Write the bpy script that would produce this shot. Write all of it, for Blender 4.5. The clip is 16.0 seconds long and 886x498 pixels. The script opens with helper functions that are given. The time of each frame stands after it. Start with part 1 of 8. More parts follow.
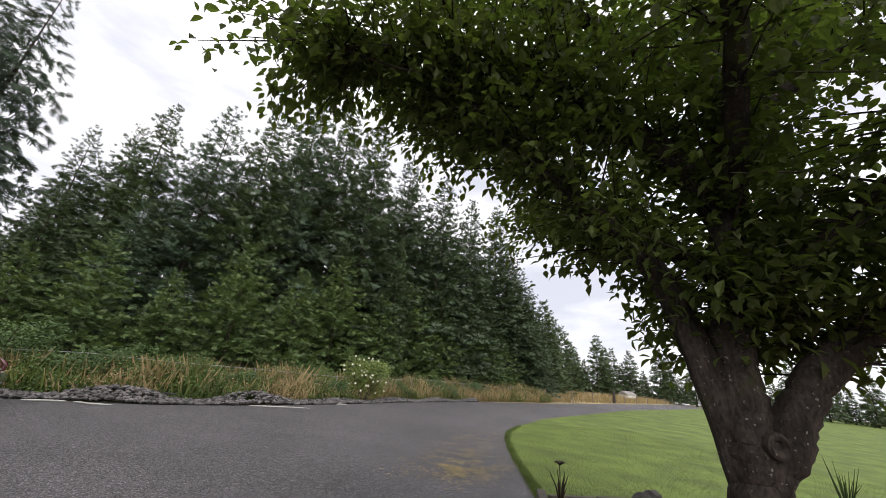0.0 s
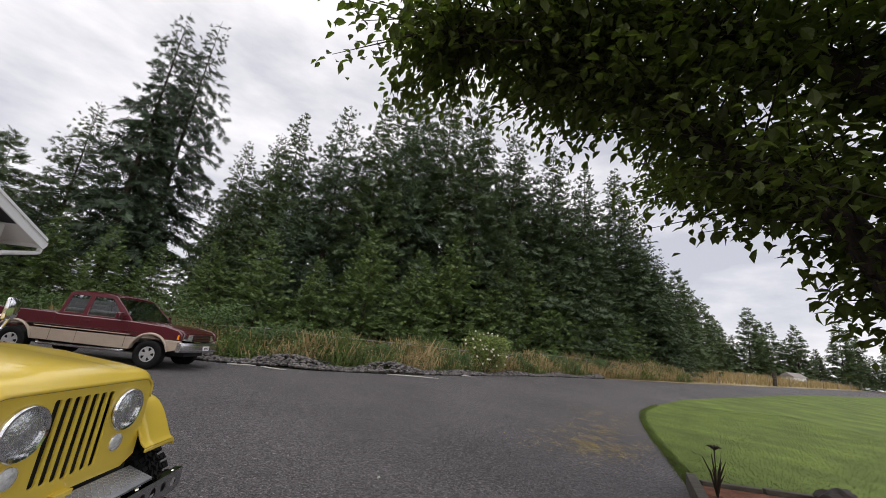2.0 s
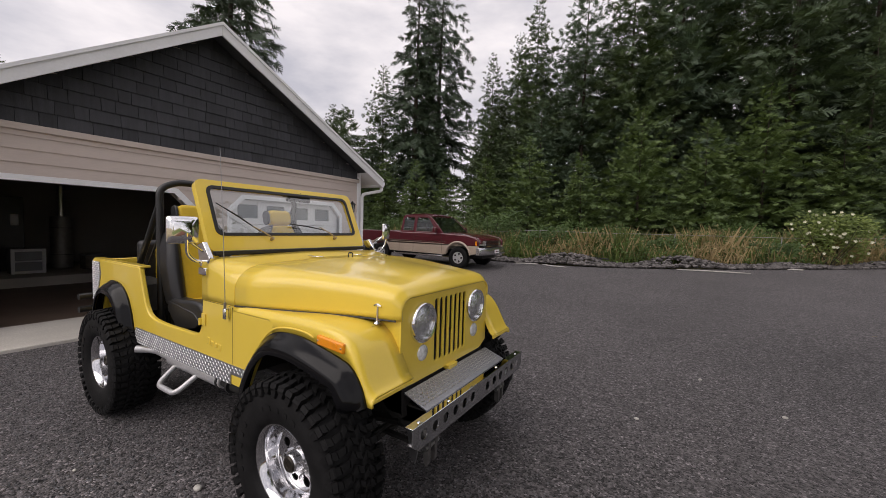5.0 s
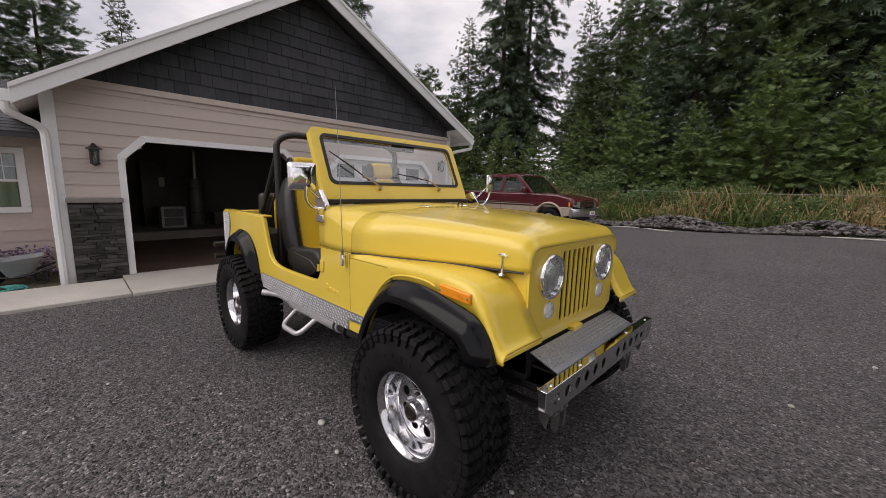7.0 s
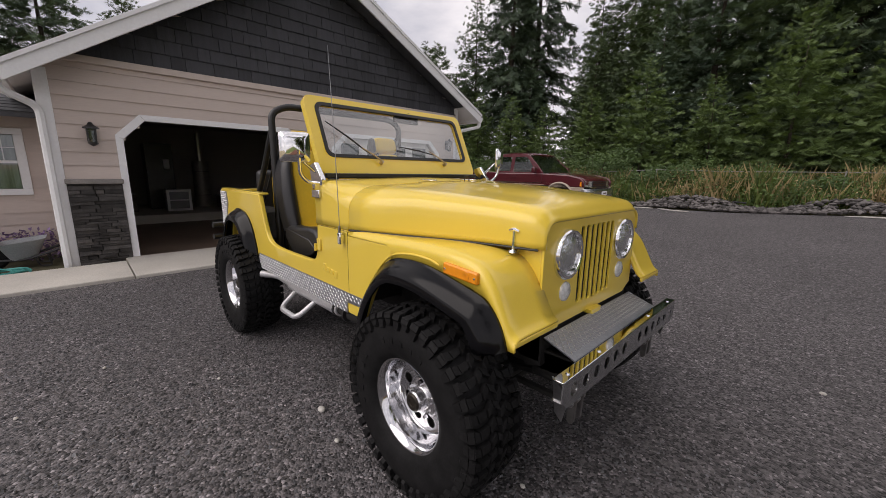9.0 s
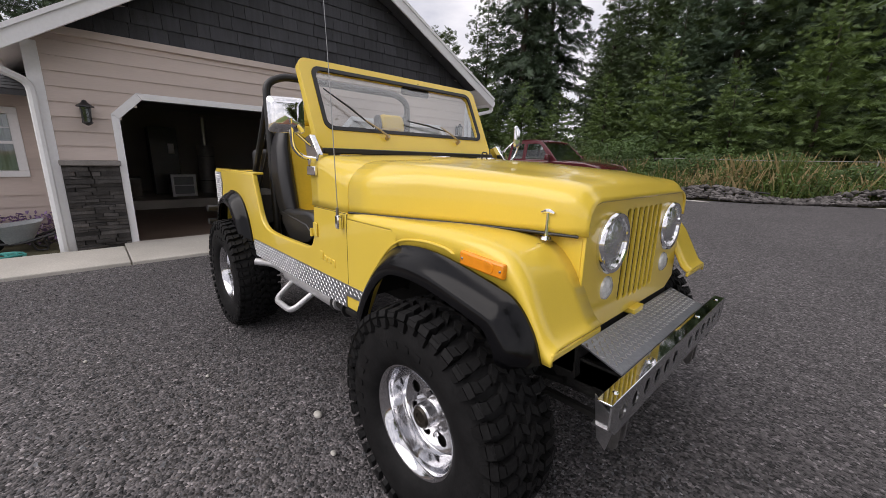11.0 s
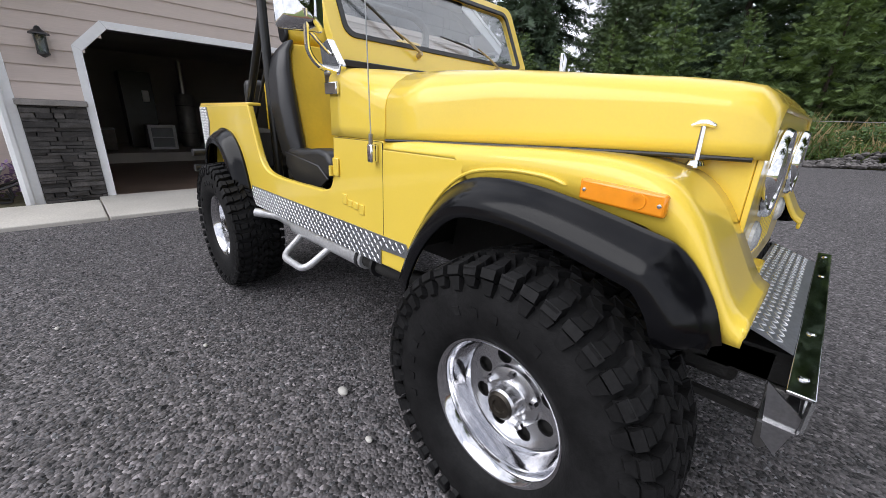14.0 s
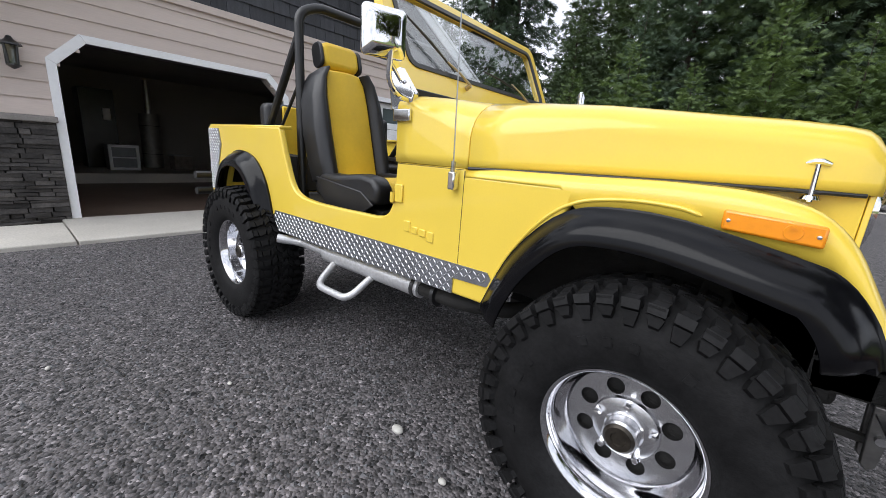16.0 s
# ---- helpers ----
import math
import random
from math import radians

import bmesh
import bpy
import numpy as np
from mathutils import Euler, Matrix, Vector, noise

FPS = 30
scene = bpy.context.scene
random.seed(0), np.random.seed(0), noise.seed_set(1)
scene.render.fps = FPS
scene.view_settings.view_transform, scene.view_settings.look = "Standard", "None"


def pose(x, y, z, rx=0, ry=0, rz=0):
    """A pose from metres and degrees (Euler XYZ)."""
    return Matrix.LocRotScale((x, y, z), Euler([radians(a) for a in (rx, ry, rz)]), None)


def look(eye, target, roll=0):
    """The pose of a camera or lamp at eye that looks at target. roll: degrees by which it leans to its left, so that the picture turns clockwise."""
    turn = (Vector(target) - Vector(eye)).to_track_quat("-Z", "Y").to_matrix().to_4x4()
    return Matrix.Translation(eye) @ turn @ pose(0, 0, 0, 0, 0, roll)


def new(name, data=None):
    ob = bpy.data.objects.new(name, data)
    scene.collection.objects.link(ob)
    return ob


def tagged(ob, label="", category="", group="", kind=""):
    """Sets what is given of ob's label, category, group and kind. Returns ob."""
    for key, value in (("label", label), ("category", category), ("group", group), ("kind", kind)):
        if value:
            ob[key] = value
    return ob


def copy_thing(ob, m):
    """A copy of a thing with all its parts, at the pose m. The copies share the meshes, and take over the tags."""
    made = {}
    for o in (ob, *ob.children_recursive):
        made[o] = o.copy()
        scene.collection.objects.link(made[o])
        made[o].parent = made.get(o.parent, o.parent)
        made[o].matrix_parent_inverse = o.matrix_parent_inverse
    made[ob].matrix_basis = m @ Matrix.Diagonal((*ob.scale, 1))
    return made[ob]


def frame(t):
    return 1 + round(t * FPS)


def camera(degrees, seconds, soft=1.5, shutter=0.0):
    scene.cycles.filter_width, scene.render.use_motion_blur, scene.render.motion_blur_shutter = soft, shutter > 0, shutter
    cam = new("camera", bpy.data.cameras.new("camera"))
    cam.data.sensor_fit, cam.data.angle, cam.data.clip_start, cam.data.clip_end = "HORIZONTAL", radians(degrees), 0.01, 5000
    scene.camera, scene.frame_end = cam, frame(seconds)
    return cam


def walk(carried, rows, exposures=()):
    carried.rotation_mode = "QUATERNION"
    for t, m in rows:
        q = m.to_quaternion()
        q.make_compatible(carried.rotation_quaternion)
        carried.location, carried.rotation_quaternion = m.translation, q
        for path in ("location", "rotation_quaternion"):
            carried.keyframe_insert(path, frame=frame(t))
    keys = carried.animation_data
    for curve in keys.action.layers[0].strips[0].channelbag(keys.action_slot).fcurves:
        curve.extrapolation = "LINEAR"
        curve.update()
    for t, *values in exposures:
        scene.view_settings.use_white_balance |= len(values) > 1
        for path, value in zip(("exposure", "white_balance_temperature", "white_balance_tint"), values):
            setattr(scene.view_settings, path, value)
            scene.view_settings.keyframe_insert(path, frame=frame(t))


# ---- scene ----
cam = camera(99, 16.0, soft=0.6)
PATH = [
    (0, (2.0368, -2.1390, 1.6171), (2.7166, -0.3841, 2.2939), 5.38),
    (0.5, (1.9659, -2.1746, 1.5944), (2.5539, -0.3772, 2.2454), 5.16),
    (1, (1.8866, -2.2119, 1.5673), (2.3233, -0.3614, 2.1877), 5.47),
    (1.5, (1.8663, -2.1919, 1.5717), (2.2141, -0.3079, 2.1459), 4.93),
    (2, (1.8625, -2.1589, 1.5953), (2.0149, -0.2292, 2.0983), 6.32),
    (2.5, (1.8658, -2.1746, 1.6158), (1.8565, -0.2131, 2.0061), 5.31),
    (3, (1.8833, -2.2129, 1.6260), (1.6249, -0.2491, 1.9034), 4.79),
    (3.5, (1.8622, -2.1189, 1.6352), (1.3023, -0.2059, 1.7995), 3.58),
    (4, (1.7775, -2.0276, 1.6326), (1.0031, -0.1842, 1.6789), 2.14),
    (4.5, (1.6628, -1.9869, 1.6163), (0.7252, -0.2208, 1.5725), 1.71),
    (5, (1.5438, -1.9781, 1.5932), (0.4803, -0.2880, 1.4807), 1.67),
    (7.5, (1.2007, -1.9332, 1.4591), (-0.2053, -0.5564, 1.1018), 1.13),
    (8, (1.1661, -1.9105, 1.4425), (-0.2458, -0.5486, 1.0529), 0.83),
    (8.5, (1.1553, -1.8713, 1.4295), (-0.2422, -0.4973, 1.0305), 0.96),
    (11, (0.9213, -1.6415, 1.3458), (-0.4945, -0.3048, 0.8886), 1.35),
    (11.5, (0.8166, -1.6698, 1.3030), (-0.5932, -0.3406, 0.8070), 2.21),
    (12, (0.7098, -1.7056, 1.2633), (-0.6838, -0.3739, 0.7299), 2.99),
    (12.5, (0.6449, -1.6901, 1.2593), (-0.7170, -0.3408, 0.6895), 2.68),
    (13, (0.6036, -1.6386, 1.2447), (-0.7431, -0.2719, 0.6802), 2.83),
    (13.5, (0.5429, -1.5920, 1.2007), (-0.7919, -0.2322, 0.5931), 2.11),
    (14, (0.4814, -1.5954, 1.1726), (-0.8539, -0.2518, 0.5311), 2.22),
    (14.5, (0.4129, -1.6526, 1.1660), (-0.8929, -0.2797, 0.5258), 2.33),
    (15, (0.3167, -1.7353, 1.1657), (-0.9667, -0.3214, 0.5707), 2.33),
    (15.5, (0.2279, -1.8128, 1.1588), (-1.0130, -0.3357, 0.6311), 3.65),
    (16, (0.1554, -1.8674, 1.1447), (-1.0658, -0.3611, 0.6550), 4.11),
]

walk(cam, [(t, look(eye, target, roll)) for t, eye, target, roll in PATH],
     exposures=[(0.0, 0.42, 6450, 12), (1.0, 0.24, 6450, 12), (2.5, -0.03, 6550, 13), (4.0, -0.1, 6700, 16), (8.0, -0.07, 6700, 17), (11.0, 0.12, 6500, 15), (13.0, 0.4, 6150, 13), (16.0, 0.55, 6050, 10)])

# ---- light: a bright overcast sky ----
world = bpy.data.worlds.new("overcast_sky")
scene.world = world
world.use_nodes = True
wn, wl = world.node_tree.nodes, world.node_tree.links
wn.clear()
w_out = wn.new("ShaderNodeOutputWorld")
w_bg = wn.new("ShaderNodeBackground")
w_sky = wn.new("ShaderNodeTexSky")
w_sky.sky_type = "NISHITA"
w_sky.sun_disc = False
w_sky.sun_elevation = radians(48)
w_sky.sun_rotation = radians(198)
w_dim = wn.new("ShaderNodeVectorMath")
w_dim.operation = "SCALE"
w_dim.inputs["Scale"].default_value = 0.08
w_co = wn.new("ShaderNodeTexCoord")
w_map = wn.new("ShaderNodeMapping")
w_map.inputs["Scale"].default_value = (1.0, 1.0, 2.6)
w_n = wn.new("ShaderNodeTexNoise")
w_n.inputs["Scale"].default_value = 2.3
w_n.inputs["Detail"].default_value = 6.0
w_n.inputs["Roughness"].default_value = 0.55
w_ramp = wn.new("ShaderNodeValToRGB")
w_ramp.color_ramp.elements[0].position = 0.36
w_ramp.color_ramp.elements[0].color = (0.56, 0.575, 0.63, 1)
w_ramp.color_ramp.elements[1].position = 0.60
w_ramp.color_ramp.elements[1].color = (0.98, 0.965, 0.97, 1)
w_mix = wn.new("ShaderNodeMix")
w_mix.data_type = "RGBA"
w_mix.inputs["Factor"].default_value = 0.90
wl.new(w_sky.outputs["Color"], w_dim.inputs[0])
wl.new(w_co.outputs["Generated"], w_map.inputs["Vector"])
wl.new(w_map.outputs["Vector"], w_n.inputs["Vector"])
wl.new(w_n.outputs["Fac"], w_ramp.inputs["Fac"])
wl.new(w_dim.outputs["Vector"], w_mix.inputs["A"])
wl.new(w_ramp.outputs["Color"], w_mix.inputs["B"])
wl.new(w_mix.outputs["Result"], w_bg.inputs["Color"])
w_bg.inputs["Strength"].default_value = 1.12
wl.new(w_bg.outputs["Background"], w_out.inputs["Surface"])

sun_data = bpy.data.lights.new("sun", "SUN")
sun_data.energy = 1.4
sun_data.angle = radians(55)
sun_data.color = (1.0, 0.96, 0.9)
sun = new("sun", sun_data)
sun.matrix_world = pose(0, 0, 30, 44, 0, -18)

# ---- materials ----
def surf(name, base, rough=0.6, metal=0.0, var=0.15, scale=3.0, fine=60.0, fvar=0.12, bump=0.1, bscale=120.0,
         coat=0.0, rnd=0.0, tint=None, spec=0.5, stretch=(1, 1, 1)):
    """A surface with colour that varies at two scales, and fine relief."""
    m = bpy.data.materials.new(name)
    m.use_nodes = True
    n, l = m.node_tree.nodes, m.node_tree.links
    b = n["Principled BSDF"]
    co = n.new("ShaderNodeTexCoord")
    mp = n.new("ShaderNodeMapping")
    mp.inputs["Scale"].default_value = stretch
    l.new(co.outputs["Object"], mp.inputs["Vector"])
    big = n.new("ShaderNodeTexNoise")
    big.inputs["Scale"].default_value = scale
    big.inputs["Detail"].default_value = 3
    l.new(mp.outputs["Vector"], big.inputs["Vector"])
    small = n.new("ShaderNodeTexNoise")
    small.inputs["Scale"].default_value = fine
    small.inputs["Detail"].default_value = 2
    l.new(mp.outputs["Vector"], small.inputs["Vector"])
    mix = n.new("ShaderNodeMix")
    mix.data_type = "RGBA"
    lo = tint or tuple(c * (1 - var) for c in base)
    hi = tuple(min(1, c * (1 + var)) for c in base)
    mix.inputs["A"].default_value = (*lo, 1)
    mix.inputs["B"].default_value = (*hi, 1)
    rng = n.new("ShaderNodeMapRange")
    rng.inputs["From Min"].default_value = 0.3
    rng.inputs["From Max"].default_value = 0.7
    l.new(big.outputs["Fac"], rng.inputs["Value"])
    l.new(rng.outputs["Result"], mix.inputs["Factor"])
    hsv = n.new("ShaderNodeHueSaturation")
    l.new(mix.outputs["Result"], hsv.inputs["Color"])
    val = n.new("ShaderNodeMapRange")
    val.inputs["From Min"].default_value = 0.25
    val.inputs["From Max"].default_value = 0.75
    val.inputs["To Min"].default_value = 1 - fvar
    val.inputs["To Max"].default_value = 1 + fvar
    l.new(small.outputs["Fac"], val.inputs["Value"])
    last = val.outputs["Result"]
    if rnd:
        src = n.new("ShaderNodeObjectInfo").outputs["Random"] if rnd > 0 else n.new("ShaderNodeNewGeometry").outputs["Random Per Island"]
        rr = n.new("ShaderNodeMapRange")
        rr.inputs["To Min"].default_value = 1 - abs(rnd)
        rr.inputs["To Max"].default_value = 1 + abs(rnd)
        l.new(src, rr.inputs["Value"])
        mu = n.new("ShaderNodeMath")
        mu.operation = "MULTIPLY"
        l.new(last, mu.inputs[0])
        l.new(rr.outputs["Result"], mu.inputs[1])
        last = mu.outputs["Value"]
    l.new(last, hsv.inputs["Value"])
    l.new(hsv.outputs["Color"], b.inputs["Base Color"])
    b.inputs["Roughness"].default_value = rough
    b.inputs["Metallic"].default_value = metal
    b.inputs["Coat Weight"].default_value = coat
    b.inputs["Coat Roughness"].default_value = 0.06
    b.inputs["Specular IOR Level"].default_value = spec
    if bump:
        bn = n.new("ShaderNodeTexNoise")
        bn.inputs["Scale"].default_value = bscale
        bn.inputs["Detail"].default_value = 3
        l.new(mp.outputs["Vector"], bn.inputs["Vector"])
        bu = n.new("ShaderNodeBump")
        bu.inputs["Strength"].default_value = bump
        bu.inputs["Distance"].default_value = 0.01
        l.new(bn.outputs["Fac"], bu.inputs["Height"])
        l.new(bu.outputs["Normal"], b.inputs["Normal"])
    return m


def leaf_mat(name, a, b, rnd=0.35, through_light=0.25):
    """Foliage: colour by clump, a little light passing through."""
    m = surf(name, a, 0.55, var=0.3, scale=1.3, fine=9.0, fvar=0.2, bump=0.0, rnd=-rnd, tint=b, spec=0.3)
    n, l = m.node_tree.nodes, m.node_tree.links
    out = n["Material Output"]
    tr = n.new("ShaderNodeBsdfTranslucent")
    tr.inputs["Color"].default_value = (min(1, a[0] * 1.6), min(1, a[1] * 1.7), a[2] * 0.8, 1)
    mx = n.new("ShaderNodeMixShader")
    mx.inputs["Fac"].default_value = through_light
    l.new(n["Principled BSDF"].outputs["BSDF"], mx.inputs[1])
    l.new(tr.outputs["BSDF"], mx.inputs[2])
    l.new(mx.outputs["Shader"], out.inputs["Surface"])
    return m


def stones_mat(name, dark, light, size, depth=0.6, patch_scale=0.25):
    """Crushed stone: each cell a stone of its own tone and height, in paler and darker patches."""
    m = bpy.data.materials.new(name)
    m.use_nodes = True
    n, l = m.node_tree.nodes, m.node_tree.links
    b = n["Principled BSDF"]
    geo = n.new("ShaderNodeNewGeometry")
    v = n.new("ShaderNodeTexVoronoi")
    v.inputs["Scale"].default_value = 1 / size
    l.new(geo.outputs["Position"], v.inputs["Vector"])
    sep = n.new("ShaderNodeSeparateColor")
    l.new(v.outputs["Color"], sep.inputs["Color"])
    ramp = n.new("ShaderNodeValToRGB")
    e = ramp.color_ramp.elements
    e[0].position, e[0].color = 0.08, (*dark, 1)
    e[1].position, e[1].color = 0.93, (*light, 1)
    x = e.new(1.0)
    x.color = (*[min(1, c * 2.1) for c in light], 1)
    l.new(sep.outputs["Red"], ramp.inputs["Fac"])
    big = n.new("ShaderNodeTexNoise")
    big.inputs["Scale"].default_value = patch_scale
    big.inputs["Detail"].default_value = 6
    big.inputs["Roughness"].default_value = 0.6
    l.new(geo.outputs["Position"], big.inputs["Vector"])
    rng = n.new("ShaderNodeMapRange")
    rng.inputs["From Min"].default_value = 0.3
    rng.inputs["From Max"].default_value = 0.7
    rng.inputs["To Min"].default_value = 0.80
    rng.inputs["To Max"].default_value = 1.28
    l.new(big.outputs["Fac"], rng.inputs["Value"])
    hsv = n.new("ShaderNodeHueSaturation")
    mid = n.new("ShaderNodeTexNoise")
    mid.inputs["Scale"].default_value = 17.0
    mid.inputs["Detail"].default_value = 3
    mid.inputs["Roughness"].default_value = 0.7
    l.new(geo.outputs["Position"], mid.inputs["Vector"])
    r3 = n.new("ShaderNodeMapRange")
    r3.inputs["From Min"].default_value = 0.3
    r3.inputs["From Max"].default_value = 0.7
    r3.inputs["To Min"].default_value = 0.62
    r3.inputs["To Max"].default_value = 1.38
    l.new(mid.outputs["Fac"], r3.inputs["Value"])
    both = n.new("ShaderNodeMath")
    both.operation = "MULTIPLY"
    l.new(rng.outputs["Result"], both.inputs[0])
    l.new(r3.outputs["Result"], both.inputs[1])
    l.new(both.outputs["Value"], hsv.inputs["Value"])
    l.new(ramp.outputs["Color"], hsv.inputs["Color"])
    l.new(hsv.outputs["Color"], b.inputs["Base Color"])
    b.inputs["Roughness"].default_value = 0.7
    b.inputs["Specular IOR Level"].default_value = 0.5
    b.inputs["Sheen Weight"].default_value = 0.05
    b.inputs["Sheen Roughness"].default_value = 0.4
    inv = n.new("ShaderNodeMath")
    inv.operation = "MULTIPLY_ADD"
    inv.inputs[1].default_value = -1.0
    l.new(v.outputs["Distance"], inv.inputs[0])
    l.new(sep.outputs["Green"], inv.inputs[2])
    bu = n.new("ShaderNodeBump")
    bu.inputs["Strength"].default_value = depth
    bu.inputs["Distance"].default_value = size * 0.7
    l.new(inv.outputs["Value"], bu.inputs["Height"])
    l.new(bu.outputs["Normal"], b.inputs["Normal"])
    return m


def glass_mat(name, tint=(0.95, 0.97, 0.97), rough=0.0, clear=0.85):
    """A thin pane: mostly clear, with a mirror-like share."""
    m = bpy.data.materials.new(name)
    m.use_nodes = True
    n, l = m.node_tree.nodes, m.node_tree.links
    out = n["Material Output"]
    n.remove(n["Principled BSDF"])
    tr = n.new("ShaderNodeBsdfTransparent")
    tr.inputs["Color"].default_value = (*tint, 1)
    gl = n.new("ShaderNodeBsdfGlossy")
    gl.inputs["Roughness"].default_value = rough
    fr = n.new("ShaderNodeLayerWeight")
    fr.inputs["Blend"].default_value = 0.5
    pw = n.new("ShaderNodeMath")
    pw.operation = "POWER"
    pw.inputs[1].default_value = 4.0
    l.new(fr.outputs["Facing"], pw.inputs[0])
    ad = n.new("ShaderNodeMath")
    ad.operation = "MULTIPLY_ADD"
    ad.inputs[1].default_value = 0.7
    ad.inputs[2].default_value = 1 - clear
    l.new(pw.outputs["Value"], ad.inputs[0])
    mx = n.new("ShaderNodeMixShader")
    l.new(ad.outputs["Value"], mx.inputs["Fac"])
    l.new(tr.outputs["BSDF"], mx.inputs[1])
    l.new(gl.outputs["BSDF"], mx.inputs[2])
    l.new(mx.outputs["Shader"], out.inputs["Surface"])
    return m


M_GRAVEL = stones_mat("dark_crushed_gravel", (0.012, 0.0112, 0.0116), (0.162, 0.148, 0.152), 0.0130, 1.0, patch_scale=0.35)
M_STONE = surf("grey_basalt", (0.085, 0.083, 0.082), 0.85, var=0.35, scale=14, fine=90, bump=0.5, bscale=60, rnd=0.5)
M_CHIP = surf("crushed_stone_chip", (0.11, 0.11, 0.115), 0.85, var=0.4, scale=30, fine=150, bump=0.2, rnd=-0.75)
M_BERM = surf("dark_broken_rock", (0.095, 0.087, 0.084), 0.9, var=0.4, scale=8, fine=60, bump=0.3, bscale=40, rnd=-0.7)
M_FIELD = surf("dry_field", (0.34, 0.27, 0.14), 0.95, var=0.35, scale=0.15, fine=4.0, fvar=0.3, bump=0.4, bscale=20)
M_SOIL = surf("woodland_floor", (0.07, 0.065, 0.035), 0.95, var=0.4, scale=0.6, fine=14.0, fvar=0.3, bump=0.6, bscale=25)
M_LAWN = surf("mown_lawn", (0.112, 0.158, 0.022), 0.9, var=0.32, scale=0.9, fine=70, fvar=0.45, bump=0.7, bscale=90)
M_BLADE = leaf_mat("grass_blade", (0.098, 0.132, 0.034), (0.065, 0.085, 0.024), 0.4)
M_DRYBLADE = leaf_mat("dry_grass_stalk", (0.33, 0.25, 0.14), (0.20, 0.15, 0.075), 0.35)
M_WEED = leaf_mat("weed_leaf", (0.075, 0.12, 0.035), (0.05, 0.085, 0.028), 0.4)
M_SHRUB = leaf_mat("shrub_leaf", (0.085, 0.13, 0.05), (0.055, 0.09, 0.035), 0.4)
M_FIR = leaf_mat("fir_needles", (0.084, 0.116, 0.054), (0.050, 0.076, 0.040), 0.4, 0.12)
M_FIR_B = leaf_mat("spruce_needles", (0.088, 0.124, 0.078), (0.056, 0.086, 0.060), 0.4, 0.15)
M_FIR_LIGHT = leaf_mat("young_fir_needles", (0.122, 0.170, 0.060), (0.066, 0.102, 0.044), 0.45, 0.18)
M_BROAD = leaf_mat("cherry_leaf", (0.074, 0.104, 0.028), (0.058, 0.060, 0.024), 0.55, 0.5)
M_DARKLEAF = leaf_mat("dark_lily_leaf", (0.030, 0.022, 0.014), (0.020, 0.014, 0.010), 0.4, 0.05)
M_TRUNK = surf("conifer_bark", (0.050, 0.038, 0.028), 0.9, var=0.3, scale=5, fine=40, bump=0.6, bscale=30)
M_BARK = surf("cherry_bark", (0.034, 0.027, 0.022), 0.9, var=0.55, scale=7, fine=45, fvar=0.6, bump=1.0, bscale=26, stretch=(1, 1, 0.45), spec=0.25)
# pale lichen specks and a green bloom of moss on the bark
bn_, bl_ = M_BARK.node_tree.nodes, M_BARK.node_tree.links
b_hsv = bn_["Hue/Saturation/Value"]
b_co = bn_["Texture Coordinate"]
b_last = b_hsv.outputs["Color"]
for nm, sc, lo, hi, col in (("moss", 3.2, 0.60, 0.74, (0.040, 0.043, 0.016, 1)), ("lichen", 34.0, 0.655, 0.70, (0.17, 0.155, 0.135, 1))):
    tn = bn_.new("ShaderNodeTexNoise")
    tn.inputs["Scale"].default_value = sc
    tn.inputs["Detail"].default_value = 4
    bl_.new(b_co.outputs["Object"], tn.inputs["Vector"])
    mr = bn_.new("ShaderNodeMapRange")
    mr.inputs["From Min"].default_value, mr.inputs["From Max"].default_value = lo, hi
    bl_.new(tn.outputs["Fac"], mr.inputs["Value"])
    mx = bn_.new("ShaderNodeMix")
    mx.data_type = "RGBA"
    bl_.new(mr.outputs["Result"], mx.inputs["Factor"])
    bl_.new(b_last, mx.inputs["A"])
    mx.inputs["B"].default_value = col
    b_last = mx.outputs["Result"]
bl_.new(b_last, bn_["Principled BSDF"].inputs["Base Color"])
M_MULCH = surf("red_bark_mulch", (0.17, 0.065, 0.032), 0.95, var=0.4, scale=6, fine=55, fvar=0.45, bump=1.0, bscale=70)
M_TIMBER = surf("weathered_timber", (0.22, 0.20, 0.17), 0.85, var=0.25, scale=3, fine=40, bump=0.4, bscale=40, stretch=(0.3, 4, 4))
M_CONCRETE = surf("light_concrete", (0.52, 0.49, 0.44), 0.85, var=0.12, scale=1.2, fine=60, fvar=0.1, bump=0.15, bscale=150)
M_SIDING = surf("taupe_lap_siding", (0.60, 0.51, 0.46), 0.7, var=0.05, scale=1.2, fine=30, fvar=0.05, bump=0.1, bscale=40, stretch=(1, 0.25, 4), rnd=0.05)
M_SHAKE = surf("charcoal_cedar_shingle", (0.052, 0.053, 0.060), 0.8, var=0.18, scale=3, fine=40, fvar=0.15, bump=0.35, bscale=40, stretch=(1, 6, 0.6), rnd=0.22)
M_TRIM = surf("white_painted_trim", (0.86, 0.86, 0.87), 0.5, var=0.03, scale=2, fine=30, fvar=0.03, bump=0.03)
M_DOORWHITE = surf("white_door_panel", (0.80, 0.80, 0.80), 0.45, var=0.03, scale=2, fine=30, fvar=0.03, bump=0.05)
M_LEDGE = surf("dark_ledgestone", (0.062, 0.057, 0.054), 0.85, var=0.35, scale=6, fine=50, fvar=0.25, bump=0.7, bscale=45, rnd=0.45)
M_CAP = surf("grey_stone_cap", (0.27, 0.25, 0.235), 0.85, var=0.15, scale=6, fine=60, bump=0.3)
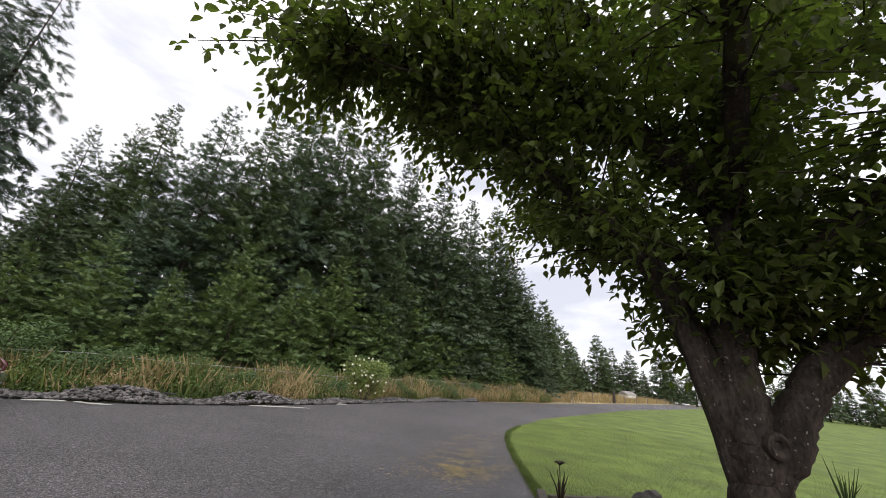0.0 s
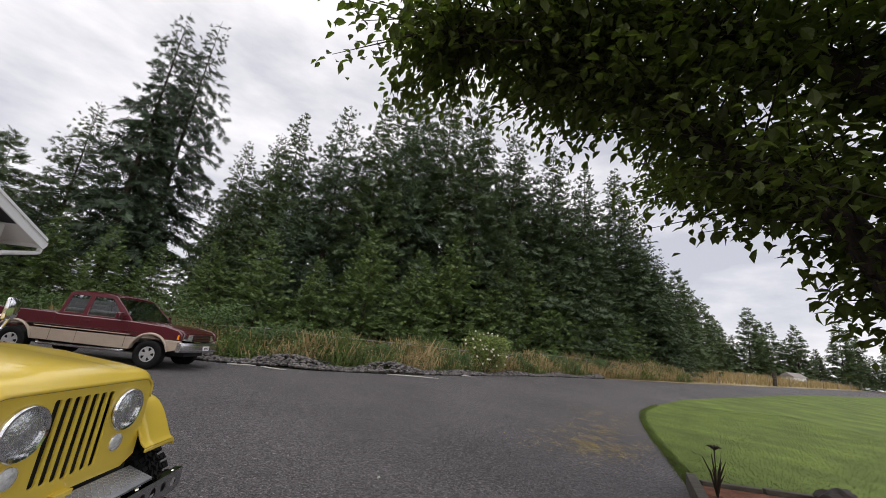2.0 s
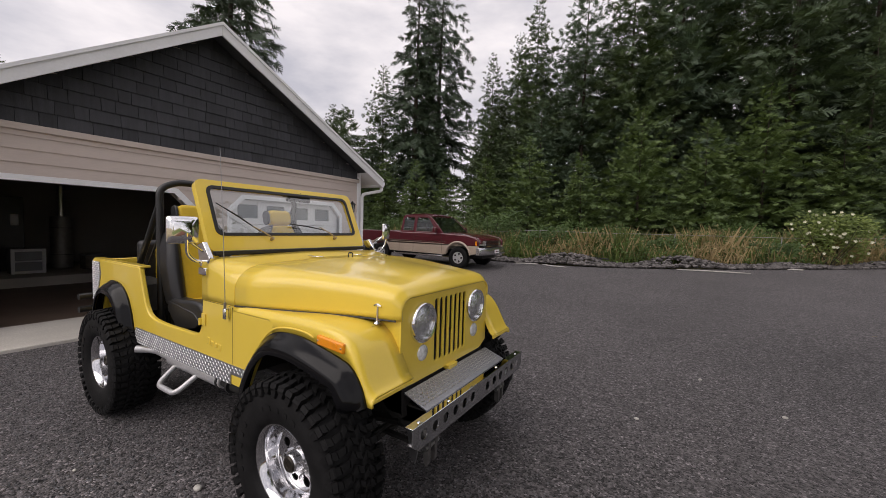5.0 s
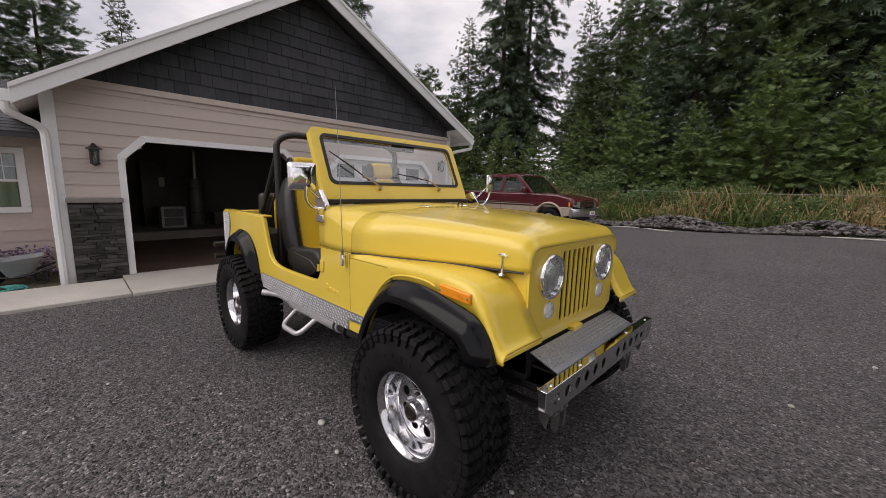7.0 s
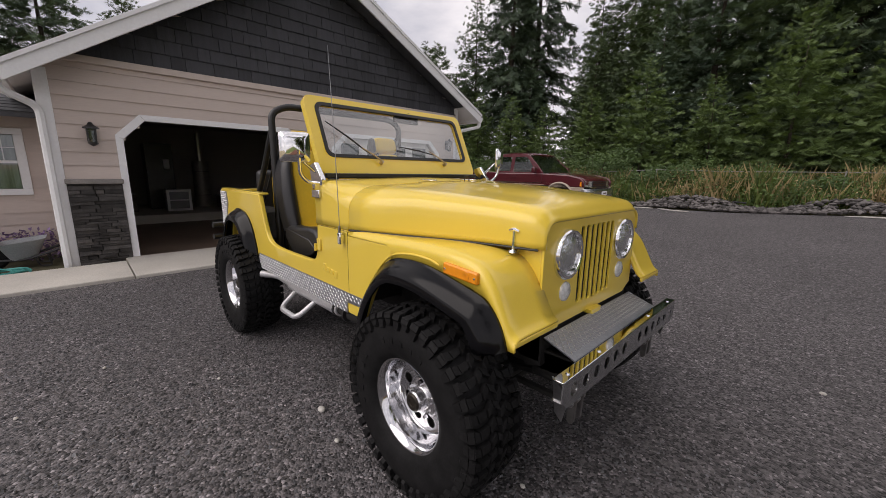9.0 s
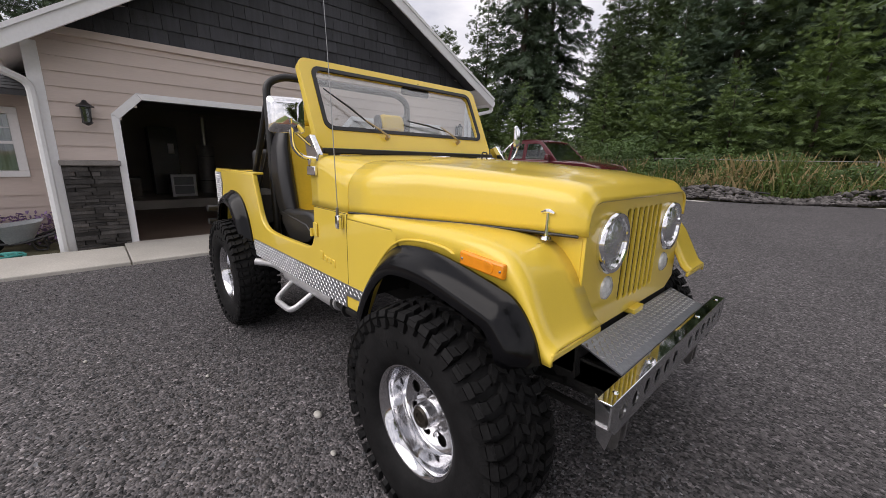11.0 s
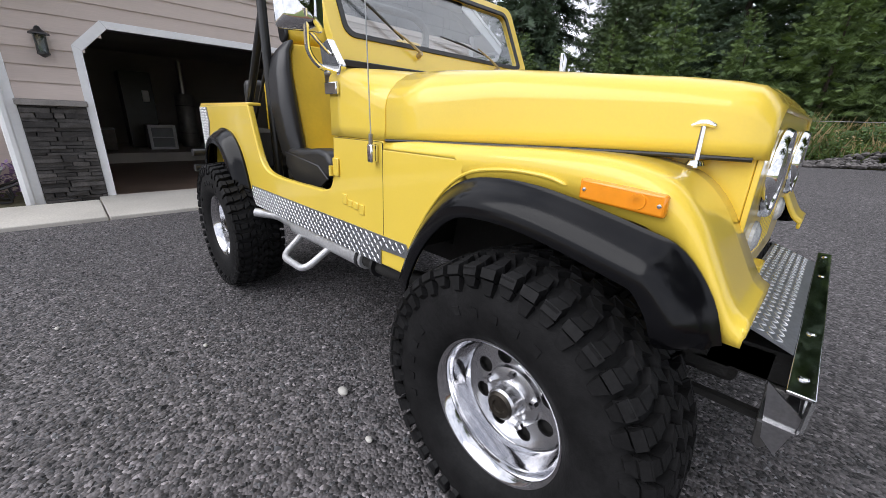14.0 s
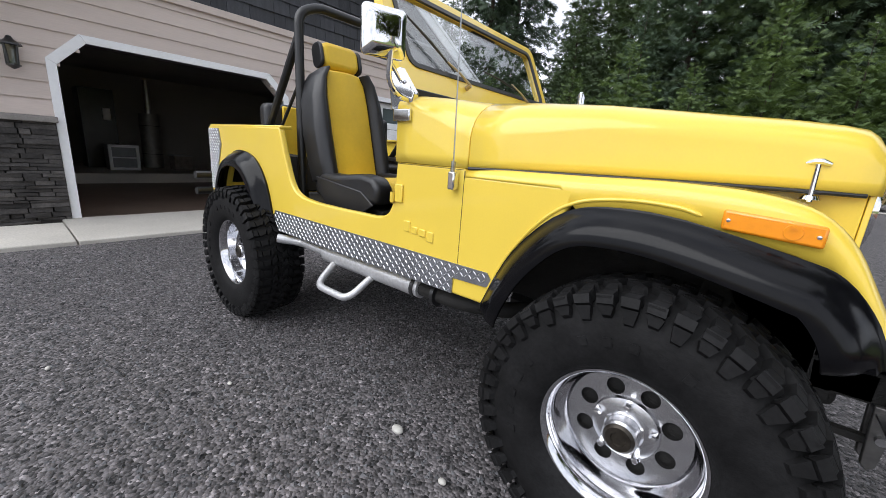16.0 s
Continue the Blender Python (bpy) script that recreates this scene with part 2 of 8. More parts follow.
M_ROOF = surf("dark_roof_shingle", (0.06, 0.062, 0.068), 0.9, var=0.2, scale=3, fine=60, fvar=0.25, bump=0.5, bscale=80, rnd=0.2)
M_INSIDE = surf("garage_drywall", (0.42, 0.40, 0.37), 0.9, var=0.1, scale=1, bump=0.05)
M_FLOOR_IN = surf("brown_garage_floor", (0.15, 0.105, 0.08), 0.45, var=0.2, scale=2, bump=0.1)
M_BLACKMETAL = surf("black_metal", (0.018, 0.018, 0.019), 0.35, 0.0, var=0.2, scale=8, bump=0.05)
M_YELLOW = surf("yellow_body_paint", (0.86, 0.625, 0.074), 0.34, 0.0, var=0.03, scale=2.5, fine=160, fvar=0.015, bump=0.004, bscale=7, coat=0.85, spec=0.3)
M_FLARE = surf("black_plastic_flare", (0.004, 0.004, 0.005), 0.15, var=0.15, scale=12, bump=0.0, spec=0.22)
M_TYRE = surf("black_rubber", (0.0120, 0.0118, 0.0122), 0.62, var=0.3, scale=12, fine=80, fvar=0.25, bump=0.12, bscale=160, spec=0.14)
M_RIM = surf("polished_aluminium", (0.66, 0.66, 0.68), 0.09, 1.0, var=0.04, scale=8, bump=0.01)
M_CHROME = surf("chrome", (0.82, 0.82, 0.83), 0.05, 1.0, var=0.02, scale=8, bump=0.0)
M_STEEL = surf("brushed_steel", (0.46, 0.46, 0.47), 0.28, 1.0, var=0.12, scale=10, fine=120, bump=0.05)
M_PLATE = surf("aluminium_tread_plate", (0.36, 0.37, 0.40), 0.36, 0.85, var=0.12, scale=6, fine=90, fvar=0.12, bump=0.04)
M_TREADBAR = surf("bright_tread_bar", (0.68, 0.68, 0.70), 0.28, 1.0, var=0.08, scale=20, bump=0.0)
M_VINYLB = surf("black_vinyl", (0.016, 0.016, 0.018), 0.38, var=0.12, scale=8, fvar=0.05, bump=0.08, bscale=220)
M_VINYLY = surf("yellow_vinyl", (0.76, 0.51, 0.03), 0.45, var=0.05, scale=6, fvar=0.03, bump=0.05, bscale=220)
M_AMBER = surf("amber_lens", (0.95, 0.32, 0.008), 0.15, var=0.04, scale=20, fvar=0.04, bump=0.05, bscale=180, coat=0.6)
M_LENS = surf("fluted_clear_lens", (0.62, 0.64, 0.66), 0.08, 0.75, var=0.25, scale=30, bump=0.5, bscale=70, coat=1.0)
M_UNDER = surf("dark_underbody", (0.016, 0.015, 0.014), 0.75, var=0.4, scale=6, bump=0.3)
M_ALU = surf("cast_aluminium", (0.60, 0.60, 0.61), 0.36, 0.5, var=0.08, scale=8, bump=0.06)
M_MAROON = surf("maroon_truck_paint", (0.085, 0.009, 0.016), 0.25, var=0.06, scale=2, bump=0.008, bscale=12, coat=0.8)
M_TAN = surf("pale_gold_lower_paint", (0.42, 0.34, 0.27), 0.35, var=0.06, scale=2, bump=0.01, coat=0.4)
M_BUMPER = surf("chromed_bumper", (0.62, 0.62, 0.63), 0.18, 0.95, var=0.08, scale=5, bump=0.02)
M_DARKGLASS = surf("dark_window_glass", (0.10, 0.12, 0.125), 0.04, var=0.1, scale=2, bump=0.0, coat=1.0)
M_GLASS = glass_mat("windscreen_glass", clear=0.87)
M_TRUCKGLASS = glass_mat("pickup_glass", tint=(0.72, 0.78, 0.80), clear=0.62)
M_WINGLASS = glass_mat("window_glass", tint=(0.8, 0.85, 0.86), clear=0.90)
M_CURTAIN = surf("pale_curtain", (0.62, 0.60, 0.55), 0.9, var=0.12, scale=4, bump=0.2, bscale=20, stretch=(1, 6, 0.5))
M_TEAL = surf("teal_hose", (0.05, 0.30, 0.27), 0.45, var=0.1, scale=8)
M_TUB = surf("dark_teal_tub", (0.025, 0.05, 0.058), 0.5, var=0.25, scale=8, bump=0.15)
M_GREYPLASTIC = surf("grey_plastic", (0.30, 0.31, 0.32), 0.55, var=0.1, scale=5, bump=0.05)
M_PETAL = surf("purple_petal", (0.26, 0.17, 0.32), 0.7, var=0.3, scale=20, bump=0.0, rnd=-0.4)
M_WHITEPETAL = surf("white_petal", (0.72, 0.70, 0.52), 0.6, var=0.1, scale=20, bump=0.0, rnd=-0.2)
M_WOODPOST = surf("grey_fence_wood", (0.20, 0.175, 0.15), 0.9, var=0.25, scale=6, bump=0.4, bscale=40, stretch=(4, 4, 0.4))
M_WIRE = surf("galvanised_pipe", (0.34, 0.33, 0.31), 0.5, 0.6, var=0.15, scale=10)
M_PALEWOOD = surf("bleached_driftwood", (0.48, 0.46, 0.42), 0.8, var=0.15, scale=6, bump=0.3)

M_CAPPLATE = surf("bronze_black_cap", (0.045, 0.038, 0.030), 0.4, 0.6, var=0.3, scale=30, bump=0.1)
M_GREYIRON = surf("worn_grey_iron", (0.16, 0.155, 0.15), 0.45, 0.7, var=0.3, scale=14, bump=0.15)
M_WIPERARM = surf("tan_wiper_arm", (0.42, 0.33, 0.20), 0.35, 0.5, var=0.15, scale=14)
M_LIME = leaf_mat("lime_shrub_leaf", (0.17, 0.21, 0.06), (0.10, 0.14, 0.045), 0.4)
M_BUMPFACE = surf("silver_painted_steel", (0.36, 0.36, 0.37), 0.24, 0.8, var=0.12, scale=10, fine=120, bump=0.04)
M_SIGNAL = surf("fluted_white_lens", (0.66, 0.67, 0.68), 0.2, 0.2, var=0.2, scale=30, bump=0.6, bscale=80, coat=0.8)
M_BOULDER = surf("dark_brown_rock", (0.05, 0.045, 0.04), 0.9, var=0.4, scale=9, fine=60, bump=0.6, bscale=40)
M_BEDTIMBER = surf("dark_wet_timber", (0.085, 0.075, 0.06), 0.9, var=0.35, scale=4, fine=40, bump=0.5, bscale=40, stretch=(0.4, 4, 4))
M_STRAW = leaf_mat("golden_straw", (0.50, 0.38, 0.15), (0.36, 0.27, 0.10), 0.35)
M_FACE = surf("satin_aluminium", (0.66, 0.66, 0.68), 0.26, 1.0, var=0.05, scale=8, bump=0.01)
# darker twin of the fir needles: the tall firs' shade is in the colour
M_FIR_TALL = leaf_mat("shaded_fir_needles", (0.052, 0.078, 0.044), (0.032, 0.050, 0.032), 0.4, 0.1)
M_FIR_DARK = leaf_mat("dark_fir_needles", (0.074, 0.104, 0.056), (0.046, 0.068, 0.042), 0.4, 0.12)


# ---- building helpers ----
def thing(name, label, category, at=(0, 0, 0), group="", kind=""):
    ob = new(name)
    ob.empty_display_size = 0.1
    ob.location = at
    return tagged(ob, label, category, group, kind)


def mesh_of(name, bm, material, sharp=35, smooth=True):
    me = bpy.data.meshes.new(name)
    bmesh.ops.recalc_face_normals(bm, faces=bm.faces)
    bm.to_mesh(me)
    bm.free()
    for one in (material if isinstance(material, (list, tuple)) else [material]):
        me.materials.append(one)
    if smooth and len(me.polygons):
        me.polygons.foreach_set("use_smooth", [True] * len(me.polygons))
        me.set_sharp_from_angle(angle=radians(sharp))
    return me


def part(name, bm, material, parent, label="", bevel=0.0, sharp=35, segs=2):
    """Links a bmesh, given in world places, as one mesh object under a thing or a part."""
    ob = new(name, mesh_of(name, bm, material, sharp))
    if bevel:
        mod = ob.modifiers.new("bevel", "BEVEL")
        mod.width, mod.segments, mod.limit_method, mod.angle_limit = bevel, segs, "ANGLE", radians(30)
        mod.harden_normals = False
    if parent:
        ob.parent = parent
        top = Matrix.Identity(4)
        p = parent
        while p:
            top = p.matrix_basis @ top if p.parent is None else p.matrix_parent_inverse @ p.matrix_basis @ top
            p = p.parent
        ob.matrix_parent_inverse = top.inverted()
    if label:
        tagged(ob, label)
    return ob


def solo(name, bm, material, label, category, kind="", group="", bevel=0.0, sharp=35):
    return tagged(part(name, bm, material, None, bevel=bevel, sharp=sharp), label, category, group, kind)


def box(bm, x0, x1, y0, y1, z0, z1, m=None):
    vs = [bm.verts.new((x, y, z)) for x in (x0, x1) for y in (y0, y1) for z in (z0, z1)]
    for f in ((0, 1, 3, 2), (4, 6, 7, 5), (0, 4, 5, 1), (2, 3, 7, 6), (0, 2, 6, 4), (1, 5, 7, 3)):
        bm.faces.new([vs[i] for i in f])
    if m is not None:
        bmesh.ops.transform(bm, matrix=m, verts=vs)
    return vs


def prism(bm, outline, place, d):
    """An outline of (a, b) pairs, put into space by place(a, b, depth) and extruded from depth 0 to d."""
    lo = [bm.verts.new(place(a, b, 0)) for a, b in outline]
    hi = [bm.verts.new(place(a, b, d)) for a, b in outline]
    n = len(lo)
    bm.faces.new(lo)
    bm.faces.new(hi[::-1])
    for i in range(n):
        bm.faces.new((lo[i], lo[(i + 1) % n], hi[(i + 1) % n], hi[i]))
    return lo + hi


def holed(bm, outer, holes, place, d):
    """A plate with openings."""
    edges = []
    for loop in [outer] + holes:
        vs = [bm.verts.new(place(a, b, 0)) for a, b in loop]
        edges += [bm.edges.new((vs[i], vs[(i + 1) % len(vs)])) for i in range(len(vs))]
    made = bmesh.ops.triangle_fill(bm, edges=edges, use_beauty=True, use_dissolve=False)
    faces = [g for g in made["geom"] if isinstance(g, bmesh.types.BMFace)]
    ex = bmesh.ops.extrude_face_region(bm, geom=faces)
    shift = Vector(place(0, 0, d)) - Vector(place(0, 0, 0))
    bmesh.ops.translate(bm, vec=shift, verts=[g for g in ex["geom"] if isinstance(g, bmesh.types.BMVert)])


def circle(cx, cy, r, n=16, a0=0.0):
    return [(cx + r * math.cos(a0 + 2 * math.pi * i / n), cy + r * math.sin(a0 + 2 * math.pi * i / n)) for i in range(n)]


def rounded(x0, x1, y0, y1, r, n=4):
    out = []
    for cx, cy, a in ((x1 - r, y1 - r, 0), (x0 + r, y1 - r, 90), (x0 + r, y0 + r, 180), (x1 - r, y0 + r, 270)):
        for i in range(n + 1):
            t = radians(a + 90 * i / n)
            out.append((cx + r * math.cos(t), cy + r * math.sin(t)))
    return out


def loft(bm, rings, closed=True, caps=True):
    vs = [[bm.verts.new(p) for p in ring] for ring in rings]
    n = len(rings[0])
    for a, b in zip(vs, vs[1:]):
        for i in range(n if closed else n - 1):
            j = (i + 1) % n
            bm.faces.new((a[i], a[j], b[j], b[i]))
    if caps and closed:
        bm.faces.new(vs[0][::-1])
        bm.faces.new(vs[-1])
    return vs


def tube(bm, pts, r, n=10, caps=True):
    """A round bar along points; r a number or one for each point."""
    pts = [Vector(p) for p in pts]
    rr = r if isinstance(r, (list, tuple)) else [r] * len(pts)
    rings, side = [], None
    for i, p in enumerate(pts):
        d = (pts[min(i + 1, len(pts) - 1)] - pts[max(i - 1, 0)]).normalized()
        if side is None:
            side = d.orthogonal().normalized()
        else:
            side = (side - d * side.dot(d)).normalized()
        up = d.cross(side)
        rings.append([p + (side * math.cos(2 * math.pi * k / n) + up * math.sin(2 * math.pi * k / n)) * rr[i] for k in range(n)])
    loft(bm, rings, True, caps)


def bent(pts, r=0.08, n=5):
    """Points with the corners between them rounded."""
    pts = [Vector(p) for p in pts]
    out = [pts[0]]
    for a, b, c in zip(pts, pts[1:], pts[2:]):
        u, v = (a - b), (c - b)
        k = min(r, u.length * 0.45, v.length * 0.45)
        p, q = b + u.normalized() * k, b + v.normalized() * k
        for i in range(n + 1):
            t = i / n
            out.append(p * (1 - t) ** 2 + b * 2 * t * (1 - t) + q * t * t)
    return out + [pts[-1]]


def spin(bm, profile, centre, axis="y", n=48, closed=False):
    """A profile of (radius, offset along the axis) turned about the axis through centre."""
    cx, cy, cz = centre
    rings = []
    for k in range(n):
        a = 2 * math.pi * k / n
        c, s = math.cos(a), math.sin(a)
        if axis == "y":
            rings.append([(cx + r * c, cy + o, cz + r * s) for r, o in profile])
        elif axis == "x":
            rings.append([(cx + o, cy + r * c, cz + r * s) for r, o in profile])
        else:
            rings.append([(cx + r * c, cy + r * s, cz + o) for r, o in profile])
    vs = [[bm.verts.new(p) for p in ring] for ring in rings]
    m = len(profile)
    for i in range(n):
        a, b = vs[i], vs[(i + 1) % n]
        for j in range(m if closed else m - 1):
            jj = (j + 1) % m
            bm.faces.new((a[j], b[j], b[jj], a[jj]))
    bmesh.ops.remove_doubles(bm, verts=[v for ring in vs for v in ring], dist=1e-5)


def rise(y):
    """The yard climbs gently towards the wood."""
    return 0.035 * max(0.0, min(y, 14.0) - 4.0) + 0.045 * max(0.0, min(y, 60.0) - 14.0)


def sheet(outline, lift, skirt=0.0, extra=()):
    """A filled outline laid on the ground, cut where the slope changes."""
    bm = bmesh.new()
    vs = [bm.verts.new((x, y, 0)) for x, y in outline]
    edges = [bm.edges.new((vs[i], vs[(i + 1) % len(vs)])) for i in range(len(vs))]
    bmesh.ops.triangle_fill(bm, edges=edges, use_beauty=True)
    for y in (4.0, 14.0, 60.0, *extra):
        bmesh.ops.bisect_plane(bm, geom=bm.verts[:] + bm.edges[:] + bm.faces[:], plane_co=(0, y, 0), plane_no=(0, 1, 0))
    for v in bm.verts:
        v.co.z = rise(v.co.y) + lift
    if skirt:
        rim = [e for e in bm.edges if e.is_boundary]
        ex = bmesh.ops.extrude_edge_only(bm, edges=rim)
        for g in ex["geom"]:
            if isinstance(g, bmesh.types.BMVert):
                g.co.z -= skirt
    return bm


# ---- ground ----
bm = sheet([(-900, -900), (900, -900), (900, 900), (-900, 900)], -0.02)
solo("ground", bm, M_FIELD, "dry straw-coloured field grass reaching the horizon", "ground", "structure")

WOOD_EDGE = [(-22, 12.9), (-12, 12.7), (-7, 12.4), (-4.6, 12.2), (-2.8, 12.4), (-0.95, 12.75), (1.55, 14.0), (4.95, 16.2), (8.8, 19.1), (15.5, 23.1), (26.3, 28.2), (53, 42), (80, 56)]
LAWN_EDGE = [(6.45, 3.75), (6.9, 4.7), (7.33, 5.6), (7.75, 6.5), (8.25, 7.5), (9.3, 9.4), (10.3, 10.9), (12.0, 12.7), (15.3, 15.6), (24, 21), (33, 26.6), (56, 38), (80, 50)]


def lawn_x(y):
    """Where the lawn begins at y."""
    return float(np.interp(y, [q[1] for q in LAWN_EDGE], [q[0] for q in LAWN_EDGE]))


yard = WOOD_EDGE + LAWN_EDGE[::-1] + [(6.3, 3.5), (5.4, 2.1), (4.45, 0.4), (4.0, -2.0), (5.5, -6), (8, -14), (-4.95, -14), (-4.95, 6.5), (-22, 6.5)]
solo("driveway", sheet(yard, 0.0), M_GRAVEL, "wide dark grey crushed gravel driveway", "driveway", "structure")

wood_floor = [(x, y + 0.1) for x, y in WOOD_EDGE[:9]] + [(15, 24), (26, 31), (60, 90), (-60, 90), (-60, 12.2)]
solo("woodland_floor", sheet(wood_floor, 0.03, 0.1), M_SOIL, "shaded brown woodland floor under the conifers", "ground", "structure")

lawn_out = LAWN_EDGE + [(150, 50), (150, -40), (10.5, -40), (10.5, -1), (9.8, 1.2), (9.3, 2.95)]
solo("lawn", sheet(lawn_out, 0.018, 0.08), M_LAWN, "mown bright green lawn beside the driveway", "lawn", "structure")
bed_out = [(6.42, 3.68), (8.2, 3.3), (9.3, 2.92), (9.8, 1.2), (10.5, -1), (10.5, -6), (5.6, -6), (4.1, -2.0), (4.55, 0.4), (5.45, 2.1)]
solo("planting_bed", sheet(bed_out, 0.06, 0.15), M_MULCH, "planting bed of reddish bark mulch under the tree", "flower bed", "structure")

# concrete apron in front of the garage
apron = thing("apron", "pale concrete apron slab along the garage front", "pavement", (-5.6, 0, 0), kind="structure")
for y0, y1 in ((-9.0, -4.6), (-4.6, -3.05), (-3.05, -1.35), (-1.35, 0.6), (0.6, 2.6), (2.6, 4.6), (4.6, 6.6)):
    bm = bmesh.new()
    z0 = max(rise(y0), 0.0)
    vs = box(bm, -6.05 if y0 > -1.5 else -5.78, -4.95, y0 + 0.006, y1 - 0.006, -0.1, 0.045)
    for v in vs:
        v.co.z += rise(v.co.y) + (0.05 if v.co.x < -5.5 else 0.0)
    part("slab", bm, M_CONCRETE, apron, bevel=0.012)

# ---- garage ----
GX, GL, GR, GA = -6.05, -1.92, 5.65, 1.76          # front wall, its two corners, the ridge
EAVE, RIDGE = 2.74, 5.04
TIP_L, TIP_R = (-2.20, 2.47), (6.14, 2.78)          # the roof's lower edges
D1, D2, DTOP = (-1.17, 1.42), (2.15, 4.95), 2.06    # the two doorways


def roof_z(y):
    """The underside of the roof above y."""
    ye, ze = TIP_L if y < GA else TIP_R
    return RIDGE + (ze - RIDGE) * (y - GA) / (ye - GA)



def door_outline(y0, y1, top, cut=0.27, low=0.09):
    return [(y0, low), (y0, top - cut), (y0 + cut, top), (y1 - cut, top), (y1, top - cut), (y1, low)]


wall_place = lambda a, b, d: (GX - d, a, b)
bm = bmesh.new()
wall_out = [(GL, 0), (D1[0], 0), (D1[0], DTOP - 0.27), (D1[0] + 0.27, DTOP), (D1[1] - 0.27, DTOP), (D1[1], DTOP - 0.27), (D1[1], 0),
            (D2[0], 0), (D2[0], DTOP - 0.27), (D2[0] + 0.27, DTOP), (D2[1] - 0.27, DTOP), (D2[1], DTOP - 0.27), (D2[1], 0),
            (GR, 0), (GR, roof_z(GR) - 0.02), (GA, RIDGE - 0.1), (GL, roof_z(GL) - 0.02)]
prism(bm, wall_out, wall_place, 0.16)
wall_front = solo("wall_front", bm, M_SIDING, "taupe lap-sided garage front wall with two doorways", "wall", "structure")

garage = thing("garage_shell", "side and back walls of the gabled garage", "garage", (-10, GA, 0), kind="structure")
for nm, y0, y1 in (("side_wall", GL, GL + 0.15), ("side_wall", GR - 0.15, GR)):
    bm = bmesh.new()
    box(bm, -14.0, GX - 0.163, y0, y1, 0, min(roof_z(y0), roof_z(y1)) - 0.03)
    part(nm, bm, M_SIDING, garage)
bm = bmesh.new()
prism(bm, [(GL + 0.15, 0), (GR - 0.15, 0), (GR - 0.15, roof_z(GR) - 0.03), (GA, RIDGE - 0.1), (GL + 0.15, roof_z(GL) - 0.03)], lambda a, b, d: (-13.85 - d, a, b), 0.15)
part("back_wall", bm, M_SIDING, garage)
bm = bmesh.new()
box(bm, -13.8, GX - 0.2, GL + 0.17, GR - 0.17, -0.05, 0.03)
solo("garage_floor", bm, M_FLOOR_IN, "brown shaded garage floor", "floor", "structure")
bm = bmesh.new()
box(bm, -13.8, GX - 0.2, GL + 0.17, GR - 0.17, 2.62, 2.68)
solo("ceiling", bm, M_INSIDE, "plain drywall garage ceiling", "ceiling", "structure")
lining = thing("garage_lining", "drywall lining inside the garage", "wall", (-10, GA, 0), kind="structure")
for x0, x1, y0, y1 in ((-13.8, GX - 0.2, GL + 0.16, GL + 0.2), (-13.8, GX - 0.2, GR - 0.2, GR - 0.16), (-13.84, -13.8, GL + 0.2, GR - 0.2)):
    bm = bmesh.new()
    box(bm, x0, x1, y0, y1, 0.03, 2.62)
    part("lining_panel", bm, M_INSIDE, lining)

# roof: two slopes with white barge boards, gutter and downpipes
roof = thing("garage_roof", "gabled dark shingle roof with white barge boards", "roof", (-10, GA, EAVE), kind="structure")
for side in (-1, 1):
    ye, ze = TIP_L if side < 0 else TIP_R
    bm = bmesh.new()
    prism(bm, [(GA, RIDGE), (ye, ze), (ye, ze + 0.06), (GA, RIDGE + 0.07)], lambda a, b, d: (GX + 0.42 - d, a, b), 8.9)
    part("roof_slope", bm, M_ROOF, roof)
    bm = bmesh.new()
    prism(bm, [(GA, RIDGE - 0.13), (ye, ze - 0.13), (ye, ze + 0.075), (GA, RIDGE + 0.085)], lambda a, b, d: (GX + 0.455 - d, a, b), 0.034)
    part("barge_board", bm, M_TRIM, roof, "white painted barge board", bevel=0.006)
    bm = bmesh.new()
    prism(bm, [(GA, RIDGE + 0.05), (ye, ze + 0.045), (ye, ze + 0.10), (GA, RIDGE + 0.105)], lambda a, b, d: (GX + 0.48 - d, a, b), 0.024)
    part("drip_edge", bm, M_TRIM, roof)
    bm = bmesh.new()
    prism(bm, [(ye - side * 0.02, ze - 0.10), (ye - side * 0.02, ze + 0.04), (ye + side * 0.12, ze + 0.04), (ye + side * 0.12, ze - 0.03), (ye + side * 0.07, ze - 0.10)],
          lambda a, b, d: (GX + 0.40 - d, a, b), 8.7)
    part("gutter", bm, M_TRIM, roof, "white metal gutter", bevel=0.006)
    corner = GL if side < 0 else GR
    bm = bmesh.new()
    tube(bm, bent([(GX + 0.34, ye + side * 0.05, ze - 0.09), (GX + 0.34, ye + side * 0.05, ze - 0.20), (GX + 0.09, corner + side * 0.03, ze - 0.34), (GX + 0.09, corner + side * 0.03, 0.05)], 0.1), 0.045, 8)
    part("downpipe", bm, M_TRIM, roof, "white downpipe")
    bm = bmesh.new()
    box(bm, GX, GX + 0.025, corner - 0.05 if side < 0 else corner - 0.09, corner + 0.09 if side < 0 else corner + 0.05, 0.0, roof_z(corner) - 0.03)
    part("corner_board", bm, M_TRIM, roof, "white corner board", bevel=0.004)
    bm = bmesh.new()
    prism(bm, [(ye, ze - 0.01), (corner, roof_z(corner) - 0.01), (corner, roof_z(corner) - 0.04), (ye, ze - 0.04)], lambda a, b, d: (GX + 0.40 - d, a, b), 8.6)
    part("soffit", bm, M_TRIM, roof)

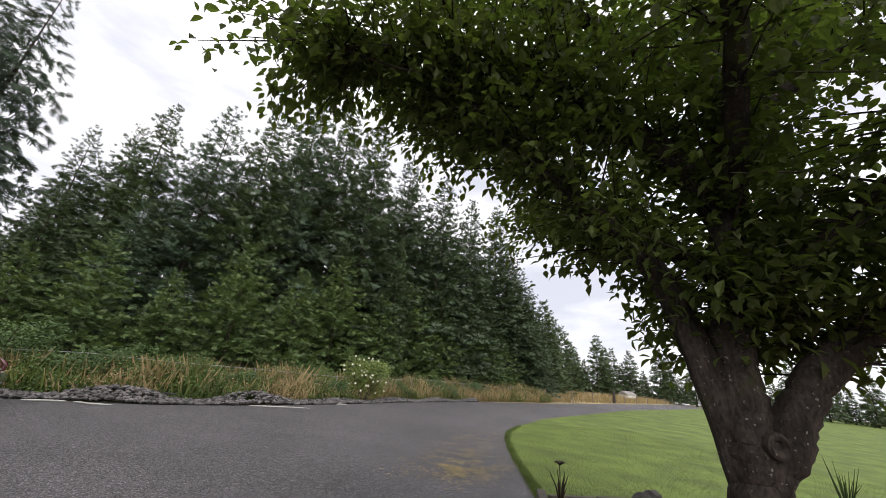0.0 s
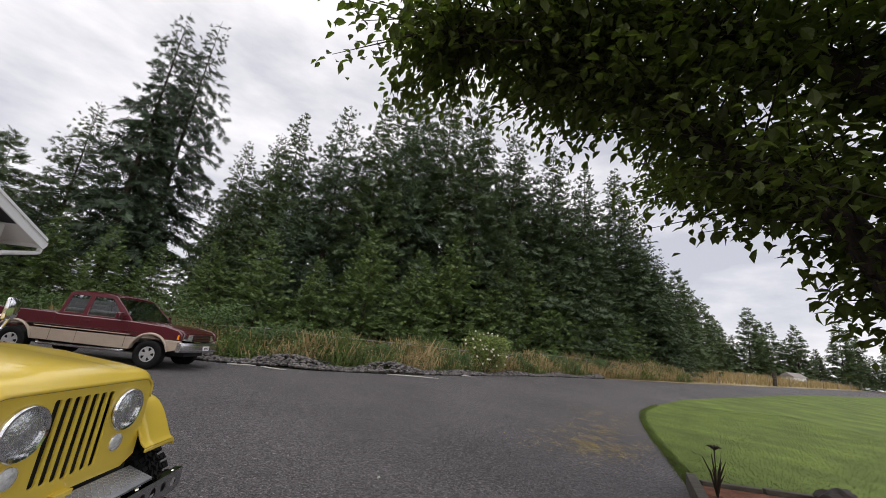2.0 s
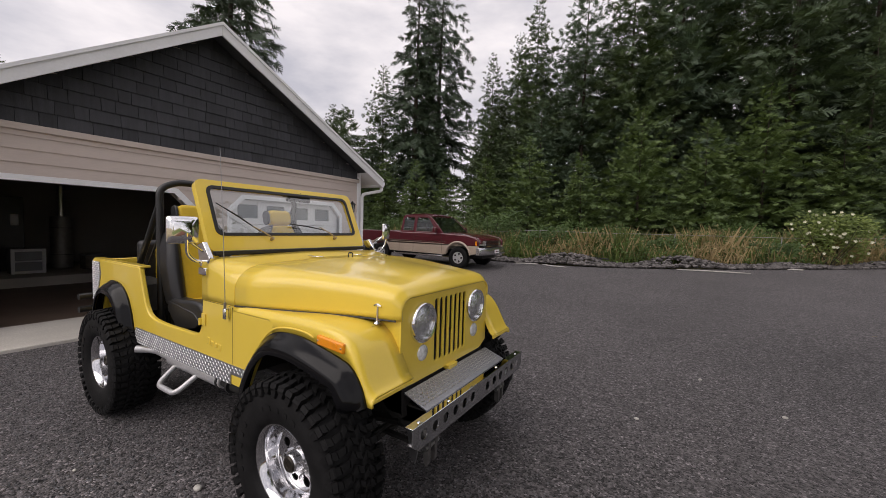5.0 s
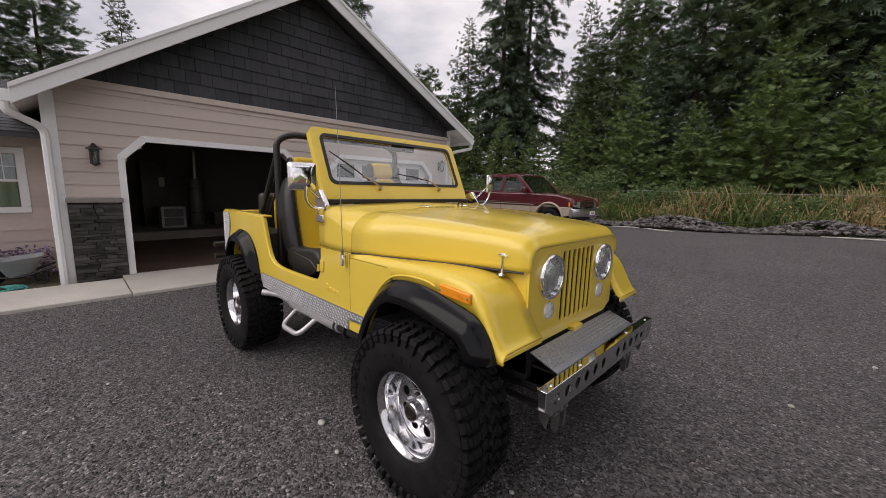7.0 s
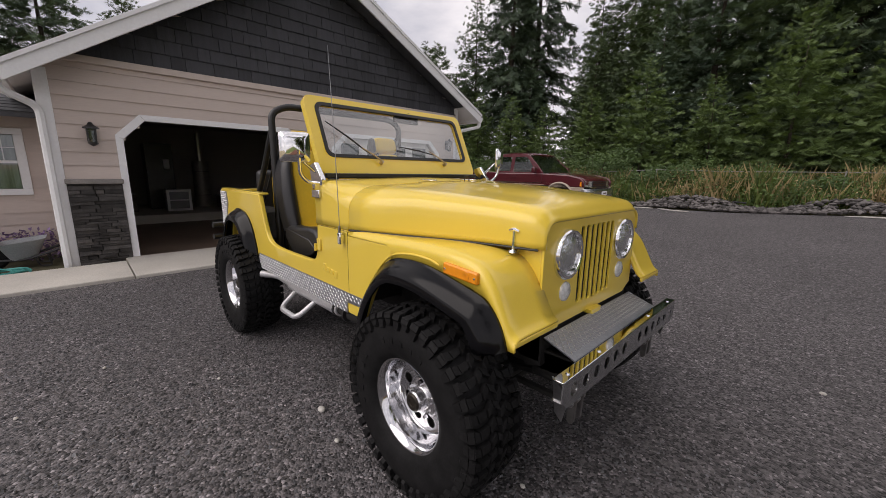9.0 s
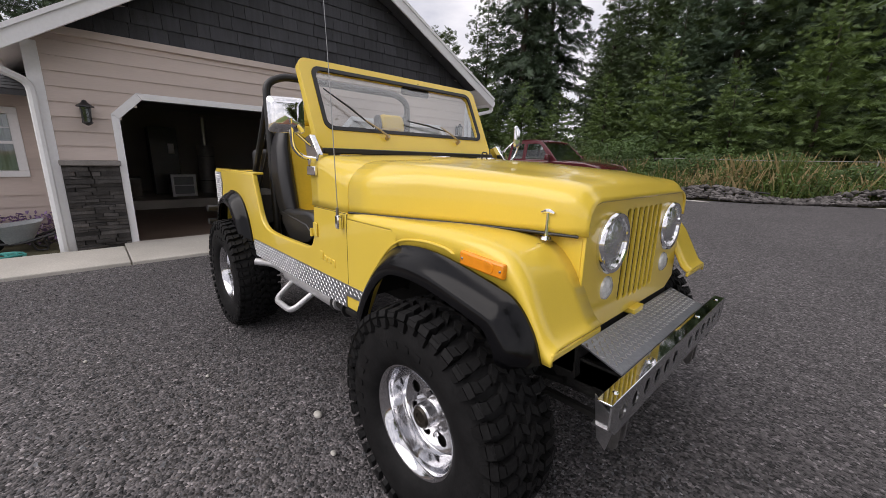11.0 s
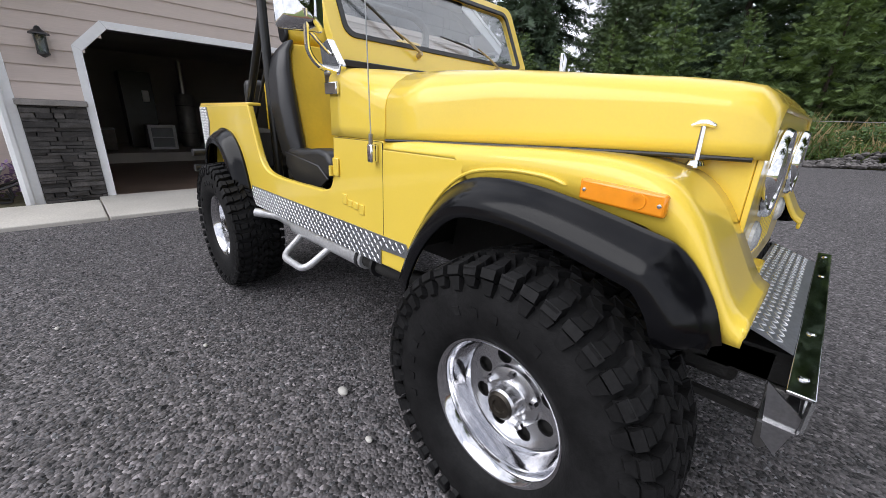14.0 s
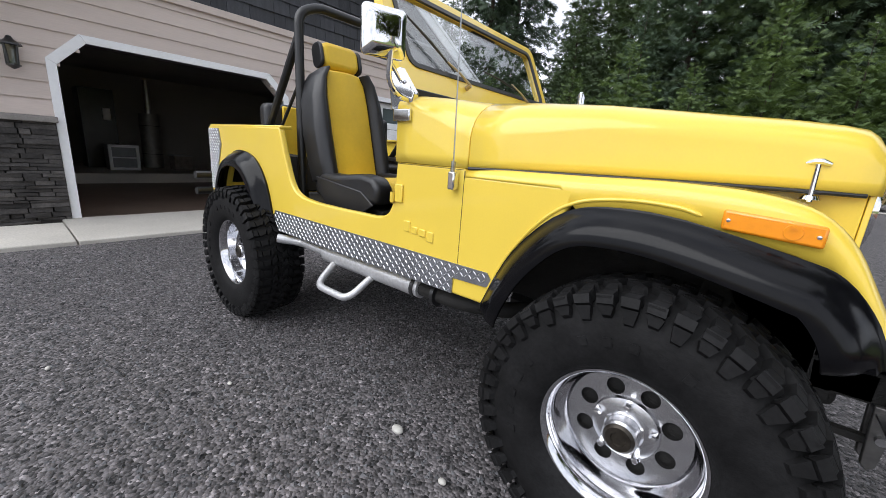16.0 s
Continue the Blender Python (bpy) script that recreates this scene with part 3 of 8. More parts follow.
# white casing round the doorways
for y0, y1 in (D1, D2):
    frame_ob = thing("door_casing", "white casing with clipped corners round a garage doorway", "door frame", (GX, (y0 + y1) / 2, 0), kind="structure")
    inn, outr = door_outline(y0, y1, DTOP), door_outline(y0 - 0.085, y1 + 0.085, DTOP + 0.085, 0.30)
    for i in range(5):
        bm = bmesh.new()
        prism(bm, [inn[i], inn[i + 1], outr[i + 1], outr[i]], lambda a, b, d: (GX + 0.028 - d, a, b), 0.19)
        part("casing_board", bm, M_TRIM, frame_ob, bevel=0.004)

# closed sectional door in the second doorway
door2 = thing("garage_door", "closed white sectional garage door with a row of small windows", "garage door", (GX - 0.1, 3.55, 0), kind="structure")
y0, y1 = D2
rows_z = [0.05, 0.55, 1.05, 1.55, 2.08]
for i in range(4):
    bm = bmesh.new()
    za, zb = rows_z[i] + 0.004, rows_z[i + 1] - 0.004
    holes = []
    if i == 3:
        holes = [[(y0 + 0.18 + k * 0.64, za + 0.12), (y0 + 0.62 + k * 0.64, za + 0.12), (y0 + 0.62 + k * 0.64, zb - 0.12), (y0 + 0.18 + k * 0.64, zb - 0.12)] for k in range(4)]
    holed(bm, [(y0, za), (y1, za), (y1, zb), (y0, zb)], holes, lambda a, b, d: (GX - 0.09 - d, a, b), 0.04)
    sec = part("door_section", bm, M_DOORWHITE, door2)
    for k in range(4):
        ya, yb = y0 + 0.18 + k * 0.64, y0 + 0.62 + k * 0.64
        bm = bmesh.new()
        if i == 3:
            box(bm, GX - 0.115, GX - 0.111, ya, yb, za + 0.12, zb - 0.12)
            part("pane", bm, M_DARKGLASS, sec)
        else:
            box(bm, GX - 0.09, GX - 0.078, ya, yb, za + 0.09, zb - 0.09)
            part("raised_panel", bm, M_DOORWHITE, sec, bevel=0.01)

# lap siding courses, between and above the doorways
def siding_rows(parent, ranges, z0, z1, step=0.178, x=GX):
    z = z0
    while z < z1 - 0.02:
        zt = min(z + step, z1)
        for ya, yb in ranges(z, zt):
            if yb - ya < 0.05:
                continue
            bm = bmesh.new()
            vs = [bm.verts.new(p) for p in ((x, ya, z), (x + 0.022, ya, z), (x + 0.006, ya, zt), (x, ya, zt), (x, yb, z), (x + 0.022, yb, z), (x + 0.006, yb, zt), (x, yb, zt))]
            for f in ((0, 1, 2, 3), (7, 6, 5, 4), (0, 4, 5, 1), (1, 5, 6, 2), (2, 6, 7, 3)):
                bm.faces.new([vs[i] for i in f])
            part("siding_board", bm, M_SIDING, parent)
        z = zt


def front_ranges(z, zt):
    c = 0.085
    if zt > DTOP + 0.09:
        return [(GL + 0.09, GR - 0.09)]
    pull = max(0.0, min(0.3, zt - (DTOP - 0.22)))
    return [(GL + 0.09, D1[0] - c + pull), (D1[1] + c - pull, D2[0] - c + pull), (D2[1] + c - pull, GR - 0.09)]


siding_rows(wall_front, front_ranges, 1.24, EAVE)
bm = bmesh.new()
box(bm, GX, GX + 0.05, GL + 0.03, GR - 0.03, EAVE, EAVE + 0.09)
part("band_board", bm, M_SIDING, wall_front, "taupe band board under the gable", bevel=0.006)

# shingle courses in the gable
rnd = random.Random(4)
z = EAVE + 0.09
while z < RIDGE - 0.16:
    y = GL + 0.05 - rnd.uniform(0, 0.2)
    while y < GR - 0.05:
        w = rnd.uniform(0.16, 0.40)
        ya, yb = max(y, GL + 0.04), min(y + w, GR - 0.04)
        if yb - ya > 0.04:
            top = z + 0.2
            bm = bmesh.new()
            prou = rnd.uniform(0.022, 0.032)
            # trimmed to the roof slope
            def cap(yy):
                return min(top, roof_z(yy) - 0.03)
            if cap(ya) > z + 0.01 or cap(yb) > z + 0.01:
                ca, cb = max(cap(ya), z + 0.003), max(cap(yb), z + 0.003)
                vs = [bm.verts.new(p) for p in ((GX, ya, z), (GX + prou, ya + 0.003, z), (GX + 0.006, ya + 0.003, ca), (GX, ya, ca),
                                                (GX, yb, z), (GX + prou, yb - 0.003, z), (GX + 0.006, yb - 0.003, cb), (GX, yb, cb))]
                for f in ((0, 1, 2, 3), (7, 6, 5, 4), (0, 4, 5, 1), (1, 5, 6, 2), (2, 6, 7, 3)):
                    bm.faces.new([vs[i] for i in f])
                part("shingle", bm, M_SHAKE, wall_front)
            else:
                bm.free()
        y += w
    z += 0.195

# ledgestone piers with a stone cap
for ya, yb in ((GL + 0.09, D1[0] - 0.085), (D1[1] + 0.085, D2[0] - 0.085), (D2[1] + 0.085, GR - 0.09)):
    pier = thing("stone_pier", "dark stacked ledgestone pier with a grey cap", "stone veneer", (GX + 0.05, (ya + yb) / 2, 0.05), kind="structure")
    bm = bmesh.new()
    box(bm, GX + 0.001, GX + 0.03, ya, yb, 0.0, 1.17)
    part("mortar", bm, M_UNDER, pier)
    bm = bmesh.new()
    box(bm, GX, GX + 0.115, ya - 0.015, yb + 0.015, 1.17, 1.235)
    part("cap", bm, M_CAP, pier, "grey stone cap", bevel=0.01)
    z = 0.0
    while z < 1.165:
        h = min(rnd.uniform(0.028, 0.062), 1.17 - z)
        y = ya
        while y < yb - 0.01:
            w = min(rnd.uniform(0.09, 0.34), yb - y)
            if yb - (y + w) < 0.05:
                w = yb - y
            bm = bmesh.new()
            p = rnd.uniform(0.045, 0.085)
            vs = box(bm, GX + 0.02, GX + p, y + 0.003, y + w - 0.003, z + 0.003, z + h - 0.002)
            for v in vs:
                if v.co.x > GX + 0.03:
                    v.co += Vector((rnd.uniform(-0.008, 0.008), rnd.uniform(0.0, 0.006) * (1 if v.co.y < y + w / 2 else -1), rnd.uniform(-0.004, 0.004)))
            part("ledge_stone", bm, M_LEDGE, pier)
            y += w
        z += h


# coach lamps
def coach_lamp(y, z):
    lamp = thing("wall_lantern", "black metal coach lantern on the siding", "wall lamp", (GX + 0.02, y, z), group="garage lanterns")
    bm = bmesh.new()
    box(bm, GX + 0.008, GX + 0.035, y - 0.05, y + 0.05, z - 0.12, z + 0.1)
    part("back_plate", bm, M_BLACKMETAL, lamp, bevel=0.008)
    bm = bmesh.new()
    tube(bm, bent([(GX + 0.03, y, z + 0.05), (GX + 0.12, y, z + 0.13), (GX + 0.12, y, z + 0.09)], 0.03), 0.009, 6)
    part("bracket", bm, M_BLACKMETAL, lamp)
    bm = bmesh.new()
    spin(bm, [(0.0, 0.15), (0.02, 0.14), (0.035, 0.11), (0.085, 0.075), (0.09, 0.06), (0.0, 0.06)], (GX + 0.12, y, z), "z", 8)
    part("cap", bm, M_BLACKMETAL, lamp)
    bm = bmesh.new()
    for k in range(4):
        a = math.pi / 4 + k * math.pi / 2
        tube(bm, [(GX + 0.12 + 0.06 * math.cos(a), y + 0.06 * math.sin(a), z + 0.06), (GX + 0.12 + 0.045 * math.cos(a), y + 0.045 * math.sin(a), z - 0.13)], 0.008, 5)
    part("cage", bm, M_BLACKMETAL, lamp)
    bm = bmesh.new()
    spin(bm, [(0.0, -0.12), (0.045, -0.12), (0.058, 0.055), (0.0, 0.055)], (GX + 0.12, y, z), "z", 8)
    part("glass_shade", bm, M_WINGLASS, lamp, "clear glass lantern shade")
    bm = bmesh.new()
    spin(bm, [(0.0, -0.17), (0.02, -0.16), (0.055, -0.135), (0.055, -0.12), (0.0, -0.12)], (GX + 0.12, y, z), "z", 8)
    part("base_cup", bm, M_BLACKMETAL, lamp)


coach_lamp(-1.50, 1.84)
coach_lamp(5.30, 2.08)

# inside the open bay: shelving, heater, boxes seen dimly
ledge = thing("raised_floor", "low raised concrete floor at the back of the garage", "floor", (-12, 0, 0), kind="structure")
bm = bmesh.new()
box(bm, -13.72, -10.5, -1.85, 2.2, 0.0, 0.24)
part("slab", bm, M_CONCRETE, ledge, bevel=0.01)
cab = thing("tall_cabinet", "tall black cabinet standing in the garage", "cabinet", (-12.4, 0.1, 0.24))
bm = bmesh.new()
box(bm, -12.8, -12.2, -0.22, 0.42, 0.24, 2.05)
part("body", bm, M_BLACKMETAL, cab, bevel=0.01)
bm = bmesh.new()
box(bm, -12.195, -12.18, -0.20, 0.40, 0.28, 2.0)
part("door", bm, M_BLACKMETAL, cab)
bm = bmesh.new()
box(bm, -12.178, -12.17, 0.18, 0.32, 1.35, 1.62)
part("notice", bm, M_TRIM, cab, "small pale sheet on the cabinet door")
heater = thing("upright_water_heater", "steel upright water heater inside the garage", "water heater", (-12.3, 1.1, 0.24))
bm = bmesh.new()
spin(bm, [(0.0, 0.24), (0.21, 0.24), (0.22, 0.27), (0.22, 1.55), (0.20, 1.6), (0.0, 1.6)], (-12.3, 1.1, 0.0), "z", 24)
part("tank", bm, M_WIRE, heater)
bm = bmesh.new()
tube(bm, [(-12.3, 1.1, 1.58), (-12.3, 1.1, 2.4)], 0.07, 10)
part("flue", bm, M_STEEL, heater)
for z in (0.6, 1.3):
    bm = bmesh.new()
    tube(bm, [(-12.3 + 0.223 * math.cos(q), 1.1 + 0.223 * math.sin(q), z) for q in [2 * math.pi * k / 20 for k in range(21)]], 0.008, 5)
    part("band", bm, M_BLACKMETAL, heater)
frg = thing("glass_fronted_crate", "pale framed box with a dark front on the garage floor", "crate", (-11.2, 0.3, 0.24))
for ya, yb, za, zb in ((0.02, 0.08, 0.25, 0.82), (0.52, 0.58, 0.25, 0.82), (0.08, 0.52, 0.25, 0.31), (0.08, 0.52, 0.76, 0.82), (0.08, 0.52, 0.52, 0.55)):
    bm = bmesh.new()
    box(bm, -11.25, -11.2, ya, yb, za, zb)
    part("frame_bar", bm, M_TRIM, frg, bevel=0.004)
bm = bmesh.new()
box(bm, -11.65, -11.252, 0.02, 0.58, 0.25, 0.82)
part("body", bm, M_GREYPLASTIC, frg, bevel=0.01)
for y, w, h in ((-0.75, 0.35, 0.45), (1.55, 0.4, 0.35), (-1.3, 0.45, 0.6)):
    bx = thing("storage_box", "dim storage box on the garage floor", "box", (-11.6, y, 0.24), group="boxes in the garage")
    bm = bmesh.new()
    box(bm, -11.9, -11.5, y - w / 2, y + w / 2, 0.242, 0.24 + h)
    part("carton", bm, M_TIMBER, bx, bevel=0.01)
    bm = bmesh.new()
    box(bm, -11.92, -11.48, y - w / 2 - 0.015, y + w / 2 + 0.015, 0.24 + h, 0.28 + h)
    part("lid", bm, M_GREYPLASTIC, bx, bevel=0.008)
tools = thing("tool_rack", "long-handled garden tools leaning on the garage wall", "tools", (-13.6, -1.4, 0.03))
for k in range(5):
    bm = bmesh.new()
    tube(bm, [(-13.4, -1.75 + k * 0.13, 0.24), (-13.7, -1.72 + k * 0.12, 1.5 + 0.06 * (k % 3))], 0.016, 6)
    part("handle", bm, M_TIMBER, tools)

# house wing with a window, set back beside the garage
wing = thing("house_wing", "taupe lap-sided house wing with a low shingle roof", "house", (-8.0, -6, 0), kind="structure")
HX = -7.35
bm = bmesh.new()
holed(bm, [(-11, 0), (GL, 0), (GL, 2.2), (-11, 2.2)], [[(-3.10, 1.06), (-2.30, 1.06), (-2.30, 1.84), (-3.10, 1.84)]], lambda a, b, d: (HX - d, a, b), 0.15)
part("wall", bm, M_SIDING, wing)
for i in range(10):
    bm = bmesh.new()
    z = 0.35 + 0.178 * i
    segs = [(-11, GL - 0.01)] if z > 1.85 or z < 0.80 else [(-11, -3.20), (-2.20, GL - 0.01)]
    for ya, yb in segs:
        vs = [bm.verts.new(p) for p in ((HX, ya, z), (HX + 0.022, ya, z), (HX + 0.006, ya, z + 0.178), (HX, ya, z + 0.178), (HX, yb, z), (HX + 0.022, yb, z), (HX + 0.006, yb, z + 0.178), (HX, yb, z + 0.178))]
        for f in ((0, 1, 2, 3), (7, 6, 5, 4), (0, 4, 5, 1), (1, 5, 6, 2), (2, 6, 7, 3)):
            bm.faces.new([vs[k] for k in f])
    part("siding_board", bm, M_SIDING, wing)
bm = bmesh.new()
prism(bm, [(HX + 0.55, 2.05), (HX - 4.6, 3.56), (HX - 4.6, 3.62), (HX + 0.55, 2.12)], lambda a, b, d: (a, -11.5 + d, b), 11.5 + GL - 0.02)
part("roof", bm, M_ROOF, wing, "dark asphalt shingle roof")
for k in range(24):
    bm = bmesh.new()
    t = k / 24
    x, z = HX + 0.55 - 5.15 * t, 2.12 + 1.50 * t
    prism(bm, [(x, z + 0.004), (x + 0.003, z + 0.012), (x - 0.23, z + 0.072)], lambda a, b, d: (a, -11.5 + d, b), 11.5 + GL - 0.02)
    part("shingle_course", bm, M_ROOF, wing)
bm = bmesh.new()
prism(bm, [(HX + 0.50, 1.95), (HX + 0.50, 2.09), (HX + 0.64, 2.09), (HX + 0.64, 2.01), (HX + 0.59, 1.95)], lambda a, b, d: (a, -11.5 + d, b), 11.5 + GL - 0.6)
part("gutter", bm, M_TRIM, wing, "white metal gutter", bevel=0.006)
win = thing("window_1", "white-framed house window with a grid and pale curtains", "window", (HX, -2.65, 1.0), kind="structure")
for a0, a1, b0, b1, nm in ((-3.20, -2.20, 1.84, 1.93, "head"), (-3.20, -2.20, 0.97, 1.06, "sill"), (-3.20, -3.10, 1.06, 1.84, "jamb"), (-2.30, -2.20, 1.06, 1.84, "jamb"), (-3.10, -2.30, 1.43, 1.47, "rail"), (-2.725, -2.685, 1.06, 1.84, "stile")):
    bm = bmesh.new()
    box(bm, HX - 0.06, HX + 0.035, a0, a1, b0, b1)
    part(nm, bm, M_TRIM, win, bevel=0.004)
for ya in (-3.10, -2.685):
    for zb in (1.06, 1.47):
        bm = bmesh.new()
        box(bm, HX - 0.05, HX - 0.045, ya, ya + 0.375, zb, zb + 0.37)
        ob = part("pane", bm, M_WINGLASS, win)
        if zb < 1.4:
            continue
        for k in (1, 2):
            bm = bmesh.new()
            box(bm, HX - 0.045, HX - 0.037, ya + 0.125 * k - 0.006, ya + 0.125 * k + 0.006, zb, zb + 0.37)
            part("muntin", bm, M_TRIM, ob)
        bm = bmesh.new()
        box(bm, HX - 0.0445, HX - 0.038, ya, ya + 0.375, zb + 0.18, zb + 0.192)
        part("muntin", bm, M_TRIM, ob)
room = thing("house_room", "dim room behind the house window", "room", (HX - 1.5, -3.0, 0), kind="structure")
for x0, x1, y0, y1, z0, z1 in ((HX - 2.6, HX - 2.5, -5.0, GL - 0.1, 0.0, 1.98), (HX - 2.5, HX - 0.16, -5.1, -5.0, 0.0, 1.98), (HX - 2.5, HX - 0.16, GL - 0.2, GL - 0.1, 0.0, 1.98), (HX - 2.5, HX - 0.16, -5.0, GL - 0.2, 1.98, 2.02), (HX - 2.5, HX - 0.16, -5.0, GL - 0.2, 0.30, 0.36)):
    bm = bmesh.new()
    box(bm, x0, x1, y0, y1, z0, z1)
    part("inner_wall", bm, M_INSIDE, room)
cur = thing("curtain", "pale gathered curtain behind the window", "curtain", (HX - 0.3, -2.7, 1.0))
bm = bmesh.new()
pts = [(HX - 0.3 + 0.03 * math.sin(k * 1.3), -3.38 + k * 0.03) for k in range(42)]
for (xa, ya), (xb, yb) in zip(pts, pts[1:]):
    vs = [bm.verts.new(p) for p in ((xa, ya, 0.9), (xb, yb, 0.9), (xb, yb, 1.95), (xa, ya, 1.95))]
    bm.faces.new(vs)
part("cloth", bm, M_CURTAIN, cur)


# ---- the yellow off-roader: x ahead from the front axle, y to its left ----
def tyre_and_wheel(car, cx, s, label=""):
    """A big mud tyre on a deep polished wheel. s: the side, -1 right, 1 left."""
    R, yo, yi, cz = 0.432, 0.938, 0.630, 0.43
    wheel = part("wheel", disc_bm(cx, s * (yo - 0.218), cz, 0.16), M_UNDER, car)
    bm = bmesh.new()
    prof = [(0.200, yo - 0.062), (0.212, yo - 0.030), (0.245, yo - 0.012), (0.300, yo - 0.004), (0.345, yo - 0.008), (0.378, yo - 0.022), (0.400, yo - 0.050), (0.408, yo - 0.10),
            (0.411, (yo + yi) / 2), (0.408, yi + 0.10), (0.400, yi + 0.050), (0.378, yi + 0.022), (0.330, yi + 0.006), (0.26, yi + 0.01), (0.205, yi + 0.05)]
    spin(bm, [(r, s * o) for r, o in prof], (cx, 0, cz), "y", 72)
    tyre = part("tyre", bm, M_TYRE, wheel, "black mud-terrain tyre with chunky lugs", sharp=50)

    def lug(bm, cells, r0, r1):
        """cells: four corners (angle, offset) of a block; it stands from r0 to r1, tapered."""
        ca = sum(c[0] for c in cells) / 4
        co = sum(c[1] for c in cells) / 4
        lo, hi = [], []
        for a, o in cells:
            lo.append(bm.verts.new((cx + r0(o) * math.cos(a), s * o, cz + r0(o) * math.sin(a))))
            a2, o2 = ca + (a - ca) * 0.84, co + (o - co) * 0.90
            hi.append(bm.verts.new((cx + r1(o2) * math.cos(a2), s * o2, cz + r1(o2) * math.sin(a2))))
        bm.faces.new(hi)
        for i in range(4):
            bm.faces.new((lo[i], lo[(i + 1) % 4], hi[(i + 1) % 4], hi[i]))

    ym = (yo + yi) / 2

    def crown(o):
        t = abs(o - ym) / (yo - ym)
        return R - 0.004 - 0.016 * t ** 3

    def base(o):
        return crown(o) - 0.028
    bm = bmesh.new()
    N = 44
    for k in range(N):
        a = 2 * math.pi * k / N
        d = 2 * math.pi / N
        for e in (1, -1):
            long = 0.0 if k % 2 else 0.010
            off = 0.0 if e > 0 else d * 0.5
            a1 = a + off
            # shoulder finger, swept back
            lug(bm, [(a1 + d * 0.22, ym + e * 0.072), (a1 + d * 0.04, ym + e * 0.112), (a1 + d * 0.66, ym + e * 0.116), (a1 + d * 0.72, ym + e * 0.068)], base, crown)
            lug(bm, [(a1 + d * 0.03, ym + e * 0.114), (a1 + d * 0.14, ym + e * (0.140 + long)), (a1 + d * 0.84, ym + e * (0.140 + long)), (a1 + d * 0.67, ym + e * 0.118)], base, crown)
            # interlocking centre blocks
            lug(bm, [(a1 + d * 0.55, ym + e * 0.030), (a1 + d * 0.06, ym + e * 0.066), (a1 + d * 0.62, ym + e * 0.063), (a1 + d * 1.12, ym + e * 0.036)], base, crown)
            lug(bm, [(a1 + d * 0.10, ym - e * 0.004), (a1 + d * 0.48, ym + e * 0.027), (a1 + d * 1.04, ym + e * 0.031), (a1 + d * 0.70, ym - e * 0.001)], base, crown)
            # shoulder block on the rounded edge, then a thin scallop down the sidewall
            deep = 0.352 if k % 2 else 0.366
            for (ra, oa), (rb, ob_), tall, a_in, a_out in (((0.413, 0.139), (0.392, 0.150), 0.010, (0.10, 0.80), (0.06, 0.76)), ((0.388, 0.1505), (deep, 0.1535), 0.0035, (0.06, 0.74), (0.16, 0.58))):
                quad = [(ra, oa, a_in[0]), (ra, oa, a_in[1]), (rb, ob_, a_out[1]), (rb, ob_, a_out[0])]
                lo = [bm.verts.new((cx + (r - 0.012) * math.cos(a1 + d * q), s * (ym + e * (o - 0.014)), cz + (r - 0.012) * math.sin(a1 + d * q))) for r, o, q in quad]
                hi = [bm.verts.new((cx + (r + tall * 0.4) * math.cos(a1 + d * q), s * (ym + e * (o + tall * 0.5)), cz + (r + tall * 0.4) * math.sin(a1 + d * q))) for r, o, q in quad]
                bm.faces.new(hi)
                for i in range(4):
                    bm.faces.new((lo[i], lo[(i + 1) % 4], hi[(i + 1) % 4], hi[i]))
    part("tread", bm, M_TYRE, wheel, "deep tread lugs", sharp=20)
    # sidewall lettering as plain raised bars
    for k in range(14):
        if k in (5, 6, 12, 13):
            continue
        a = math.pi * 0.35 + k * 0.21
        bm = bmesh.new()
        prism(bm, [(a, 0.284), (a + 0.075, 0.284), (a + 0.075, 0.308), (a, 0.308)], lambda q, r, d: (cx + r * math.cos(q), s * (yo - 0.002 - d), cz + r * math.sin(q)), 0.006)
        part("sidewall_bar", bm, M_TYRE, tyre)
    # wheel: lip, deep barrel, face with round holes
    lip, face = yo - 0.040, yo - 0.150
    bm = bmesh.new()
    spin(bm, [(r, s * o) for r, o in [(0.199, lip - 0.02), (0.211, lip), (0.209, lip + 0.006), (0.201, lip + 0.004), (0.196, lip - 0.010), (0.190, lip - 0.016), (0.186, lip - 0.045), (0.176, lip - 0.085), (0.172, face + 0.010), (0.165, face + 0.002)]],
         (cx, 0, cz), "y", 64)
    part("rim", bm, M_RIM, wheel, "polished deep-dish aluminium rim", sharp=60)
    bm = bmesh.new()
    holed(bm, circle(0, 0, 0.166, 48), [circle(0.118 * math.cos(a), 0.118 * math.sin(a), 0.025, 14) for a in [math.pi / 8 + 2 * math.pi * k / 8 for k in range(8)]],
          lambda a, b, d: (cx + a, s * (face + d), cz + b), 0.008)
    part("wheel_face", bm, M_FACE, wheel, "polished wheel face with eight round holes")
    bm = bmesh.new()
    spin(bm, [(0.0, 0.0), (0.092, 0.0), (0.088, 0.014), (0.066, 0.022), (0.0, 0.022)], (cx, s * (face + 0.006), cz), "y", 32)
    for v in bm.verts:
        v.co.y = s * (face + 0.006) + s * abs(v.co.y - s * (face + 0.006))
    part("hub_flange", bm, M_FACE, wheel)
    bm = bmesh.new()
    spin(bm, [(0.0, s * 0.056), (0.042, s * 0.056), (0.047, s * 0.050), (0.048, s * 0.012), (0.058, s * 0.004), (0.060, s * 0.0)], (cx, s * (face + 0.02), cz), "y", 28)
    cap = part("hub_cap", bm, M_FACE, wheel, "chrome hub")
    bm = bmesh.new()
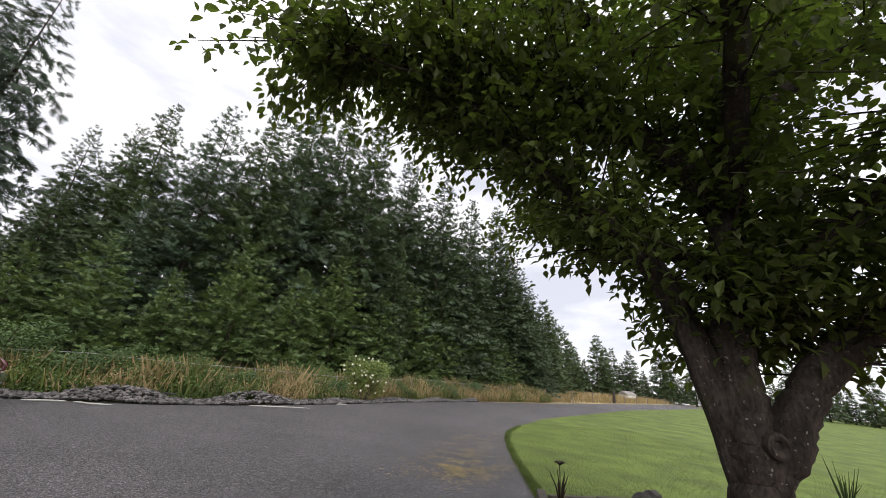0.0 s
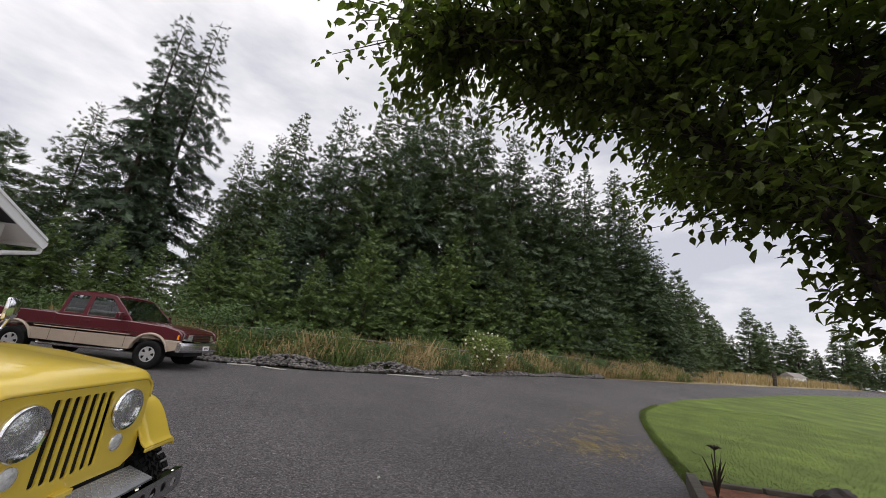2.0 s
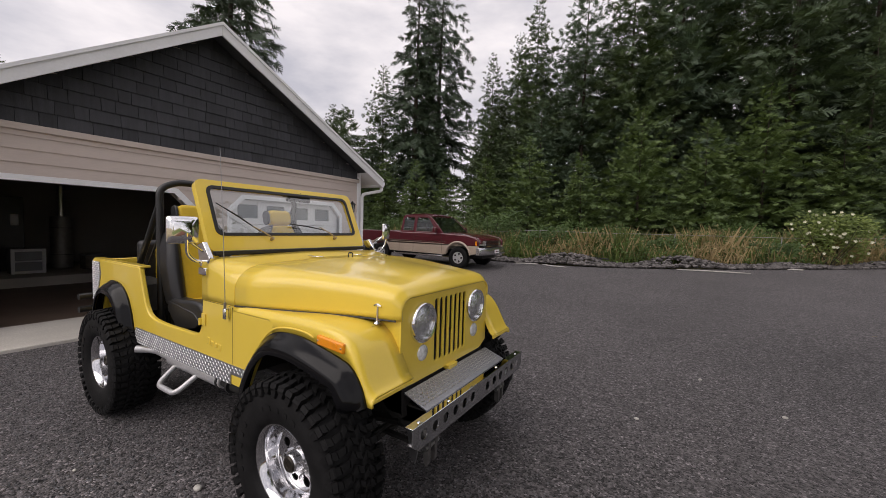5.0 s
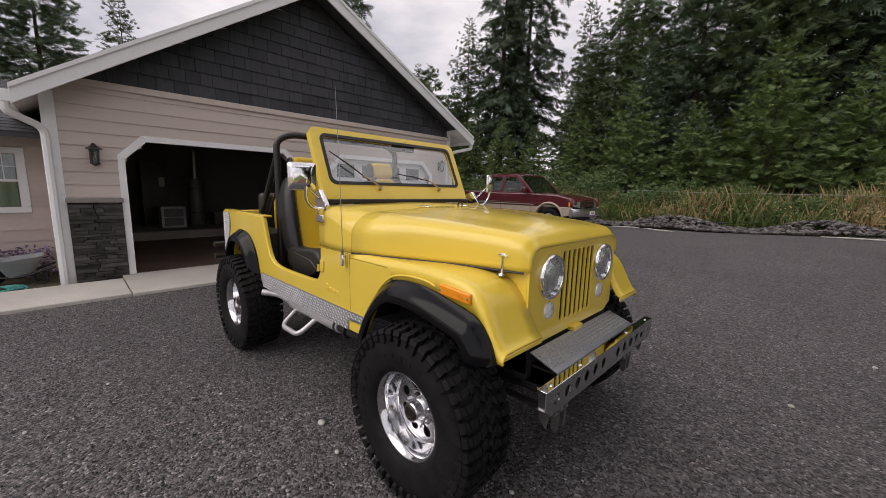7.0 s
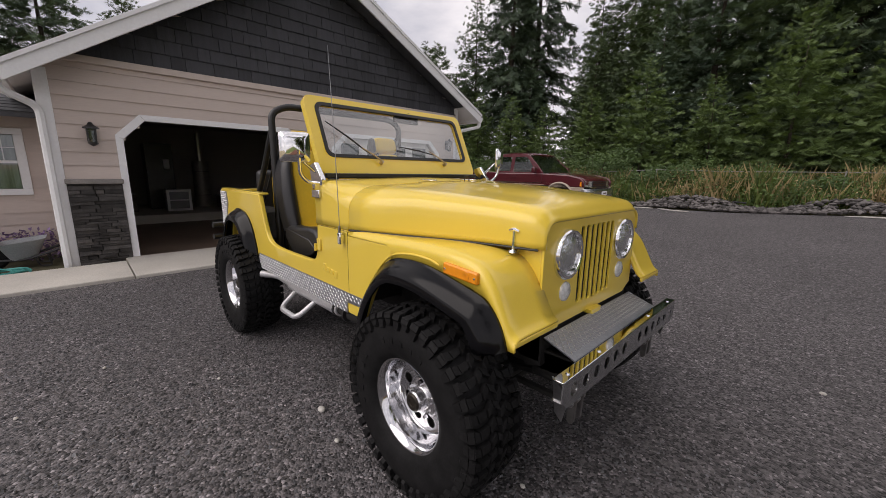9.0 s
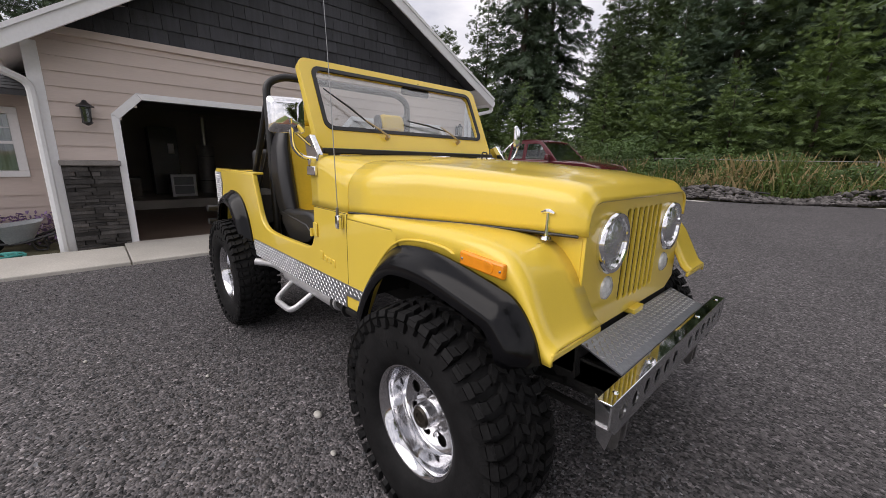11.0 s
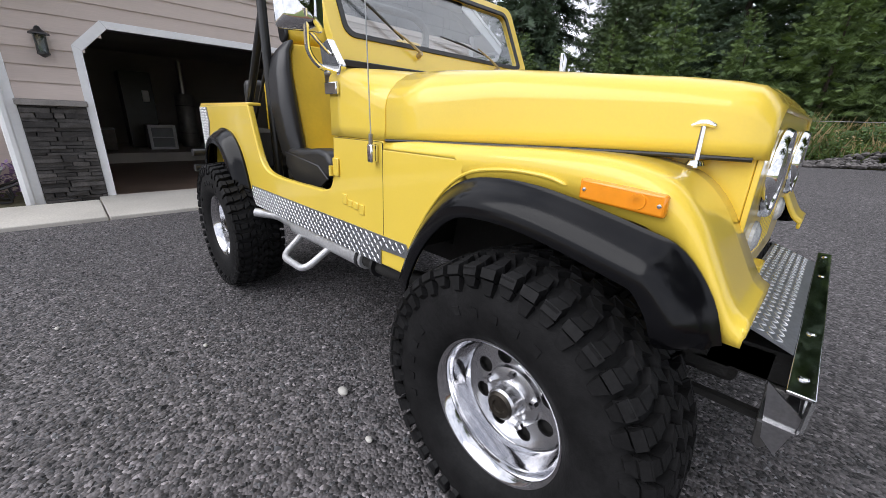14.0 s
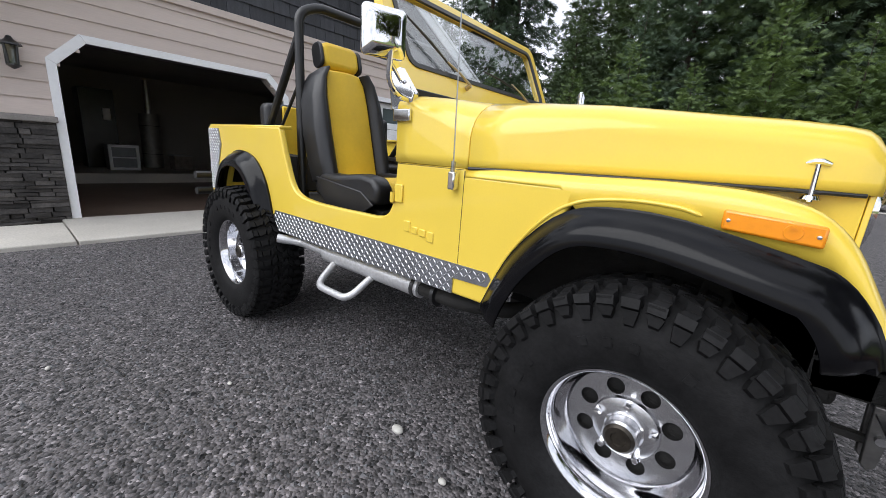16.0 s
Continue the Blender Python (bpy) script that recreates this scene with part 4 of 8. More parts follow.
    spin(bm, [(0.0, s * 0.002), (0.018, s * 0.002), (0.020, s * 0.007), (0.034, s * 0.007), (0.039, s * 0.002), (0.041, 0.0)], (cx, s * (face + 0.0765), cz), "y", 24)
    part("cap_plate", bm, M_CAPPLATE, cap, "dull bronze-black centre cap")
    for k in range(5):
        a = 0.3 + 2 * math.pi * k / 5
        bm = bmesh.new()
        spin(bm, [(0.0, s * 0.034), (0.008, s * 0.031), (0.012, s * 0.020), (0.012, 0.0)], (cx + 0.078 * math.cos(a), s * (face + 0.02), cz + 0.078 * math.sin(a)), "y", 6)
        part("wheel_nut", bm, M_CHROME, wheel)


def disc_bm(x, y, z, r):
    bm = bmesh.new()
    spin(bm, [(0.0, -0.05), (r, -0.05), (r, 0.05), (0.0, 0.05)], (x, y, z), "y", 16)
    return bm


def sweep_flare(path, s, cx, inner=0.775, outer=0.862):
    """A fender flare: one cross-section carried along an arch of (x, z)."""
    bm = bmesh.new()
    rings = []
    n = len(path)
    for i, (x, z) in enumerate(path):
        a, b = path[max(i - 1, 0)], path[min(i + 1, n - 1)]
        t = Vector((b[0] - a[0], b[1] - a[1])).normalized()
        nx, nz = t.y, -t.x
        if nx * (x - cx) + nz * (z - 0.45) < 0:
            nx, nz = -nx, -nz
        ends = min(i, n - 1 - i)
        w = outer - (0.025 if ends == 0 else 0.008 if ends == 1 else 0.0)
        sec = [(inner, 0.014), (inner + 0.012, 0.016), (inner + 0.020, 0.004), (inner + 0.045, -0.006), (w - 0.024, -0.024), (w - 0.008, -0.038), (w, -0.056), (w, -0.084), (w - 0.010, -0.085), (w - 0.016, -0.05), (w - 0.04, -0.034), (inner, -0.016)]
        rings.append([(x + nx * o, s * y, z + nz * o) for y, o in sec])
    loft(bm, rings, True, True)
    return bm


def smooth_path(pts, n=6):
    """Points of (x, z) with extra ones on a smooth curve between."""
    out = []
    P = [pts[0]] + list(pts) + [pts[-1]]
    for i in range(1, len(P) - 2):
        p0, p1, p2, p3 = P[i - 1], P[i], P[i + 1], P[i + 2]
        for k in range(n):
            t = k / n
            out.append(tuple(0.5 * (2 * p1[j] + (p2[j] - p0[j]) * t + (2 * p0[j] - 5 * p1[j] + 4 * p2[j] - p3[j]) * t * t + (3 * p1[j] - p0[j] - 3 * p2[j] + p3[j]) * t ** 3) for j in range(len(p1))))
    out.append(pts[-1])
    return out


offroader = thing("off_road_vehicle", "yellow open-top off-road vehicle with black fender flares and big mud tyres", "car", (-1.2, 0, 0))
W = 0.775

def inside(p, poly):
    """Whether a point lies within an outline."""
    hit = False
    for (xa, ya), (xb, yb) in zip(poly, poly[1:] + poly[:1]):
        if (ya > p[1]) != (yb > p[1]) and p[0] < (xb - xa) * (p[1] - ya) / (yb - ya) + xa:
            hit = not hit
    return hit


def tread_bars(outline, place, parent, cell=0.0225):
    """The raised bars of a tread plate: lozenges on a diagonal lattice, turned by a quarter from one to the next."""
    bm = bmesh.new()
    xs, zs = [q[0] for q in outline], [q[1] for q in outline]
    j = 0
    z = min(zs) + cell * 0.4
    while z < max(zs):
        i = 0
        x = min(xs) + cell * 0.4
        while x < max(xs):
            a = math.pi / 4 if (i + j) % 2 else -math.pi / 4
            c, d = math.cos(a), math.sin(a)
            ring = [(x + u * c - w * d, z + u * d + w * c) for u, w in ((-0.0118, 0), (-0.003, -0.0028), (0.003, -0.0028), (0.0118, 0), (0.003, 0.0028), (-0.003, 0.0028))]
            if all(inside(q, outline) for q in ring):
                lo = [bm.verts.new(place(q[0], q[1], 0.0)) for q in ring]
                hi = [bm.verts.new(place(x + u * c, z + u * d, 0.0022)) for u in (-0.007, 0.007)]
                for f in ((lo[0], lo[1], hi[0]), (lo[1], lo[2], hi[1], hi[0]), (lo[2], lo[3], hi[1]), (lo[3], lo[4], hi[1]), (lo[4], lo[5], hi[0], hi[1]), (lo[5], lo[0], hi[0])):
                    bm.faces.new(f)
            x += cell * 0.86
            i += 1
        z += cell * 0.86
        j += 1
    tagged(part("tread_bar", bm, M_TREADBAR, parent, "raised bright tread bars", sharp=20), kind="stuff")


# tub sides with door opening and rear wheel arch
for s in (-1, 1):
    bm = bmesh.new()
    door = smooth_path([(-1.955, 1.205), (-1.90, 1.05), (-1.845, 0.93), (-1.77, 0.872), (-1.62, 0.852), (-1.40, 0.850)], 4)
    front = smooth_path([(-1.13, 0.855), (-1.06, 0.872), (-1.025, 0.92), (-1.012, 1.0), (-1.005, 1.08)], 4)
    arch = smooth_path([(-0.505, 0.66), (-0.43, 0.80), (-0.34, 0.93), (-0.275, 1.00), (-0.258, 1.073)], 4)
    rear = smooth_path([(-2.74, 0.70), (-2.715, 0.82), (-2.62, 0.97), (-2.48, 1.035), (-2.30, 1.02), (-2.16, 0.91), (-2.08, 0.64)], 4)
    outline = [(-0.52, 0.625)] + arch + [(-0.655, 1.073), (-0.655, 1.098), (-1.003, 1.098)] + front[::-1] + door[::-1] + [(-1.965, 1.222), (-2.95, 1.222), (-2.95, 0.70)] + rear + [(-2.06, 0.625)]
    prism(bm, outline, lambda a, b, d: (a, s * (W - d), b), 0.035)
    part("tub_side", bm, M_YELLOW, offroader, "yellow painted tub side with a wide door opening", bevel=0.009, segs=3)
    # rolled rim along the top of the rear side
    bm = bmesh.new()
    box(bm, -2.95, -1.95, s * 0.70, s * 0.772, 1.214, 1.232)
    part("tub_rail", bm, M_YELLOW, offroader, bevel=0.006)
    # panel seams
    bm = bmesh.new()
    box(bm, -0.657, -0.6552, s * (W - 0.002), s * (W + 0.001), 0.75, 1.09)
    part("seam", bm, M_UNDER, offroader)
    bm = bmesh.new()
    box(bm, -0.995, -0.66, s * (W - 0.002), s * (W + 0.001), 1.0925, 1.094)
    part("seam", bm, M_UNDER, offroader)
    # tread plate on the rocker and rear corner
    bm = bmesh.new()
    rocker = [(-0.52, 0.695), (-0.495, 0.715), (-0.52, 0.748), (-2.03, 0.748), (-2.055, 0.69), (-2.07, 0.628), (-0.67, 0.628), (-0.67, 0.69)]
    prism(bm, rocker, lambda a, b, d: (a, s * (W + 0.001 + d), b), 0.004)
    plate = part("rocker_plate", bm, M_PLATE, offroader, "aluminium tread plate along the rocker")
    tread_bars(rocker, lambda a, b, d: (a, s * (W + 0.0052 + d), b), plate)
    bm = bmesh.new()
    corner_out = [(-2.965, 0.78), (-2.965, 1.205), (-2.79, 1.205), (-2.76, 1.10), (-2.83, 0.95), (-2.86, 0.78)]
    prism(bm, corner_out, lambda a, b, d: (a, s * (W + 0.001 + d), b), 0.004)
    plate = part("corner_plate", bm, M_PLATE, offroader, "aluminium tread plate on the rear corner")
    tread_bars(corner_out, lambda a, b, d: (a, s * (W + 0.0052 + d), b), plate)
    # flares
    f_arch = smooth_path([(-0.52, 0.62), (-0.44, 0.80), (-0.34, 0.93), (-0.24, 1.000), (-0.12, 1.020), (0.03, 1.012), (0.24, 0.968), (0.315, 0.942), (0.375, 0.87), (0.405, 0.79)], 4)
    part("front_flare", sweep_flare(f_arch, s, 0.0), M_FLARE, offroader, "glossy black plastic front fender flare", sharp=50)
    r_arch = smooth_path([(-2.055, 0.64), (-2.13, 0.88), (-2.26, 1.02), (-2.45, 1.06), (-2.62, 1.01), (-2.73, 0.87), (-2.76, 0.72)], 4)
    part("rear_flare", sweep_flare(r_arch, s, -2.4), M_FLARE, offroader, "glossy black plastic rear fender flare", sharp=50)
    # front fender: flat top, sloping nose
    bm = bmesh.new()
    topline = [(-0.653, 1.098), (-0.45, 1.099), (-0.232, 1.103), (-0.05, 1.108), (0.12, 1.104), (0.22, 1.088), (0.28, 1.062), (0.33, 1.010), (0.37, 0.94), (0.415, 0.858), (0.445, 0.834)]
    under = [(0.405, 0.80), (0.375, 0.87), (0.315, 0.955), (0.24, 0.985), (0.03, 1.022), (-0.12, 1.03), (-0.20, 1.015)]
    topline = smooth_path(topline, 3)
    wf = W - 0.006
    ys = [0.475, 0.56, 0.65, 0.715, 0.739, 0.748, 0.757, 0.764, wf]
    rings = []
    for x, z in topline:
        ring = []
        for y in ys:
            e = (y - (wf - 0.03)) / 0.03
            drop = 0.024 * max(0.0, e) ** 2
            ring.append((x, s * y, z - drop))
        rings.append(ring)
    loft(bm, rings, False, False)
    # outer skirt from the rounded edge down to the flare
    for i in range(len(topline) - 1):
        (xa, za), (xb, zb) = topline[i], topline[i + 1]
        def low(x):
            if x < -0.262:
                return 1.068
            if x < -0.2:
                return 1.0
            for (ua, va), (ub, vb) in zip(under, under[1:]):
                if ub <= x <= ua:
                    t = (x - ua) / (ub - ua) if ub != ua else 0
                    return va + (vb - va) * t
            return 0.795
        qa, qb = min(low(xa), za - 0.03), min(low(xb), zb - 0.03)
        vs = [bm.verts.new(p) for p in ((xa, s * wf, za - 0.024), (xb, s * wf, zb - 0.024), (xb, s * wf, qb), (xa, s * wf, qa))]
        bm.faces.new(vs)
    bmesh.ops.remove_doubles(bm, verts=bm.verts, dist=0.002)
    ob = part("front_fender", bm, M_YELLOW, offroader, "yellow front fender with a sloping nose", sharp=60)
    sol = ob.modifiers.new("thick", "SOLIDIFY")
    sol.thickness, sol.offset = 0.012, 0
    # the raised bead above the flare
    bm = bmesh.new()
    bead = smooth_path([(-0.525, 0.66), (-0.455, 0.82), (-0.355, 0.955), (-0.25, 1.032), (-0.12, 1.057), (0.0, 1.056), (0.06, 1.042)], 5)
    tube(bm, [(x, s * (W + 0.001), z) for x, z in bead], [0.003] + [0.0055] * (len(bead) - 2) + [0.002], 8)
    part("fender_bead", bm, M_YELLOW, offroader, "raised yellow bead along the flare")
    # fender lip at the nose
    bm = bmesh.new()
    box(bm, 0.435, 0.448, s * 0.475, s * (W - 0.006), 0.809, 0.832)
    part("fender_lip", bm, M_YELLOW, offroader, bevel=0.006)
    # inner wheel well
    bm = bmesh.new()
    prism(bm, [(-0.60, 0.60), (-0.52, 1.06), (0.26, 1.06), (0.36, 0.80), (0.36, 0.62)], lambda a, b, d: (a, s * (0.44 + d), b), 0.02)
    part("inner_fender", bm, M_UNDER, offroader)
    bm = bmesh.new()
    prism(bm, [(-2.06, 0.62), (-2.12, 1.02), (-2.62, 1.05), (-2.74, 0.80), (-2.74, 0.62)], lambda a, b, d: (a, s * (0.52 + d), b), 0.02)
    part("rear_wheelhouse", bm, M_UNDER, offroader)
    bm = bmesh.new()
    prism(bm, [(-2.02, 0.86), (-2.10, 1.06), (-2.66, 1.08), (-2.78, 0.86), (-2.76, 0.84), (-2.64, 1.05), (-2.12, 1.035), (-2.04, 0.85)], lambda a, b, d: (a, s * (0.50 + d), b), 0.255)
    part("wheelhouse_top", bm, M_UNDER, offroader)
    # amber side marker
    bm = bmesh.new()
    box(bm, 0.100, 0.278, s * (W - 0.004), s * (W + 0.018), 1.020, 1.066)
    for v in bm.verts:
        v.co.z -= (v.co.x - 0.100) * 0.07
    mk = part("side_marker", bm, M_AMBER, offroader, "amber side marker lens", bevel=0.006)
    for x in (0.112, 0.266):
        bm = bmesh.new()
        spin(bm, [(0.0, s * 0.003), (0.004, s * 0.002), (0.005, 0.0)], (x, s * (W + 0.018), 1.043 - (x - 0.100) * 0.07), "y", 10)
        part("screw", bm, M_CHROME, mk)
    bm = bmesh.new()
    spin(bm, [(0.008, s * 0.003), (0.016, s * 0.003), (0.017, 0.0)], (0.225, s * (W + 0.0175), 1.043 - 0.125 * 0.07), "y", 14)
    part("reflector_ring", bm, M_AMBER, mk)
    # hood hold-down latch
    latch = part("hood_latch", disc_bm(0.25, s * 0.535, 1.085, 0.001), M_CHROME, offroader, "chrome hood hold-down latch")
    bm = bmesh.new()
    tube(bm, [(0.252, s * 0.535, 1.09), (0.250, s * 0.532, 1.186)], [0.007, 0.0055], 10)
    part("latch_rod", bm, M_CHROME, latch)
    bm = bmesh.new()
    tube(bm, [(0.226, s * 0.532, 1.184), (0.243, s * 0.532, 1.190), (0.257, s * 0.532, 1.190), (0.274, s * 0.532, 1.184)], [0.005, 0.009, 0.009, 0.005], 10)
    part("latch_handle", bm, M_CHROME, latch)
    bm = bmesh.new()
    spin(bm, [(0.0, 0.012), (0.016, 0.010), (0.022, 0.0)], (0.252, s * 0.535, 1.096), "z", 14)
    part("latch_foot", bm, M_CHROME, latch)
    # door hinges
    for z in (0.925,):
        bm = bmesh.new()
        box(bm, -1.003, -0.958, s * (W + 0.001), s * (W + 0.009), z + 0.01, z + 0.085)
        hin = part("door_hinge", bm, M_YELLOW, offroader, bevel=0.004)
        bm = bmesh.new()
        tube(bm, [(-1.012, s * (W + 0.011), z + 0.008), (-1.012, s * (W + 0.011), z + 0.05)], 0.010, 10)
        part("hinge_barrel", bm, M_YELLOW, hin)

# raised lettering plate on both sides, drawn as plain embossed bars
for s in (-1, 1):
    for k, (w, h) in enumerate(((0.035, 0.045), (0.034, 0.030), (0.034, 0.030), (0.034, 0.042))):
        bm = bmesh.new()
        x = -0.945 + k * 0.043
        box(bm, x, x + w, s * (W - 0.002), s * (W + 0.005), 0.822 - (0.012 if k == 3 else 0) - k * 0.003, 0.822 + h - k * 0.003 - (0.012 if k == 3 else 0))
        part("embossed_mark", bm, M_YELLOW, offroader, bevel=0.004)

# hood: a crowned lid with rounded shoulders
bm = bmesh.new()
rings = []
for x, w, zb, zt, r in ((-0.650, 0.764, 1.100, 1.338, 0.19), (-0.50, 0.735, 1.104, 1.338, 0.17), (-0.25, 0.668, 1.110, 1.328, 0.125), (0.0, 0.592, 1.114, 1.310, 0.11), (0.18, 0.545, 1.116, 1.298, 0.105), (0.285, 0.524, 1.116, 1.286, 0.105), (0.33, 0.516, 1.116, 1.276, 0.10), (0.352, 0.508, 1.116, 1.260, 0.095), (0.366, 0.500, 1.116, 1.240, 0.09), (0.380, 0.495, 1.116, 1.231, 0.09)):
    half = [(w, zb), (w, zb + 0.03)]
    for k in range(7):
        a = radians(90 * k / 6)
        half.append((w - r + r * math.cos(a), zt - r * 0.72 + r * 0.72 * math.sin(a)))
    c = min(1.0, max(0.0, (0.37 - x) / 0.12))
    half += [(0.36 * (w / 0.6), zt + 0.004 * c), (0.25 * (w / 0.6) ** 0.5, zt + 0.010 * c), (0.20, zt + 0.018 * c)]
    rings.append([(x, -y, z) for y, z in half] + [(x, 0, zt + 0.020 * c)] + [(x, y, z) for y, z in half[::-1]])
loft(bm, rings, False, False)
ob = part("hood", bm, M_YELLOW, offroader, "long yellow hood with rounded shoulders", sharp=50)
sol = ob.modifiers.new("thick", "SOLIDIFY")
sol.thickness, sol.offset = 0.012, -1
# shut line under the lid: the gap's shade drawn as a black tube
for s in (-1, 1):
    bm = bmesh.new()
    tube(bm, [(x, s * (w + 0.001), z - 0.001) for x, w, z in ((-0.650, 0.764, 1.100), (-0.50, 0.735, 1.104), (-0.25, 0.668, 1.110), (0.0, 0.592, 1.114), (0.18, 0.545, 1.116), (0.285, 0.524, 1.116), (0.352, 0.508, 1.116))], 0.0055, 8)
    part("hood_seal", bm, M_VINYLB, offroader, "black strip standing in for the shaded gap under the hood edge")
# cowl between hood and windscreen
bm = bmesh.new()
rings = []
for x, w, zt, r in ((-0.60, 0.742, 1.318, 0.19), (-0.653, 0.752, 1.322, 0.19), (-0.655, 0.764, 1.338, 0.19), (-0.72, 0.768, 1.342, 0.165), (-0.82, 0.772, 1.350, 0.12), (-0.92, W, 1.356, 0.085), (-1.01, W, 1.358, 0.07)):
    half = [(min(W, w + 0.005) + 0.001, 1.099), (w, 1.14)]
    for k in range(7):
        a = radians(90 * k / 6)
        half.append((w - r + r * math.cos(a), zt - r * 0.75 + r * 0.75 * math.sin(a)))
    half += [(0.3, zt + 0.010)]
    rings.append([(x, -y, z) for y, z in half] + [(x, 0, zt + 0.016)] + [(x, y, z) for y, z in half[::-1]])
loft(bm, rings, False, False)
ob = part("cowl", bm, M_YELLOW, offroader, "yellow cowl", sharp=50)
sol = ob.modifiers.new("thick", "SOLIDIFY")
sol.thickness, sol.offset = 0.015, -1
for y, l in ((-0.18, 0.10), (0.20, 0.10)):
    bm = bmesh.new()
    box(bm, -0.72, -0.60, y - 0.02, y + 0.02, 1.356, 1.366)
    part("hood_hinge", bm, M_CHROME, offroader, "chrome hood hinge", bevel=0.004)
bm = bmesh.new()
tube(bm, bent([(-0.50, -0.02, 1.352), (-0.50, -0.02, 1.392), (-0.50, 0.02, 1.392), (-0.50, 0.02, 1.352)], 0.012), 0.004, 6)
part("hood_loop", bm, M_BLACKMETAL, offroader, "small black wire loop on the hood")

# grille with seven slots
bm = bmesh.new()
outer = [(-0.492, 0.80), (-0.40, 0.755), (0.40, 0.755), (0.492, 0.80)] + [(0.492 - 0.11 * (1 - math.cos(radians(a))), 1.135 + 0.10 * math.sin(radians(a))) for a in range(0, 91, 18)]
outer += [(-0.382 - 0.11 * math.sin(radians(a)), 1.235 - 0.10 * (1 - math.cos(radians(a)))) for a in range(0, 91, 18)]
slots = [rounded(-0.018 + 0.0545 * k, 0.018 + 0.0545 * k, 0.815 + abs(k) * 0.003, 1.185, 0.012, 3) for k in range(-3, 4)]
lamps = [circle(s * 0.305, 1.075, 0.092, 28) for s in (-1, 1)] + [circle(s * 0.300, 0.905, 0.038, 18) for s in (-1, 1)]
grille_place = lambda a, b, d: (0.372 - d, a, b)
holed(bm, outer, slots + lamps, grille_place, 0.012)
grille = part("grille", bm, M_YELLOW, offroader, "yellow grille panel with seven vertical slots", bevel=0.002)
for s in (-1, 1):
    bm = bmesh.new()
    prism(bm, [(0.10, 1.145), (0.359, 1.145), (0.359, 0.80), (0.30, 0.80), (0.10, 1.04)], lambda a, b, d: (a, s * (0.490 - d), b), 0.02)
    part("grille_return", bm, M_YELLOW, grille, bevel=0.004)
bm = bmesh.new()
box(bm, 0.27, 0.30, -0.23, 0.23, 0.78, 1.21)
part("radiator", bm, M_UNDER, grille, "dark radiator core")
bm = bmesh.new()
prism(bm, [(-0.055, 0.762), (0.055, 0.762), (0.045, 0.735), (-0.045, 0.735)], lambda a, b, d: (0.40 - d, a, b), 0.05)
part("grille_tab", bm, M_YELLOW, grille, bevel=0.004)
for s in (-1, 1):
    lampc = (0.372, s * 0.305, 1.075)
    bm = bmesh.new()
    spin(bm, [(0.100, -0.03), (0.112, -0.004), (0.112, 0.014), (0.106, 0.024), (0.094, 0.021), (0.090, 0.006)], lampc, "x", 40)
    hl = part("headlight", bm, M_CHROME, offroader, "round headlight with a chrome bezel")
    bm = bmesh.new()
    spin(bm, [(0.0, 0.027), (0.03, 0.025), (0.065, 0.019), (0.093, 0.006)], lampc, "x", 32)
    part("lens", bm, M_LENS, hl, "fluted glass lens")
    sigc = (0.372, s * 0.300, 0.905)
    bm = bmesh.new()
    spin(bm, [(0.0, 0.020), (0.025, 0.017), (0.043, 0.008), (0.046, -0.004)], sigc, "x", 24)
    part("turn_signal", bm, M_SIGNAL, offroader, "small round clear turn-signal lens")

# floor, firewall, tailgate, underbody
bm = bmesh.new()
box(bm, -2.94, -0.66, -0.735, 0.735, 0.66, 0.70)
part("floor_pan", bm, M_UNDER, offroader)
bm = bmesh.new()
box(bm, -0.70, -0.66, -0.60, 0.60, 0.70, 1.27)
part("firewall", bm, M_UNDER, offroader)
bm = bmesh.new()
box(bm, -1.06, -0.98, -0.70, 0.70, 1.10, 1.335)
part("dashboard", bm, M_UNDER, offroader, "dark dashboard", bevel=0.02)
bm = bmesh.new()
box(bm, -2.985, -2.952, -0.772, 0.772, 0.72, 1.215)
part("tailgate", bm, M_YELLOW, offroader, bevel=0.008)
for s in (-1, 1):
    bm = bmesh.new()
    box(bm, -3.0, 0.50, s * 0.33, s * 0.42, 0.57, 0.65)
    part("frame_rail", bm, M_UNDER, offroader, "black frame rail")
    bm = bmesh.new()
    tube(bm, [(-0.62, s * 0.37, 0.52), (-0.3, s * 0.37, 0.50), (0.0, s * 0.37, 0.49), (0.32, s * 0.37, 0.53), (0.45, s * 0.37, 0.58)], 0.028, 6)
    part("leaf_spring", bm, M_UNDER, offroader)
    bm = bmesh.new()
    tube(bm, [(0.03, s * 0.45, 0.46), (0.10, s * 0.43, 0.98)], 0.028, 8)
    part("shock_absorber", bm, M_UNDER, offroader)
for cx in (0.0, -2.372):
    bm = bmesh.new()
    tube(bm, [(cx, -0.72, 0.43), (cx, 0.72, 0.43)], 0.042, 12)
    axle = part("axle", bm, M_UNDER, offroader)
    bm = bmesh.new()
    spin(bm, [(0.0, -0.10), (0.10, -0.08), (0.14, 0.0), (0.10, 0.08), (0.0, 0.10)], (cx, 0.18 if cx == 0 else 0.0, 0.43), "y", 16)
    part("differential", bm, M_UNDER, axle)
bm = bmesh.new()
box(bm, -0.5, 0.2, -0.28, 0.28, 0.62, 1.02)
part("engine", bm, M_UNDER, offroader, bevel=0.03)
bm = bmesh.new()
box(bm, -1.4, -0.5, -0.18, 0.18, 0.45, 0.66)
part("gearbox", bm, M_UNDER, offroader, bevel=0.04)

